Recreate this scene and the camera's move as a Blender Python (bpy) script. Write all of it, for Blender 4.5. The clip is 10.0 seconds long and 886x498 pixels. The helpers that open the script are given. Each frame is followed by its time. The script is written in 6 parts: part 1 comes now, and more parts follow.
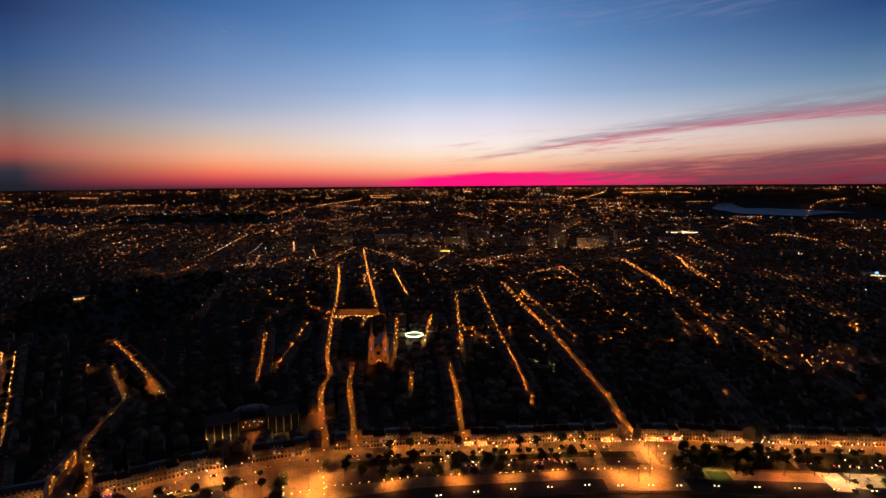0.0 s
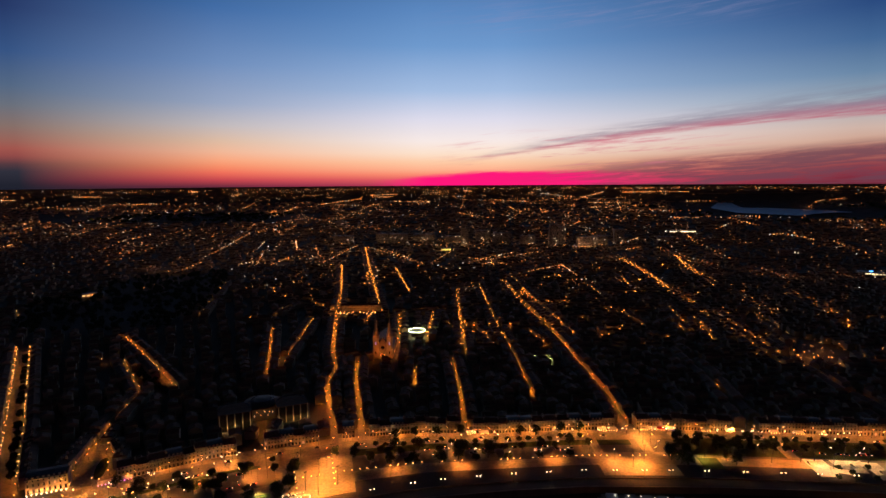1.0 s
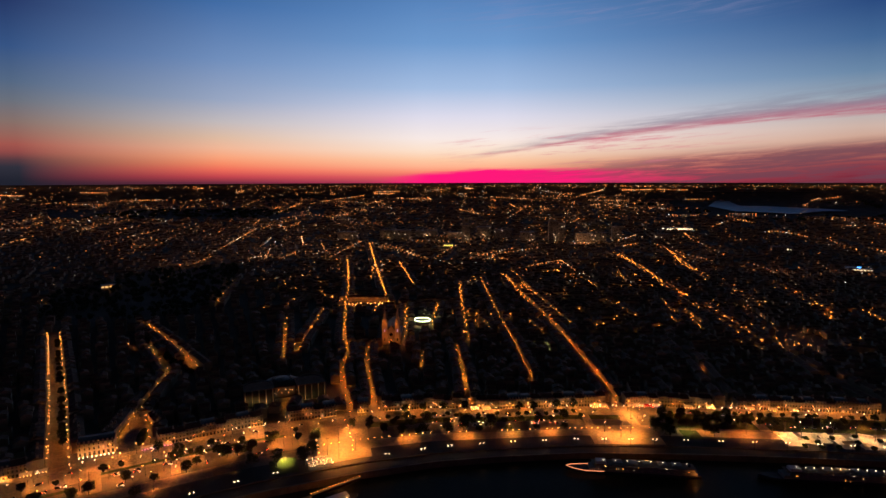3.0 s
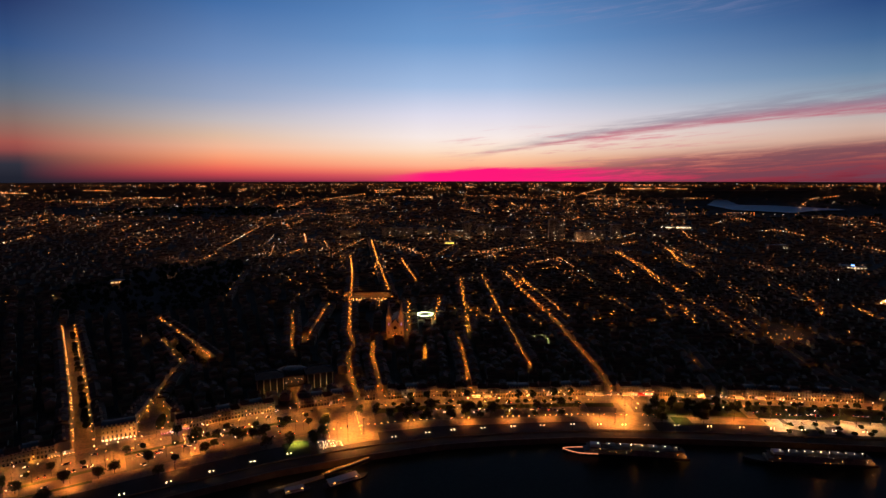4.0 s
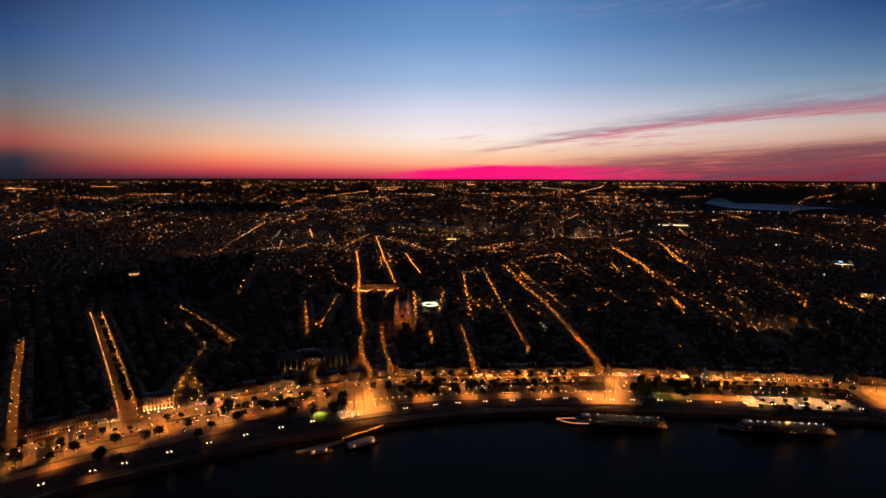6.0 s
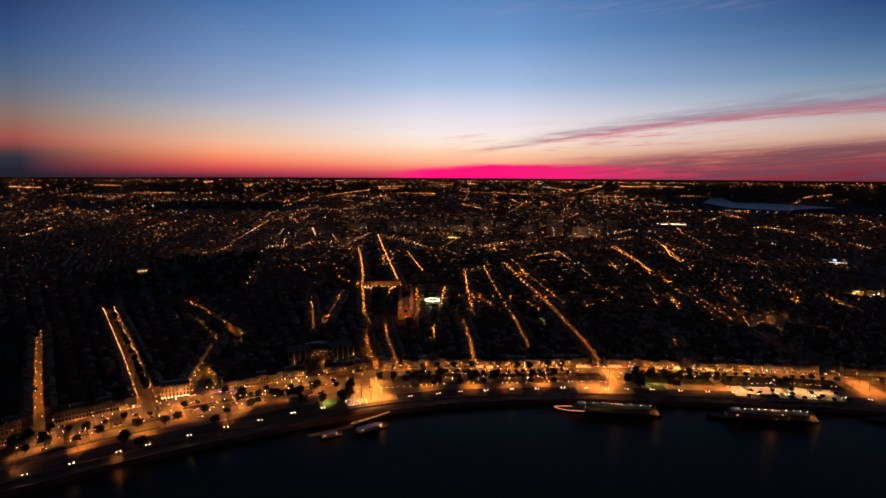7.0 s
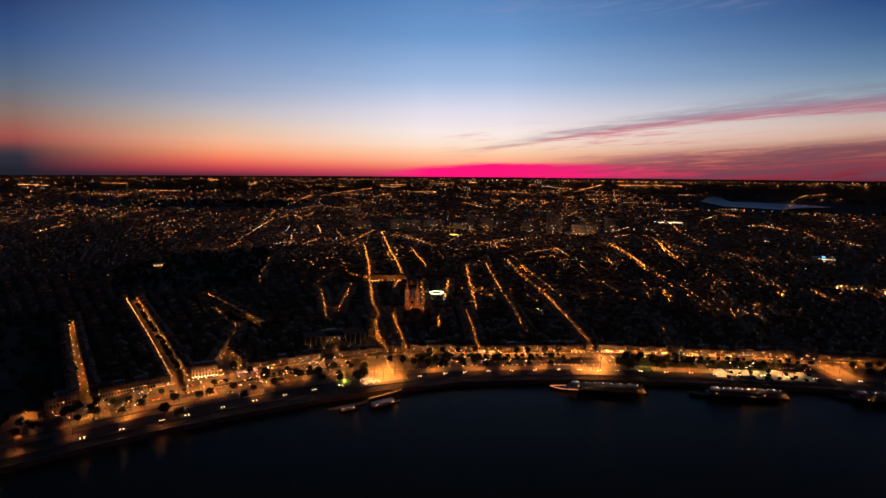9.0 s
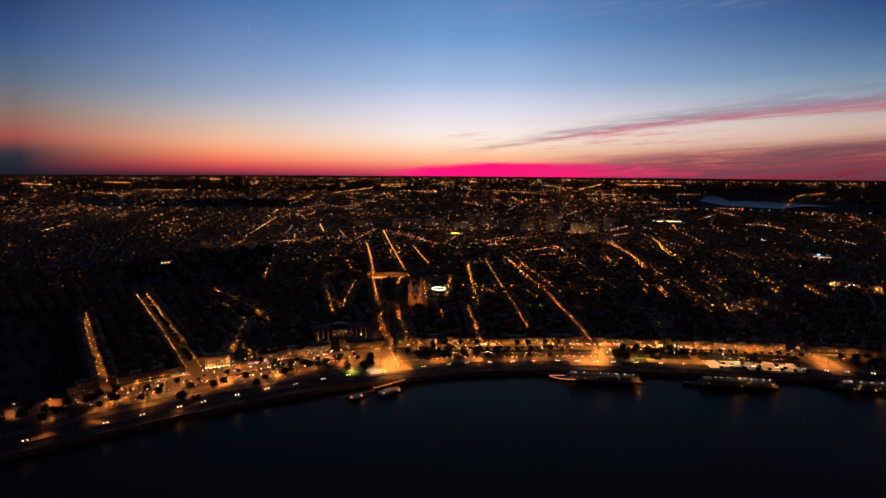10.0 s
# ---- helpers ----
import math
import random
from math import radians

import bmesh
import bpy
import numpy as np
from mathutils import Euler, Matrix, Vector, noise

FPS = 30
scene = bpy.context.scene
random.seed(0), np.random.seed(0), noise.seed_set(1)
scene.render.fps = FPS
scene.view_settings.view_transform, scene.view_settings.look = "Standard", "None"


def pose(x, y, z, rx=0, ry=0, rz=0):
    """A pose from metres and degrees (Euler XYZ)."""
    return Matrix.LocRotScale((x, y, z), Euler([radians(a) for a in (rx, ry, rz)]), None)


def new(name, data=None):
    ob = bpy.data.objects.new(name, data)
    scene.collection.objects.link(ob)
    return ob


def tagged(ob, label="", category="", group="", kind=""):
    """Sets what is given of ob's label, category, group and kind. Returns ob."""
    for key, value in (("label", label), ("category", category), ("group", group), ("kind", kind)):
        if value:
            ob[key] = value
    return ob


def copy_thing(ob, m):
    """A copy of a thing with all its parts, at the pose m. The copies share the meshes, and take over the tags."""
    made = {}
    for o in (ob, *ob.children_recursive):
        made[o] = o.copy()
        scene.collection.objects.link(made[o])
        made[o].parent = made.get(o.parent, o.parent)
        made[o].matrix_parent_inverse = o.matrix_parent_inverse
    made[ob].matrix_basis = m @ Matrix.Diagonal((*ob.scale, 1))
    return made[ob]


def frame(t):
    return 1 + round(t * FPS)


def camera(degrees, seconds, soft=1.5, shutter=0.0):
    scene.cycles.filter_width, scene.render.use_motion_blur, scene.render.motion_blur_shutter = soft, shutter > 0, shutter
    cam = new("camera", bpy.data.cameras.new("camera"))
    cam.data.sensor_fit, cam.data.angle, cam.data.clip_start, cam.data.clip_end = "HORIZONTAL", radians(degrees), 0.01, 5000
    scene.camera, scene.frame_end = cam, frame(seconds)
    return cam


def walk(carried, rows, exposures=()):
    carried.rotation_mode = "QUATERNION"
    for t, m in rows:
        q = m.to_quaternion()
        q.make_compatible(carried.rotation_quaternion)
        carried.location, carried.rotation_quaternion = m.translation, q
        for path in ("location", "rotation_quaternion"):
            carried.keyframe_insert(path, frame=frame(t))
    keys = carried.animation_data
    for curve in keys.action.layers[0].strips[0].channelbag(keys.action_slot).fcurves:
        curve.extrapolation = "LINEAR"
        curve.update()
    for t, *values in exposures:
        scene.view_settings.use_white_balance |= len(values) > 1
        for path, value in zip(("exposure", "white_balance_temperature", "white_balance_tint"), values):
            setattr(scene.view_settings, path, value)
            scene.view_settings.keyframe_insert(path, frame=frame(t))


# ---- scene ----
# ---------------------------------------------------------------- camera
cam = camera(75.984, 10.0)
PATH = [
    (0.0, 17.08, 136.24, 245.83, -0.091, -6.795, -0.139),
    (0.5, 15.30, 124.90, 246.05, -0.093, -6.820, -0.113),
    (1.0, 13.57, 112.85, 246.28, -0.090, -6.863, -0.074),
    (1.5, 11.86, 100.17, 246.48, -0.083, -6.919, -0.026),
    (2.0, 10.17, 86.94, 246.65, -0.073, -6.985, 0.029),
    (2.5, 8.49, 73.25, 246.79, -0.061, -7.056, 0.089),
    (3.0, 6.81, 59.16, 246.92, -0.049, -7.130, 0.152),
    (3.5, 5.12, 44.74, 247.03, -0.036, -7.205, 0.216),
    (4.0, 3.43, 30.04, 247.15, -0.023, -7.277, 0.280),
    (4.5, 1.73, 15.11, 247.31, -0.011, -7.347, 0.344),
    (5.0, 0.02, 0.01, 247.50, 0.000, -7.412, 0.406),
    (5.5, -1.70, -15.21, 247.75, 0.010, -7.472, 0.466),
    (6.0, -3.43, -30.52, 248.06, 0.019, -7.527, 0.523),
    (6.5, -5.17, -45.86, 248.41, 0.027, -7.577, 0.577),
    (7.0, -6.93, -61.20, 248.81, 0.034, -7.621, 0.626),
    (7.5, -8.70, -76.47, 249.20, 0.039, -7.660, 0.669),
    (8.0, -10.51, -91.64, 249.54, 0.044, -7.695, 0.706),
    (8.5, -12.36, -106.65, 249.75, 0.048, -7.725, 0.734),
    (9.0, -14.27, -121.44, 249.75, 0.050, -7.751, 0.752),
    (9.5, -16.26, -135.95, 249.41, 0.051, -7.773, 0.756),
    (10.0, -18.36, -150.11, 248.59, 0.051, -7.792, 0.744),
]
walk(cam, [(t, pose(x, y, z, 90 + pitch, 0, yaw) @ pose(0, 0, 0, 0, 0, roll)) for t, x, y, z, yaw, pitch, roll in PATH])

# ---------------------------------------------------------------- dusk sky
world = bpy.data.worlds.new("dusk_sky")
scene.world = world
world.use_nodes = True
wt = world.node_tree
wt.nodes.clear()


def wnode(kind, **values):
    n = wt.nodes.new(kind)
    for key, v in values.items():
        n.inputs[key].default_value = v
    return n


def wmath(op, a, b=None, c=None, clamp=False):
    n = wt.nodes.new("ShaderNodeMath")
    n.operation, n.use_clamp = op, clamp
    for i, v in enumerate((a, b, c)):
        if v is None:
            continue
        if isinstance(v, (int, float)):
            n.inputs[i].default_value = v
        else:
            wt.links.new(v, n.inputs[i])
    return n.outputs[0]


def wrange(v, a, b, lo=0.0, hi=1.0):
    n = wt.nodes.new("ShaderNodeMapRange")
    n.interpolation_type = "SMOOTHSTEP"
    wt.links.new(v, n.inputs[0])
    for i, q in enumerate((a, b, lo, hi)):
        n.inputs[i + 1].default_value = q
    return n.outputs[0]


def wramp(v, stops):
    n = wt.nodes.new("ShaderNodeValToRGB")
    n.color_ramp.interpolation = "LINEAR"
    els = n.color_ramp.elements
    for i, (p, c) in enumerate(stops):
        e = els[i] if i < 2 else els.new(p)
        e.position, e.color = p, (*c, 1)
    wt.links.new(v, n.inputs[0])
    return n.outputs[0]


def wmix(fac, a, b):
    n = wt.nodes.new("ShaderNodeMix")
    n.data_type = "RGBA"
    if isinstance(fac, (int, float)):
        n.inputs[0].default_value = fac
    else:
        wt.links.new(fac, n.inputs[0])
    for i, v in ((6, a), (7, b)):
        if isinstance(v, tuple):
            n.inputs[i].default_value = (*v, 1)
        else:
            wt.links.new(v, n.inputs[i])
    return n.outputs[2]


def s2l(r, g, b):
    """Linear colour from 8-bit display values."""
    return tuple((v / 255 / 12.92) if v < 10.3 else ((v / 255 + 0.055) / 1.055) ** 2.4 for v in (r, g, b))


wco = wnode("ShaderNodeTexCoord")
wsep = wnode("ShaderNodeSeparateXYZ")
wt.links.new(wco.outputs["Generated"], wsep.inputs[0])
elev = wmath("MULTIPLY", wmath("ARCSINE", wsep.outputs[2]), 180 / math.pi)          # degrees up
azim = wmath("MULTIPLY", wmath("ARCTAN2", wsep.outputs[0], wsep.outputs[1]), 180 / math.pi)  # degrees to the right of +y
up = wmath("DIVIDE", wmath("ADD", elev, 1.0), 46.0, clamp=True)


def at(e):
    return (e + 1.0) / 46.0


sky_mid = wramp(up, [(at(-0.5), s2l(184, 58, 88)), (at(0.1), s2l(230, 96, 100)), (at(0.6), s2l(252, 142, 114)), (at(1.1), s2l(255, 178, 142)), (at(1.8), s2l(254, 202, 164)), (at(2.7), s2l(253, 226, 204)),
                     (at(3.9), s2l(248, 234, 230)), (at(6.0), s2l(222, 220, 236)), (at(8.7), s2l(165, 190, 226)), (at(12.8), s2l(111, 154, 206)), (at(16.2), s2l(90, 134, 190)),
                     (at(24), s2l(22, 36, 54)), (at(44), s2l(8, 10, 14))])
sky_left = wramp(up, [(at(-0.5), s2l(104, 44, 62)), (at(0.1), s2l(198, 70, 78)), (at(0.75), s2l(240, 110, 90)), (at(1.3), s2l(248, 142, 104)), (at(1.9), s2l(250, 166, 126)), (at(2.7), s2l(242, 184, 152)),
                      (at(3.7), s2l(222, 188, 164)), (at(5.1), s2l(194, 186, 188)), (at(7.1), s2l(152, 166, 194)), (at(10.6), s2l(112, 142, 188)), (at(15.3), s2l(66, 108, 165)), (at(24), s2l(18, 30, 44)), (at(44), s2l(8, 10, 14))])
sky_far_left = wramp(up, [(at(-0.3), s2l(32, 34, 46)), (at(0.85), s2l(48, 48, 60)), (at(1.4), s2l(86, 58, 64)), (at(2.0), s2l(144, 74, 72)), (at(2.6), s2l(162, 86, 78)), (at(3.3), s2l(152, 100, 90)),
                          (at(4.4), s2l(134, 112, 106)), (at(6.0), s2l(106, 112, 124)), (at(7.5), s2l(84, 104, 132)), (at(10.1), s2l(54, 84, 132)), (at(13.4), s2l(38, 56, 102)), (at(24), s2l(14, 20, 32)), (at(44), s2l(8, 10, 14))])
sky_right = wramp(up, [(at(-0.3), s2l(84, 28, 46)), (at(0.5), s2l(124, 42, 60)), (at(1.3), s2l(150, 74, 78)), (at(2.2), s2l(182, 120, 106)), (at(3.2), s2l(208, 164, 144)),
                       (at(4.2), s2l(208, 180, 168)), (at(5.4), s2l(184, 178, 180)), (at(6.8), s2l(144, 162, 178)), (at(8.5), s2l(106, 136, 168)), (at(11), s2l(68, 104, 150)), (at(13.6), s2l(44, 76, 128)), (at(24), s2l(16, 26, 38)), (at(44), s2l(8, 10, 14))])
sky_back = wramp(up, [(at(-0.6), s2l(10, 12, 20)), (at(6), s2l(24, 24, 38)), (at(20), s2l(13, 15, 22)), (at(44), s2l(8, 10, 14))])


def wline(v, a, b):
    n = wt.nodes.new("ShaderNodeMapRange")
    wt.links.new(v, n.inputs[0])
    n.inputs[1].default_value, n.inputs[2].default_value = a, b
    return n.outputs[0]


sky = wmix(wline(azim, -36.5, -21), sky_far_left, sky_left)
sky = wmix(wline(azim, -21, -2), sky, sky_mid)
sky = wmix(wline(azim, 6, 36), sky, sky_right)
sky = wmix(wrange(wmath("ABSOLUTE", azim), 46, 120), sky, sky_back)

# streaks of thin cloud, drawn out along the wind
wvec = wnode("ShaderNodeCombineXYZ")
tilt = wmath("SUBTRACT", elev, wmath("MULTIPLY", azim, 0.075))
wt.links.new(wmath("MULTIPLY", azim, 0.05), wvec.inputs[0])
wt.links.new(wmath("MULTIPLY", tilt, 0.8), wvec.inputs[1])
wn = wnode("ShaderNodeTexNoise", Scale=1.7, Detail=7.0, Roughness=0.66, Distortion=0.4)
wt.links.new(wvec.outputs[0], wn.inputs["Vector"])
wn2 = wnode("ShaderNodeTexNoise", Scale=5.0, Detail=6.0, Roughness=0.62)
wt.links.new(wvec.outputs[0], wn2.inputs["Vector"])
streak = wmath("ADD", wmath("MULTIPLY", wn.outputs[0], 0.6), wmath("MULTIPLY", wn2.outputs[0], 0.4))
wob = wmath("MULTIPLY", wmath("SUBTRACT", wn2.outputs[0], 0.5), 0.5)

# deep magenta afterglow where the sun went down, its upper rim frayed by cloud
rim = wmath("SUBTRACT", wmath("ADD", elev, wmath("MULTIPLY", wob, 1.7)), wmath("MINIMUM", wmath("MULTIPLY", wmath("ADD", azim, 8.0), 0.08), 1.0))
glow_w = wmath("MULTIPLY", wrange(azim, -8, -1), wrange(azim, 12, 28, 1, 0))
glow = wmath("MULTIPLY", glow_w, wrange(rim, -0.35, 0.2, 1, 0))
sky = wmix(glow, sky, s2l(255, 24, 122))

# the upper band has a sharp lower rim and fans out upward to the right
line1 = wmath("ADD", 1.25, wmath("SUBTRACT", wmath("MULTIPLY", azim, 0.2), wmath("MULTIPLY", wmath("MULTIPLY", azim, azim), 0.0026)))
c1 = wmath("ADD", wmath("SUBTRACT", elev, line1), wmath("MULTIPLY", wob, 0.9))
thick = wmath("ADD", 0.5, wmath("MULTIPLY", azim, 0.062))
rel1 = wmath("DIVIDE", c1, thick)
band1 = wmath("MULTIPLY", wmath("MULTIPLY", wrange(c1, -0.14, 0.26), wrange(rel1, 0.15, 1.3, 1, 0)), wmath("MULTIPLY", wrange(azim, 0, 13, 0.35, 1), wrange(azim, 0, 6)))
band1 = wmath("MULTIPLY", band1, wrange(wmath("ADD", streak, wmath("MULTIPLY", rel1, -0.1)), 0.28, 0.54))
cloud1 = wmix(wrange(rel1, 0.0, 0.6), s2l(190, 84, 108), s2l(122, 116, 140))
sky = wmix(wmath("MULTIPLY", band1, 0.8), sky, cloud1)
# a wide brown-violet bank below it
top2 = wmath("ADD", 0.95, wmath("MULTIPLY", azim, 0.066))
rel2 = wmath("SUBTRACT", wmath("ADD", elev, wob), top2)
bank = wmath("MULTIPLY", wrange(rel2, -0.9, 0.3, 1, 0), wrange(azim, 4, 24))
bank = wmath("MULTIPLY", bank, wrange(streak, 0.36, 0.56, 0.2, 1))
bank_col = wmix(wrange(streak, 0.42, 0.56), wmix(wrange(azim, 12, 34), s2l(206, 62, 92), s2l(140, 54, 70)), s2l(112, 66, 82))
sky = wmix(wmath("MULTIPLY", bank, 0.85), sky, bank_col)
# wisps between and high up
wisp = wmath("MULTIPLY", wmath("MULTIPLY", wrange(elev, 1.0, 1.8), wrange(elev, 3.4, 5.4, 1, 0)), wmath("MULTIPLY", wrange(azim, -3, 7), wrange(azim, 18, 32, 1, 0)))
wisp = wmath("MULTIPLY", wisp, wrange(streak, 0.50, 0.62))
sky = wmix(wmath("MULTIPLY", wisp, 0.7), sky, s2l(214, 118, 136))
high = wmath("MULTIPLY", wrange(wmath("ABSOLUTE", wmath("SUBTRACT", elev, wmath("ADD", 15.2, wmath("MULTIPLY", azim, 0.0)))), 0.3, 2.2, 0.3, 0), wmath("MULTIPLY", wrange(azim, -4, 8), wrange(azim, 24, 36, 1, 0)))
sky = wmix(wmath("MULTIPLY", high, wrange(streak, 0.46, 0.62)), sky, s2l(140, 140, 182))
wbg = wnode("ShaderNodeBackground", Strength=1.0)
wt.links.new(sky, wbg.inputs["Color"])
wout = wnode("ShaderNodeOutputWorld")
wt.links.new(wbg.outputs[0], wout.inputs[0])

# ---------------------------------------------------------------- lamps' light
SODIUM, WARM, WHITE = (1.0, 0.23, 0.024), (1.0, 0.31, 0.05), (1.0, 0.5, 0.2)


def light_data(name, power, color, radius, cone=0, blend=1.0):
    d = bpy.data.lights.new(name, "SPOT" if cone else "POINT")
    d.energy, d.color, d.shadow_soft_size = power, color, radius
    if cone:
        d.spot_size, d.spot_blend = radians(cone), blend
    return d


L_STREET = light_data("street_light", 3400, SODIUM, 0.35, 172, 0.25)
L_AVENUE = light_data("avenue_light_near", 3300, SODIUM, 0.35, 165)
L_STREET_FAR = light_data("avenue_light", 5200, SODIUM, 0.5, 172, 0.25)
L_LANE = light_data("lane_light", 1700, SODIUM, 0.35, 160)
L_QUARTER_FILL = light_data("quarter_fill", 6000, (1.0, 0.44, 0.2), 2.0)      # unseen fill, joint glow of several far street lamps, lifts dark quarters
L_CORNER = light_data("corner_light", 3200, SODIUM, 0.35, 132)
L_WALL = light_data("wall_light", 5800, WARM, 0.3, 146)
L_ROAD = light_data("road_light", 6200, (1.0, 0.275, 0.045), 0.4, 158)
L_TWIN = light_data("twin_light", 200, WARM, 0.3)
L_MAST = light_data("mast_light", 31000, (1.0, 0.275, 0.045), 0.5, 148)
L_PROM = light_data("promenade_light", 9000, (1.0, 0.26, 0.05), 0.5, 138)
L_FLOOD = light_data("flood_light", 78000, WARM, 0.6, 130)
L_SKATE = light_data("skate_light", 44000, WHITE, 0.5, 104)
L_SPOT = light_data("ground_spot", 620, WARM, 0.2)
L_GREEN_EAST = light_data("small_lawn_light", 24000, (1.0, 0.78, 0.2), 0.4, 100)
L_GREEN = light_data("lawn_light", 56000, (1.0, 0.78, 0.16), 0.4, 100)
L_RING = light_data("ring_light", 1200, (0.85, 1.0, 0.55), 0.4)

# ---------------------------------------------------------------- materials

def mat(name, color, rough=0.8, metal=0.0, var=0.35, scale=0.4, fine=4.0, bump=0.0, per_object=0.0, emit=None, strength=0.0, spec=0.4):
    """Surface with two scales of variation in world metres."""
    m = bpy.data.materials.new(name)
    m.use_nodes = True
    nt = m.node_tree
    b = nt.nodes["Principled BSDF"]
    b.inputs["Roughness"].default_value, b.inputs["Metallic"].default_value = rough, metal
    b.inputs["Specular IOR Level"].default_value = spec
    geo = nt.nodes.new("ShaderNodeNewGeometry")
    big, small = nt.nodes.new("ShaderNodeTexNoise"), nt.nodes.new("ShaderNodeTexNoise")
    for n, s in ((big, scale), (small, fine)):
        n.inputs["Scale"].default_value, n.inputs["Detail"].default_value = s, 4.0
        nt.links.new(geo.outputs["Position"], n.inputs["Vector"])
    add = nt.nodes.new("ShaderNodeMath")
    add.operation = "ADD"
    nt.links.new(big.outputs[0], add.inputs[0]), nt.links.new(small.outputs[0], add.inputs[1])
    rng = nt.nodes.new("ShaderNodeMapRange")
    rng.inputs[1].default_value, rng.inputs[2].default_value = 0.6, 1.4
    rng.inputs[3].default_value, rng.inputs[4].default_value = 1 - var, 1 + var
    nt.links.new(add.outputs[0], rng.inputs[0])
    val = rng.outputs[0]
    if per_object:
        info = nt.nodes.new("ShaderNodeObjectInfo")
        r2 = nt.nodes.new("ShaderNodeMapRange")
        r2.inputs[3].default_value, r2.inputs[4].default_value = 1 - per_object, 1 + per_object
        nt.links.new(info.outputs["Random"], r2.inputs[0])
        mul = nt.nodes.new("ShaderNodeMath")
        mul.operation = "MULTIPLY"
        nt.links.new(val, mul.inputs[0]), nt.links.new(r2.outputs[0], mul.inputs[1])
        val = mul.outputs[0]
    mix = nt.nodes.new("ShaderNodeVectorMath")
    mix.operation = "SCALE"
    mix.inputs[0].default_value = color
    nt.links.new(val, mix.inputs["Scale"])
    nt.links.new(mix.outputs[0], b.inputs["Base Color"])
    if bump:
        bp = nt.nodes.new("ShaderNodeBump")
        bp.inputs["Strength"].default_value, bp.inputs["Distance"].default_value = bump, 0.1
        nt.links.new(small.outputs[0], bp.inputs["Height"])
        nt.links.new(bp.outputs[0], b.inputs["Normal"])
    if emit:
        b.inputs["Emission Color"].default_value = (*emit, 1)
        b.inputs["Emission Strength"].default_value = strength
        m.cycles.emission_sampling = "NONE"
    return m


def glow_mat(name, color, strength):
    """A lamp's lit glass."""
    return mat(name, (0.8, 0.75, 0.6), 0.3, var=0.05, emit=color, strength=strength)


M_GROUND = mat("city_ground", (0.12, 0.112, 0.105), 0.9, var=0.5, scale=0.02, fine=0.6)
M_ASPHALT = mat("asphalt", (0.11, 0.1, 0.09), 0.85, var=0.4, scale=0.08, fine=1.2)
M_SETTS = mat("granite_setts", (0.16, 0.145, 0.12), 0.75, var=0.65, scale=0.05, fine=0.5, bump=0.2)
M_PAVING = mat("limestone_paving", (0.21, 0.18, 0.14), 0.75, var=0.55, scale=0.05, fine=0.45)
# dark copy of the paving, paints the weak lamplight near the water
M_PROM_SHADED = mat("promenade_paving_shaded", (0.045, 0.04, 0.035), 0.75, var=0.45, scale=0.05, fine=0.7)
M_GRASS = mat("lawn", (0.045, 0.065, 0.02), 0.95, var=0.5, scale=0.15, fine=2.5)
M_CONCRETE = mat("pale_concrete", (0.46, 0.42, 0.34), 0.7, var=0.5, scale=0.07, fine=0.6)
M_QUAY = mat("quay_stone", (0.14, 0.125, 0.105), 0.85, var=0.45, scale=0.15, fine=1.4, bump=0.3)
M_STONE = mat("limestone_wall", (0.42, 0.35, 0.25), 0.85, var=0.3, scale=0.09, fine=1.6, per_object=0.35)
M_STONE_TRIM = mat("limestone_trim", (0.5, 0.43, 0.32), 0.8, var=0.2, scale=0.2, fine=2.0, per_object=0.2)
M_TILE = mat("clay_tiles", (0.15, 0.09, 0.068), 0.9, var=0.45, scale=0.15, fine=2.2, per_object=0.4, bump=0.4)
M_SLATE = mat("slate", (0.07, 0.075, 0.085), 0.6, var=0.35, scale=0.2, fine=2.5, per_object=0.3)
M_ZINC = mat("zinc_roofing", (0.2, 0.21, 0.22), 0.5, 0.6, var=0.25, scale=0.1, fine=1.0)
M_DARKGLASS = mat("window_glass", (0.02, 0.022, 0.026), 0.12, var=0.2, spec=0.6)
M_FRAME = mat("painted_frame", (0.55, 0.52, 0.45), 0.6, var=0.15)
M_DOOR = mat("painted_door", (0.06, 0.05, 0.045), 0.5, var=0.3, per_object=0.5)
M_IRON = mat("dark_iron", (0.03, 0.03, 0.032), 0.5, 0.8, var=0.2)
M_STEEL = mat("brushed_steel", (0.12, 0.12, 0.12), 0.4, 0.9, var=0.2)
M_BARK = mat("bark", (0.07, 0.055, 0.04), 0.95, var=0.4, scale=1.0, fine=8.0)
M_LEAF = mat("foliage", (0.036, 0.058, 0.02), 0.8, var=0.5, scale=0.3, fine=2.0, per_object=0.3)
M_HULL = mat("white_hull", (0.65, 0.66, 0.68), 0.35, var=0.12, scale=0.2, fine=1.0)
M_HULL_GREY = mat("pale_superstructure", (0.2, 0.21, 0.22), 0.6, var=0.15, scale=0.2, fine=1.0, spec=0.2)
M_HULL_DARK = mat("dark_hull", (0.03, 0.035, 0.05), 0.7, var=0.2)
M_DECK = mat("deck_boards", (0.16, 0.12, 0.085), 0.7, var=0.3, scale=0.5, fine=4.0)
M_TYRE = mat("tyre_rubber", (0.02, 0.02, 0.02), 0.9, var=0.2)
M_CANVAS = mat("awning_canvas", (0.55, 0.5, 0.42), 0.9, var=0.15, per_object=0.4)
M_CANVAS_RED = mat("red_canvas", (0.5, 0.03, 0.03), 0.9, var=0.15)
M_BULB = glow_mat("sodium_bulb", (1.0, 0.3, 0.035), 5.5)
M_BULB_WARM = glow_mat("warm_bulb", (1.0, 0.46, 0.13), 8.0)
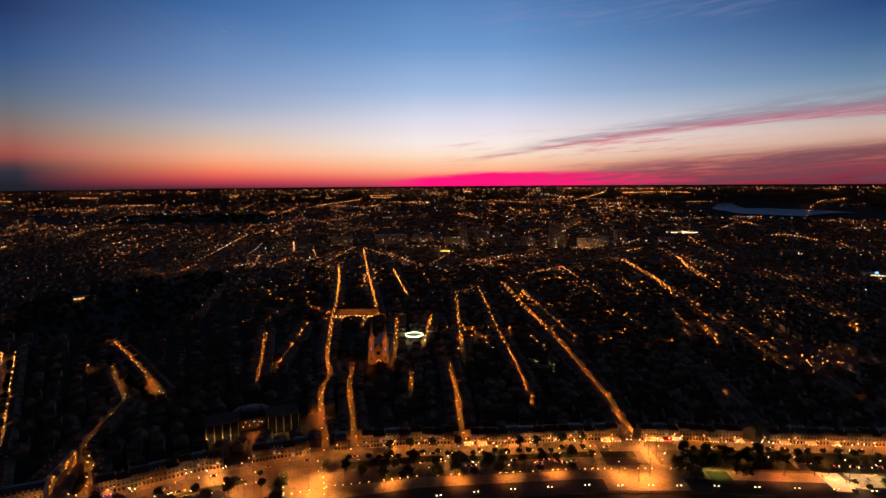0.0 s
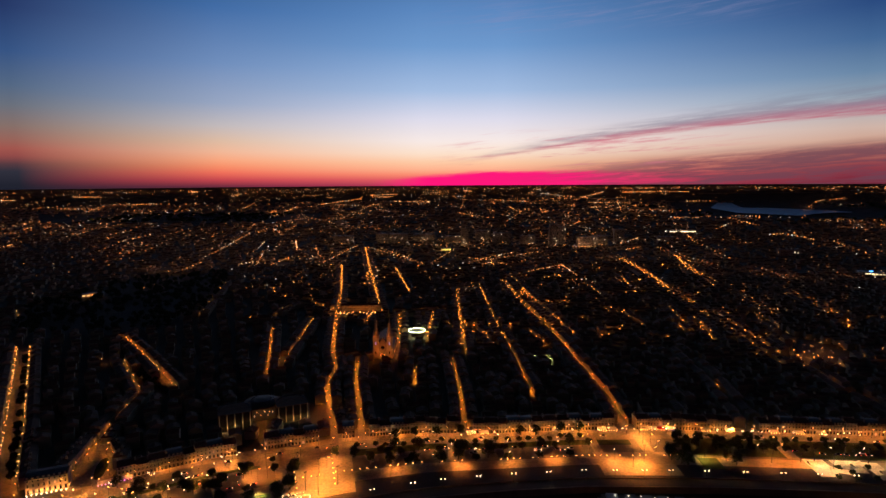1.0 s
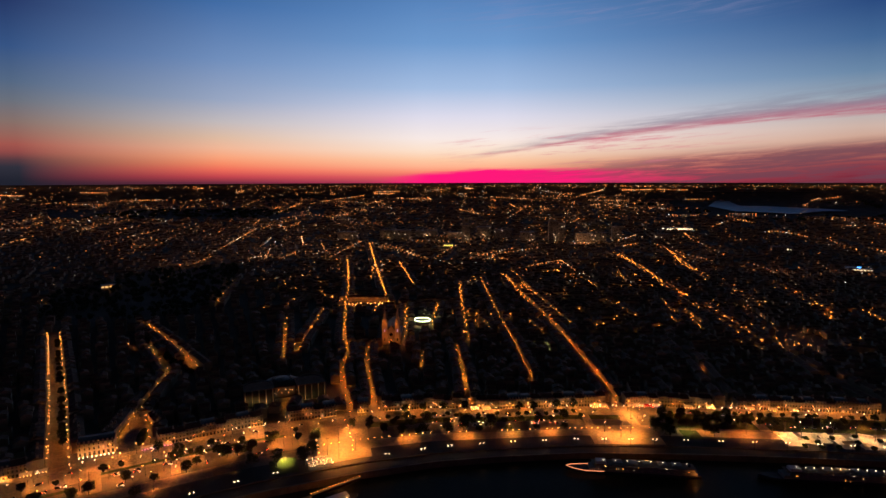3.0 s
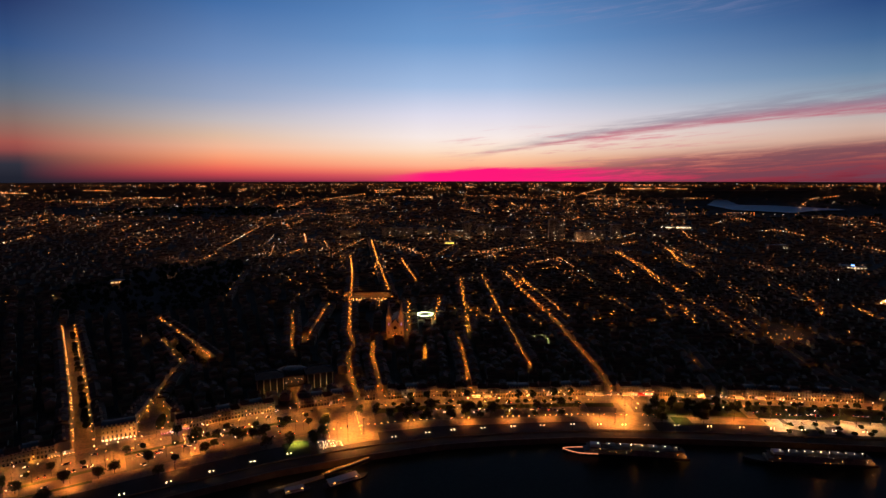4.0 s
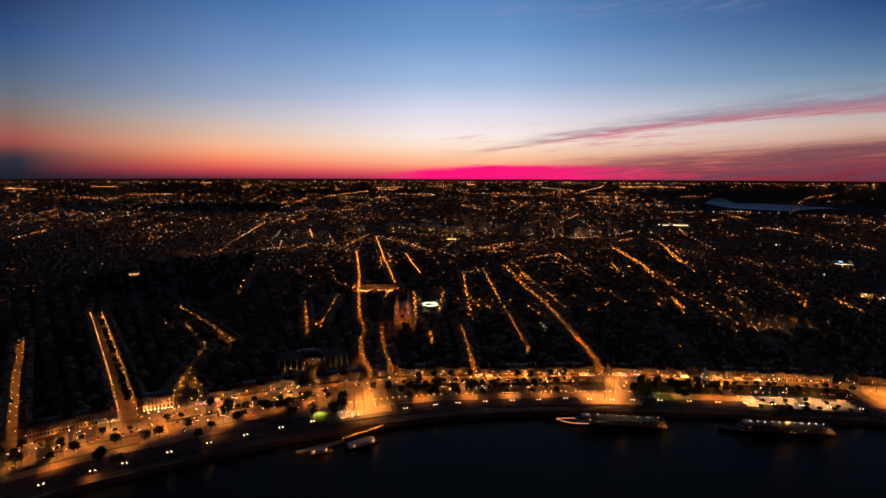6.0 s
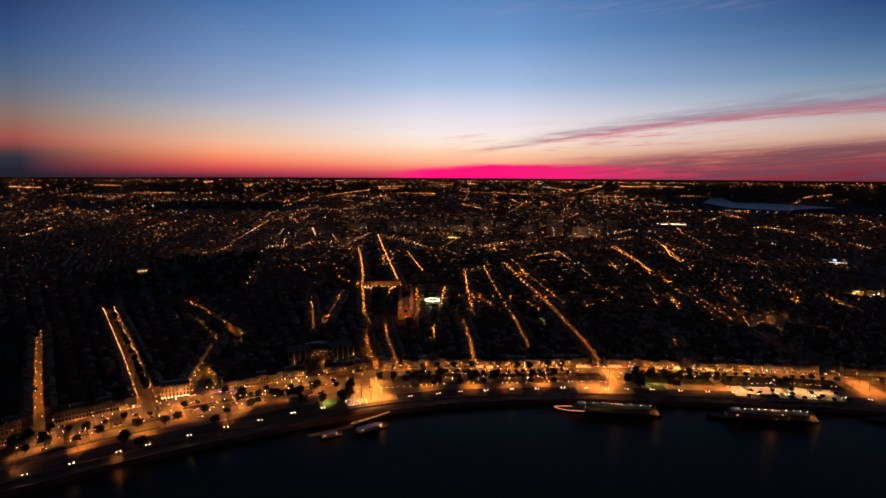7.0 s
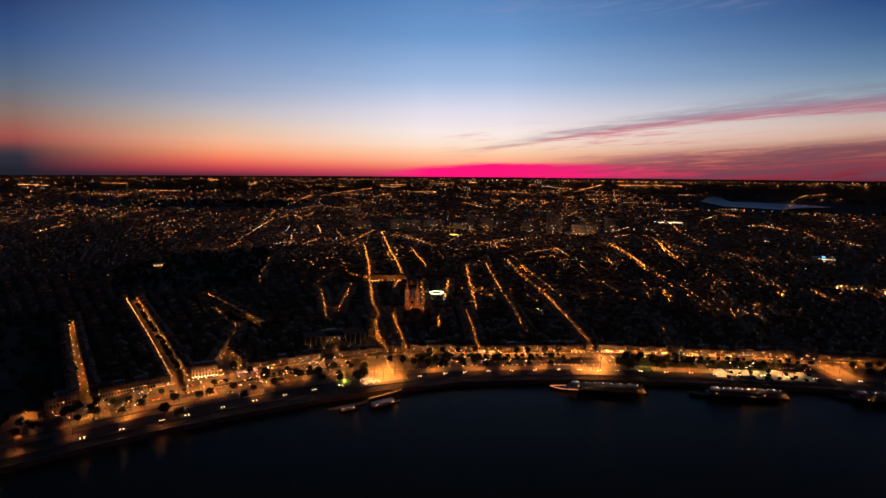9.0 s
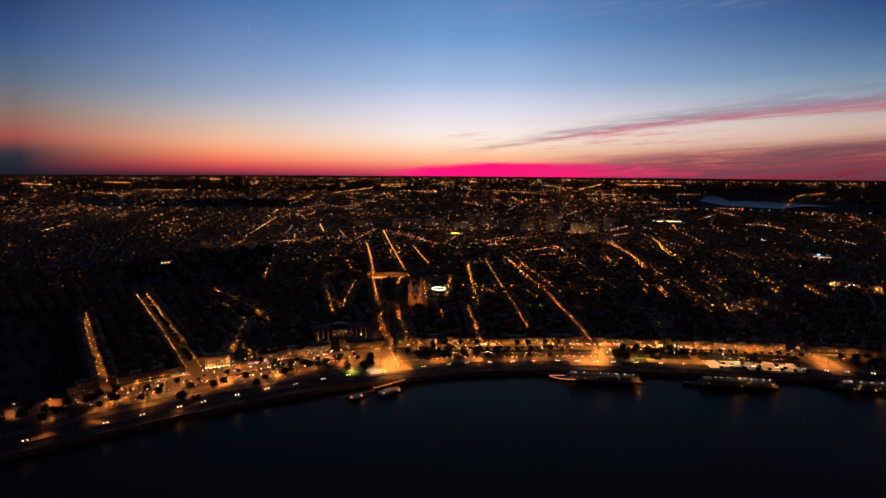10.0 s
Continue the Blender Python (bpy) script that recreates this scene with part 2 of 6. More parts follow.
M_BULB_WHITE = glow_mat("white_bulb", (1.0, 0.76, 0.46), 8.0)
M_RED = glow_mat("red_lamp", (1.0, 0.05, 0.02), 6.0)
M_BLUE = glow_mat("blue_lamp", (0.2, 0.3, 1.0), 1.1)
M_PURPLE = glow_mat("purple_lamp", (0.5, 0.12, 0.9), 3.0)
M_RING = glow_mat("ring_tube", (0.85, 1.0, 0.55), 5.0)
M_LITWIN = glow_mat("lit_window", (1.0, 0.55, 0.2), 1.2)
M_LITWIN_W = glow_mat("lit_window_white", (1.0, 0.8, 0.5), 2.0)
M_STAR = glow_mat("planet", (1.0, 0.95, 0.85), 30.0)
CAR_PAINTS = [mat("car_paint", c, 0.3, 0.3, var=0.05) for c in ((0.5, 0.5, 0.5), (0.03, 0.03, 0.035), (0.12, 0.13, 0.15))]

# window panes: a few rooms are lit
M_PANE = mat("window_pane", (0.02, 0.022, 0.026), 0.12, var=0.2, spec=0.6)
nt = M_PANE.node_tree
pr = nt.nodes["Principled BSDF"]
oi = nt.nodes.new("ShaderNodeObjectInfo")
gt = nt.nodes.new("ShaderNodeMath")
gt.operation = "GREATER_THAN"
gt.inputs[1].default_value = 0.982
nt.links.new(oi.outputs["Random"], gt.inputs[0])
ml = nt.nodes.new("ShaderNodeMath")
ml.operation = "MULTIPLY"
ml.inputs[1].default_value = 1.1
nt.links.new(gt.outputs[0], ml.inputs[0])
nt.links.new(ml.outputs[0], pr.inputs["Emission Strength"])
pr.inputs["Emission Color"].default_value = (1.0, 0.62, 0.28, 1)
M_PANE.cycles.emission_sampling = "NONE"

# distant lamps: colour and brightness differ from one to the next
M_FARLIGHT = bpy.data.materials.new("distant_lamps")
M_FARLIGHT.use_nodes = True
nt = M_FARLIGHT.node_tree
pr = nt.nodes["Principled BSDF"]
ge = nt.nodes.new("ShaderNodeNewGeometry")
rp = nt.nodes.new("ShaderNodeValToRGB")
els = rp.color_ramp.elements
els[0].position, els[0].color = 0.0, (1.0, 0.21, 0.025, 1)
els[1].position, els[1].color = 0.6, (1.0, 0.31, 0.05, 1)
for p_, c_ in ((0.8, (1.0, 0.45, 0.13, 1)), (0.93, (1.0, 0.75, 0.42, 1)), (1.0, (0.85, 0.95, 1.0, 1))):
    e_ = els.new(p_)
    e_.color = c_
nt.links.new(ge.outputs["Random Per Island"], rp.inputs[0])
nt.links.new(rp.outputs[0], pr.inputs["Emission Color"])
pw = nt.nodes.new("ShaderNodeMath")
pw.operation = "MULTIPLY"
pw.inputs[1].default_value = 917.0
fr = nt.nodes.new("ShaderNodeMath")
fr.operation = "FRACT"
nt.links.new(ge.outputs["Random Per Island"], pw.inputs[0])
nt.links.new(pw.outputs[0], fr.inputs[0])
sq = nt.nodes.new("ShaderNodeMath")
sq.operation = "POWER"
sq.inputs[1].default_value = 2.2
nt.links.new(fr.outputs[0], sq.inputs[0])
ma = nt.nodes.new("ShaderNodeMath")
ma.operation = "MULTIPLY_ADD"
ma.inputs[1].default_value, ma.inputs[2].default_value = 2.3, 0.45
nt.links.new(sq.outputs[0], ma.inputs[0])
nt.links.new(ma.outputs[0], pr.inputs["Emission Strength"])
M_FARLIGHT.cycles.emission_sampling = "NONE"

# river: slow ripples
M_WATER = mat("river_water", (0.034, 0.042, 0.032), 0.32, var=0.3, scale=0.01, fine=0.35, bump=0.25, spec=0.04)
# far reaches: pale pinkish base colour stands in for the reflected dusk sky
M_LAKE_SKY_TINT = mat("far_water_sky_tint", (0.24, 0.18, 0.17), 0.3, var=0.1, scale=0.01, fine=0.05, spec=0.6)

# ---------------------------------------------------------------- mesh helpers


def link(name, bm, material, parent=None, label="", at_pose=None):
    me = bpy.data.meshes.new(name)
    bm.to_mesh(me)
    bm.free()
    for m in (material if isinstance(material, (list, tuple)) else [material]):
        me.materials.append(m)
    ob = new(name, me)
    if parent is not None:
        ob.parent = parent
    if at_pose is not None:
        ob.matrix_basis = at_pose
    if label:
        ob["label"] = label
    return ob


def part(name, bm, material, parent, label=""):
    return link(name, bm, material, parent, label)


def raw(name, verts, faces, material, parent=None):
    me = bpy.data.meshes.new(name)
    me.from_pydata([tuple(v) for v in verts], [], faces)
    me.materials.append(material)
    ob = new(name, me)
    if parent is not None:
        ob.parent = parent
    return ob


def box(bm, x0, y0, z0, x1, y1, z1, taper=0.0):
    v = [bm.verts.new((x, y, z)) for z, k in ((z0, 0), (z1, taper)) for x, y in ((x0 + k, y0 + k), (x1 - k, y0 + k), (x1 - k, y1 - k), (x0 + k, y1 - k))]
    for f in ((3, 2, 1, 0), (4, 5, 6, 7), (0, 1, 5, 4), (1, 2, 6, 5), (2, 3, 7, 6), (3, 0, 4, 7)):
        bm.faces.new([v[i] for i in f])


def tube(bm, rings, n=8, cap=True):
    """Rings of (x, y, z, radius), level."""
    rows = [[bm.verts.new((x + r * math.cos(2 * math.pi * i / n), y + r * math.sin(2 * math.pi * i / n), z)) for i in range(n)] for x, y, z, r in rings]
    for a, b in zip(rows, rows[1:]):
        for i in range(n):
            bm.faces.new((a[i], a[(i + 1) % n], b[(i + 1) % n], b[i]))
    if cap:
        bm.faces.new(rows[0][::-1]), bm.faces.new(rows[-1])


def bar(bm, a, b, w):
    """A square bar from a to b."""
    a, b = Vector(a), Vector(b)
    d = (b - a).normalized()
    s = d.cross(Vector((0, 0, 1)))
    s = (s if s.length > 0.01 else Vector((1, 0, 0))).normalized() * w / 2
    u = d.cross(s).normalized() * w / 2
    v = [bm.verts.new(p + k * s + l * u) for p in (a, b) for k, l in ((-1, -1), (1, -1), (1, 1), (-1, 1))]
    for f in ((3, 2, 1, 0), (4, 5, 6, 7), (0, 1, 5, 4), (1, 2, 6, 5), (2, 3, 7, 6), (3, 0, 4, 7)):
        bm.faces.new([v[i] for i in f])


def ball(bm, x, y, z, r, n=8):
    rings = [(x, y, z + r * math.sin(e), r * math.cos(e)) for e in (-1.45, -0.8, 0, 0.8, 1.45)]
    tube(bm, rings, n)


def thing(name, label, category, group="", kind="", m=None):
    ob = tagged(new(name), label, category, group, kind)
    ob.empty_display_size = 1
    if m is not None:
        ob.matrix_basis = m
    return ob


def lamp_light(data, parent, x, y, z, aim=None):
    o = new("light", data)
    o.parent = parent
    o.matrix_basis = pose(x, y, z) if aim is None else pose(x, y, z, *aim)
    return o


# ---------------------------------------------------------------- plan
# stations along the quay: river edge and the foot of the house fronts
EDGE = np.array([(-3600, -2100), (-1300, -390), (-520, 215), (-357, 342), (-287, 394), (-224, 433), (-138, 480), (-59, 511), (3, 530), (67, 540), (133, 546),
                 (229, 544), (323, 538), (413, 530), (480, 519), (640, 490), (1500, 330), (4200, -200)], float)
FRONT = np.array([(-3690, -1990), (-1385, -300), (-602, 300), (-434, 430), (-358, 492), (-288, 537), (-188, 596), (-88, 632), (-4, 645), (65, 643), (133, 650),
                  (232, 652), (330, 644), (425, 637), (496, 628), (660, 598), (1525, 437), (4225, -93)], float)


def quay(x, v):
    """The place at station x (the river edge's x), v = 0 at the water, 1 at the house fronts; and the angle of the quay there, in degrees."""
    e = np.array([np.interp(x, EDGE[:, 0], EDGE[:, 1])])
    p = np.array([x, e[0]])
    f = np.array([np.interp(x, EDGE[:, 0], FRONT[:, 0]), np.interp(x, EDGE[:, 0], FRONT[:, 1])])
    h = 6.0
    a = math.degrees(math.atan2(np.interp(x + h, EDGE[:, 0], EDGE[:, 1]) - np.interp(x - h, EDGE[:, 0], EDGE[:, 1]), 2 * h))
    q = p * (1 - v) + f * v
    return float(q[0]), float(q[1]), a


EYE_H = 247.0


def far(x, y, z=0.0):
    """The land draws together and rises beyond 2.2 km, so that the horizon stands at its true height within reach of the view."""
    d = math.hypot(x, y)
    if d < 2200:
        return x, y, z
    dd = 2200 + 2300 * (1 - math.exp(-(d - 2200) / 2300))
    k = dd / d
    dip = EYE_H / d + d / 1.5e7
    rise = 0.0055 * x * k * min(1.0, (d - 2200) / 2500)      # higher ground to the east
    return x * k, y * k, EYE_H - dd * dip + z * k + rise


# ---------------------------------------------------------------- ground, river, quay
GROUND_Z = -0.06
cols = []
for i in range(len(EDGE)):
    for j in range(4 if i < len(EDGE) - 1 else 1):
        cols.append(i + j / 4)
idx = np.arange(len(EDGE))
verts, faces = [], []
DIST = [0, 4, 30, 70, 118, 200, 320, 480, 700, 950, 1250, 1600, 2000, 2200, 2400, 2650, 2900, 3200, 3600, 4000, 4400, 4800, 5200, 5700, 6200, 6800, 7500, 8200, 9000, 10000, 11500, 14000, 17000, 20000, 24000, 32000, 50000]
for c in cols:
    ex, ey = np.interp(c, idx, EDGE[:, 0]), np.interp(c, idx, EDGE[:, 1])
    u = (c / idx[-1]) * 2 - 1
    ang = math.radians(90 - 66 * u - 6 * math.sin(math.pi * u))
    for d in DIST:
        x, y, z = far(ex + d * math.cos(ang), ey + d * math.sin(ang))
        verts.append((x, y, z + GROUND_Z))
nd = len(DIST)
for i in range(len(cols) - 1):
    for j in range(nd - 1):
        faces.append((i * nd + j, (i + 1) * nd + j, (i + 1) * nd + j + 1, i * nd + j + 1))
tagged(raw("ground", verts, faces, M_GROUND), "dark city ground reaching to the horizon", "ground", kind="structure")
tagged(raw("water", [(-4400, -2600, -5), (4400, -2600, -5), (4400, 700, -5), (-4400, 700, -5)], [(0, 1, 2, 3)], M_WATER), "dark rippled river water at dusk", "river", kind="structure")
bmb = bmesh.new()
box(bmb, -4400, -4400, -9, 4400, -420, 1.5)
tagged(link("ground_far_bank", bmb, M_GROUND), "dark low river bank", "ground", kind="structure")

# quay wall and the strips of the esplanade
QX = [x for x in range(-1290, 1500, 10)]


def strip(name, x0, x1, v0, v1, z, material, label, thick=0.15, step=8.0):
    """A paved slab along the quay between two depths."""
    n = max(2, int((x1 - x0) / step) + 1)
    vs, fs = [], []
    for i in range(n):
        x = x0 + (x1 - x0) * i / (n - 1)
        for v, zz in ((v0, z), (v1, z), (v0, z - thick), (v1, z - thick)):
            px, py, _ = quay(x, v)
            vs.append((px, py, zz))
    for i in range(n - 1):
        a, b = 4 * i, 4 * i + 4
        fs += [(a, b, b + 1, a + 1), (a, a + 2, b + 2, b), (a + 1, b + 1, b + 3, a + 3)]
    fs += [(0, 1, 3, 2), (4 * n - 4, 4 * n - 2, 4 * n - 1, 4 * n - 3)]
    return tagged(raw(name, vs, fs, material), label, name.split("_")[0], kind="structure")


vs, fs = [], []
for i, x in enumerate(QX):
    for v, z in ((-0.012, -9), (-0.004, 0.25), (0.012, 0.25), (0.012, -9)):
        px, py, _ = quay(x, v)
        vs.append((px, py, z))
    if i:
        a, b = 4 * i - 4, 4 * i
        fs += [(a, b, b + 1, a + 1), (a + 1, b + 1, b + 2, a + 2), (a + 2, b + 2, b + 3, a + 3)]
tagged(raw("wall_quay", vs, fs, M_QUAY), "stone quay wall along the river", "quay wall", kind="structure")
# these two strips carry the riverside dimness in their dark colour
strip("pavement_riverside", -1280, 1490, 0.015, 0.20, 0.10, M_PROM_SHADED, "paved riverside promenade, its dimness put in a dark colour")
strip("pavement_lower", -1280, 1490, 0.20, 0.34, 0.13, M_PROM_SHADED, "paved lower promenade, its dimness put in a dark colour")
strip("pavement_promenade", -1280, 1490, 0.34, 0.48, 0.14, M_PAVING, "lamplit limestone promenade")
strip("pavement_parking", -1280, 1490, 0.48, 0.70, 0.08, M_ASPHALT, "asphalt parking strip along the quay")
strip("pavement_west", -1280, -60, 0.70, 0.80, 0.11, M_SETTS, "lamplit paved esplanade")
strip("lawn_median", -338, -248, 0.605, 0.645, 0.12, M_GRASS, "dark grassed median strip")
strip("lawn_median_east", -236, -112, 0.735, 0.775, 0.12, M_GRASS, "dark grassed median strip")
strip("lawn_verge", -440, -250, 0.44, 0.475, 0.20, M_GRASS, "dark grass verge")
strip("lawn_tramway", -48, 190, 0.70, 0.80, 0.12, M_GRASS, "grassed tramway strip")
strip("lawn_gardens", 238, 462, 0.52, 0.84, 0.16, M_GRASS, "dark planted gardens")
strip("road_quay", -1280, 1490, 0.80, 0.94, 0.05, M_SETTS, "lamplit road along the house fronts")
strip("pavement_fronts", -1280, 1490, 0.94, 1.02, 0.20, M_PAVING, "lamplit pavement before the house fronts")
vs, fs = [], []
for i, x in enumerate(range(-420, 470, 10)):
    for v, z in ((0.122, 0.0), (0.122, 1.0), (0.126, 1.0), (0.126, 0.0)):
        px, py, _ = quay(x, v)
        vs.append((px, py, z))
    if i:
        a, b = 4 * i - 4, 4 * i
        fs += [(a, b, b + 1, a + 1), (a + 1, b + 1, b + 2, a + 2), (a + 2, b + 2, b + 3, a + 3)]
tagged(raw("wall_parapet", vs, fs, M_QUAY), "low dark stone parapet along the promenade", "parapet", kind="structure")
strip("pavement_square", -92, -50, 0.21, 0.8, 0.20, M_PAVING, "brightly floodlit paved square")
strip("pavement_square_east", 150, 216, 0.17, 0.56, 0.20, M_PAVING, "brightly floodlit paved square")
strip("pavement_ramp", 196, 206, 0.56, 0.95, 0.22, M_PAVING, "lamplit crossing to the square")
# pale crossings, their colour paints the bright streaks of light over the esplanade
for n_, (cx0, cx1) in enumerate(((-103, -95), (-64, -56), (22, 30), (152, 160), (318, 328), (-238, -230), (-190, -184), (-318, -311), (-296, -289), (-362, -354))):
    strip("pavement_crossing", cx0, cx1, 0.5, 0.95, 0.215 + 0.004 * (n_ % 2), M_PAVING, "pale path across the esplanade, painting a streak of light")
strip("road_crossing", 474, 500, 0.18, 0.95, 0.22, M_PAVING, "broad lamplit crossing road")
strip("lawn_round", -127, -107, 0.17, 0.38, 0.22, M_GRASS, "floodlit yellow-green lawn")
strip("lawn_east", 239, 256, 0.28, 0.47, 0.22, M_GRASS, "floodlit green lawn")

# small square beside the mansion, with a lawn between its two lanes
bmb = bmesh.new()
q_ = [bmb.verts.new(p) for p in ((-303, 551, 0.035), (-260, 550, 0.035), (-272, 598, 0.035), (-300, 622, 0.035), (-312, 618, 0.035))]
bmb.faces.new(q_)
tagged(link("pavement_corner_square", bmb, M_SETTS), "lamplit triangular square between the house fronts", "pavement", kind="structure")
bmb = bmesh.new()
tube(bmb, [(0, 0, 0.0, 1.0), (0, 0, 0.12, 1.0)], 24)
bmesh.ops.transform(bmb, matrix=pose(-281, 577, 0.04, 0, 0, 21) @ Matrix.Diagonal((4.6, 20, 1, 1)), verts=bmb.verts)
tagged(link("lawn_corner_square", bmb, M_GRASS), "dark oval lawn in the small square", "lawn", kind="structure")

# ---------------------------------------------------------------- streets
STREETS = []   # (points, width, lamp spacing, light, start offset)


def street(pts, width=9, gap=25, light=None, lamps=True, houses=True):
    STREETS.append((np.array(pts, float), width, gap, light or L_STREET, lamps, houses))


street([(-90, 634), (-106, 690), (-119, 745), (-124, 775), (-122, 820), (-142, 894), (-163, 1030), (-178, 1125), (-205, 1320), (-240, 1530), (-278, 1741)], 6.5, 22)
street([(-64, 636), (-80, 720), (-92, 778), (-101, 860)], 6.5, 24)
street([(-98, 1136), (-140, 1390), (-190, 1688), (-270, 2188)], 6.5, 26, L_STREET_FAR)
street([(-225, 1190), (-175, 1122), (-87, 1130), (-27, 1148), (35, 1164), (89, 1191), (145, 1210), (246, 1223), (312, 1222)], 9, 28)
street([(36, 642), (34, 751), (25, 880)], 6, 27)
street([(46, 892), (45, 1155), (47, 1367)], 6.5, 26)
street([(117, 731), (115, 804), (113, 904), (107, 1038), (103, 1225), (99, 1433)], 5.5, 34)
street([(197, 656), (200, 740), (197, 844), (189, 1037), (172, 1224), (162, 1468)], 10, 20)
street([(222, 978), (215, 1073), (202, 1224), (192, 1397)], 6, 30)
street([(-20, 774), (-22, 857)], 5, 25)
street([(-209, 803), (-231, 895), (-270, 1042)], 5.5, 30)
street([(-198, 831), (-205, 962), (-213, 1085)], 5, 38)
street([(-318, 513), (-334, 536), (-408, 646), (-490, 764), (-606, 930)], 20, 12, L_AVENUE)
street([(-398, 462), (-506, 613), (-631, 792)], 9, 15, L_AVENUE)
street([(-297, 556), (-302, 585), (-311, 624)], 6, 12, L_CORNER)
street([(-311, 624), (-325, 690), (-334, 743), (-429, 873)], 6, 20, L_LANE)
street([(-266, 556), (-279, 591), (-298, 614)], 6, 14, L_CORNER)
street([(-296, 752), (-385, 862), (-476, 968), (-500, 970)], 6, 16, L_AVENUE)
street([(483, 876), (493, 955), (506, 1062), (510, 1137)], 6.5, 20)
street([(514, 1205), (522, 1360), (554, 1583), (573, 1876)], 6.5, 30, L_STREET_FAR)
street([(666, 1439), (684, 1581), (786, 2037)], 6.5, 30, L_STREET_FAR)
street([(-11, 960), (-1, 1147)], 6, 24)
street([(-48, 874), (-62, 1115)], 6.5, 24)
street([(441, 985), (457, 1089), (428, 1095)], 6, 26)
street([(-349, 1312), (-183, 1158)], 6, 30)
street([(-59, 1337), (-120, 1687)], 6, 26, L_STREET_FAR)
street([(705, 1049), (756, 1193)], 6, 30)
street([(762, 1242), (775, 1356)], 6, 28)
street([(-426, 1119), (-501, 1441)], 6, 60)
street([(492, 821), (476, 731)], 6, 28)
street([(-160, 624), (-163, 690)], 9, 40)
street([(-248, 1411), (-174, 1449)], 6.5, 27, L_LANE)
street([(9, 1504), (76, 1557)], 6.5, 27, L_LANE)
street([(463, 1525), (444, 1382)], 6.5, 27, L_LANE)
street([(476, 1469), (535, 1480)], 6.5, 27, L_LANE)
street([(60, 1343), (87, 1400), (101, 1368)], 6.5, 27, L_LANE)
street([(181, 1572), (197, 1413)], 6.5, 27, L_LANE)
street([(192, 1340), (194, 1254)], 6.5, 27, L_LANE)
street([(830, 1414), (836, 1374)], 6.5, 27, L_LANE)
street([(778, 1099), (801, 1100), (839, 1076)], 6.5, 27, L_LANE)
street([(786, 1079), (766, 1018), (754, 948)], 6.5, 27, L_LANE)
street([(696, 1067), (687, 1025)], 6.5, 27, L_LANE)
street([(262, 1021), (261, 973), (280, 986), (303, 975)], 6.5, 27, L_LANE)
street([(251, 919), (271, 898)], 6.5, 27, L_LANE)
street([(346, 1149), (343, 1095)], 6.5, 27, L_LANE)
street([(343, 1095), (349, 1032)], 6.5, 27, L_LANE)
street([(2, 942), (16, 923), (47, 939)], 6.5, 27, L_LANE)
street([(483, 823), (516, 858), (545, 865), (535, 825)], 6.5, 27, L_LANE)
street([(600, 893), (586, 847), (620, 830)], 6.5, 27, L_LANE)
street([(-665, 1360), (-650, 1420)], 6.5, 27, L_LANE)
# winding streets of the eastern quarter
EAST = ([(561, 1927), (556, 1758), (530, 1486), (506, 1321)], [(505, 1252), (492, 1161), (488, 1107), (486, 1034), (475, 948), (464, 880), (464, 840)], [(743, 2033), (760, 1906), (684, 1644), (658, 1500), (638, 1387)],
        [(760, 1906), (752, 1767), (752, 1614)], [(640, 1290), (626, 1212), (615, 1121), (647, 1101)], [(745, 1308), (739, 1215), (717, 1113), (727, 1088)], [(691, 1063), (680, 1017)],
        [(750, 1079), (784, 1090), (762, 1028), (761, 986)], [(594, 890), (592, 861), (591, 828), (612, 822)], [(443, 1056), (437, 1011), (426, 950)], [(409, 1055), (401, 989)], [(440, 1483), (438, 1372)],
        [(482, 1466), (542, 1486)], [(308, 1416), (351, 1418), (352, 1338)], [(310, 1155), (337, 1167), (337, 1129)], [(521, 992), (525, 953), (509, 881), (486, 820)], [(518, 898), (530, 866), (528, 821)])
for pts in EAST:
    street(pts, 6, 22, L_LANE)
# short side streets across the quarter
srng = random.Random(11)
n_side = 0
while n_side < 64:
    y_ = srng.uniform(850, 1800)
    x_ = srng.uniform(-330 - 0.1 * (y_ - 850), 420 + 0.45 * (y_ - 850))
    if math.hypot(x_ + 65, y_ - 930) < 75 or math.hypot(x_ + 27, y_ - 1000) < 60:
        continue
    a_ = srng.gauss(0.08, 0.16) if srng.random() < 0.72 else srng.gauss(1.6, 0.15)
    l_ = srng.uniform(45, 150)
    street([(x_, y_), (x_ + l_ * math.cos(a_), y_ + l_ * math.sin(a_))], 6.5, 32, L_LANE)
    n_side += 1
street([(318, 645), (345, 800), (352, 900)], 6, 200)
street([(487, 632), (488, 740)], 14, 200)


def along(pts):
    """Walk a line: a function from metres to place and heading, and its length."""
    seg = np.diff(pts, axis=0)
    ln = np.hypot(seg[:, 0], seg[:, 1])
    cum = np.r_[0, np.cumsum(ln)]

    def f(d):
        i = min(max(int(np.searchsorted(cum, d, "right")) - 1, 0), len(seg) - 1)
        p = pts[i] + seg[i] * (d - cum[i]) / ln[i]
        return float(p[0]), float(p[1]), math.atan2(seg[i][1], seg[i][0])
    return f, float(cum[-1])


for pts, width, gap, light, lamps, houses in STREETS:
    f, length = along(pts)
    n = max(2, int(length / 12))
    vs, fs = [], []
    for i in range(n + 1):
        x, y, a = f(length * i / n)
        s, c = math.sin(a), math.cos(a)
        for k in (-1, 1):
            vs.append((x - k * s * width / 2, y + k * c * width / 2, 0.03))
        if i:
            fs.append((2 * i - 2, 2 * i - 1, 2 * i + 1, 2 * i))
    tagged(raw("road_street", vs, [q[::-1] for q in fs], M_SETTS), "lamplit street between stone houses", "street", kind="structure")

# ---------------------------------------------------------------- houses
rng = random.Random(7)
GRID = {}


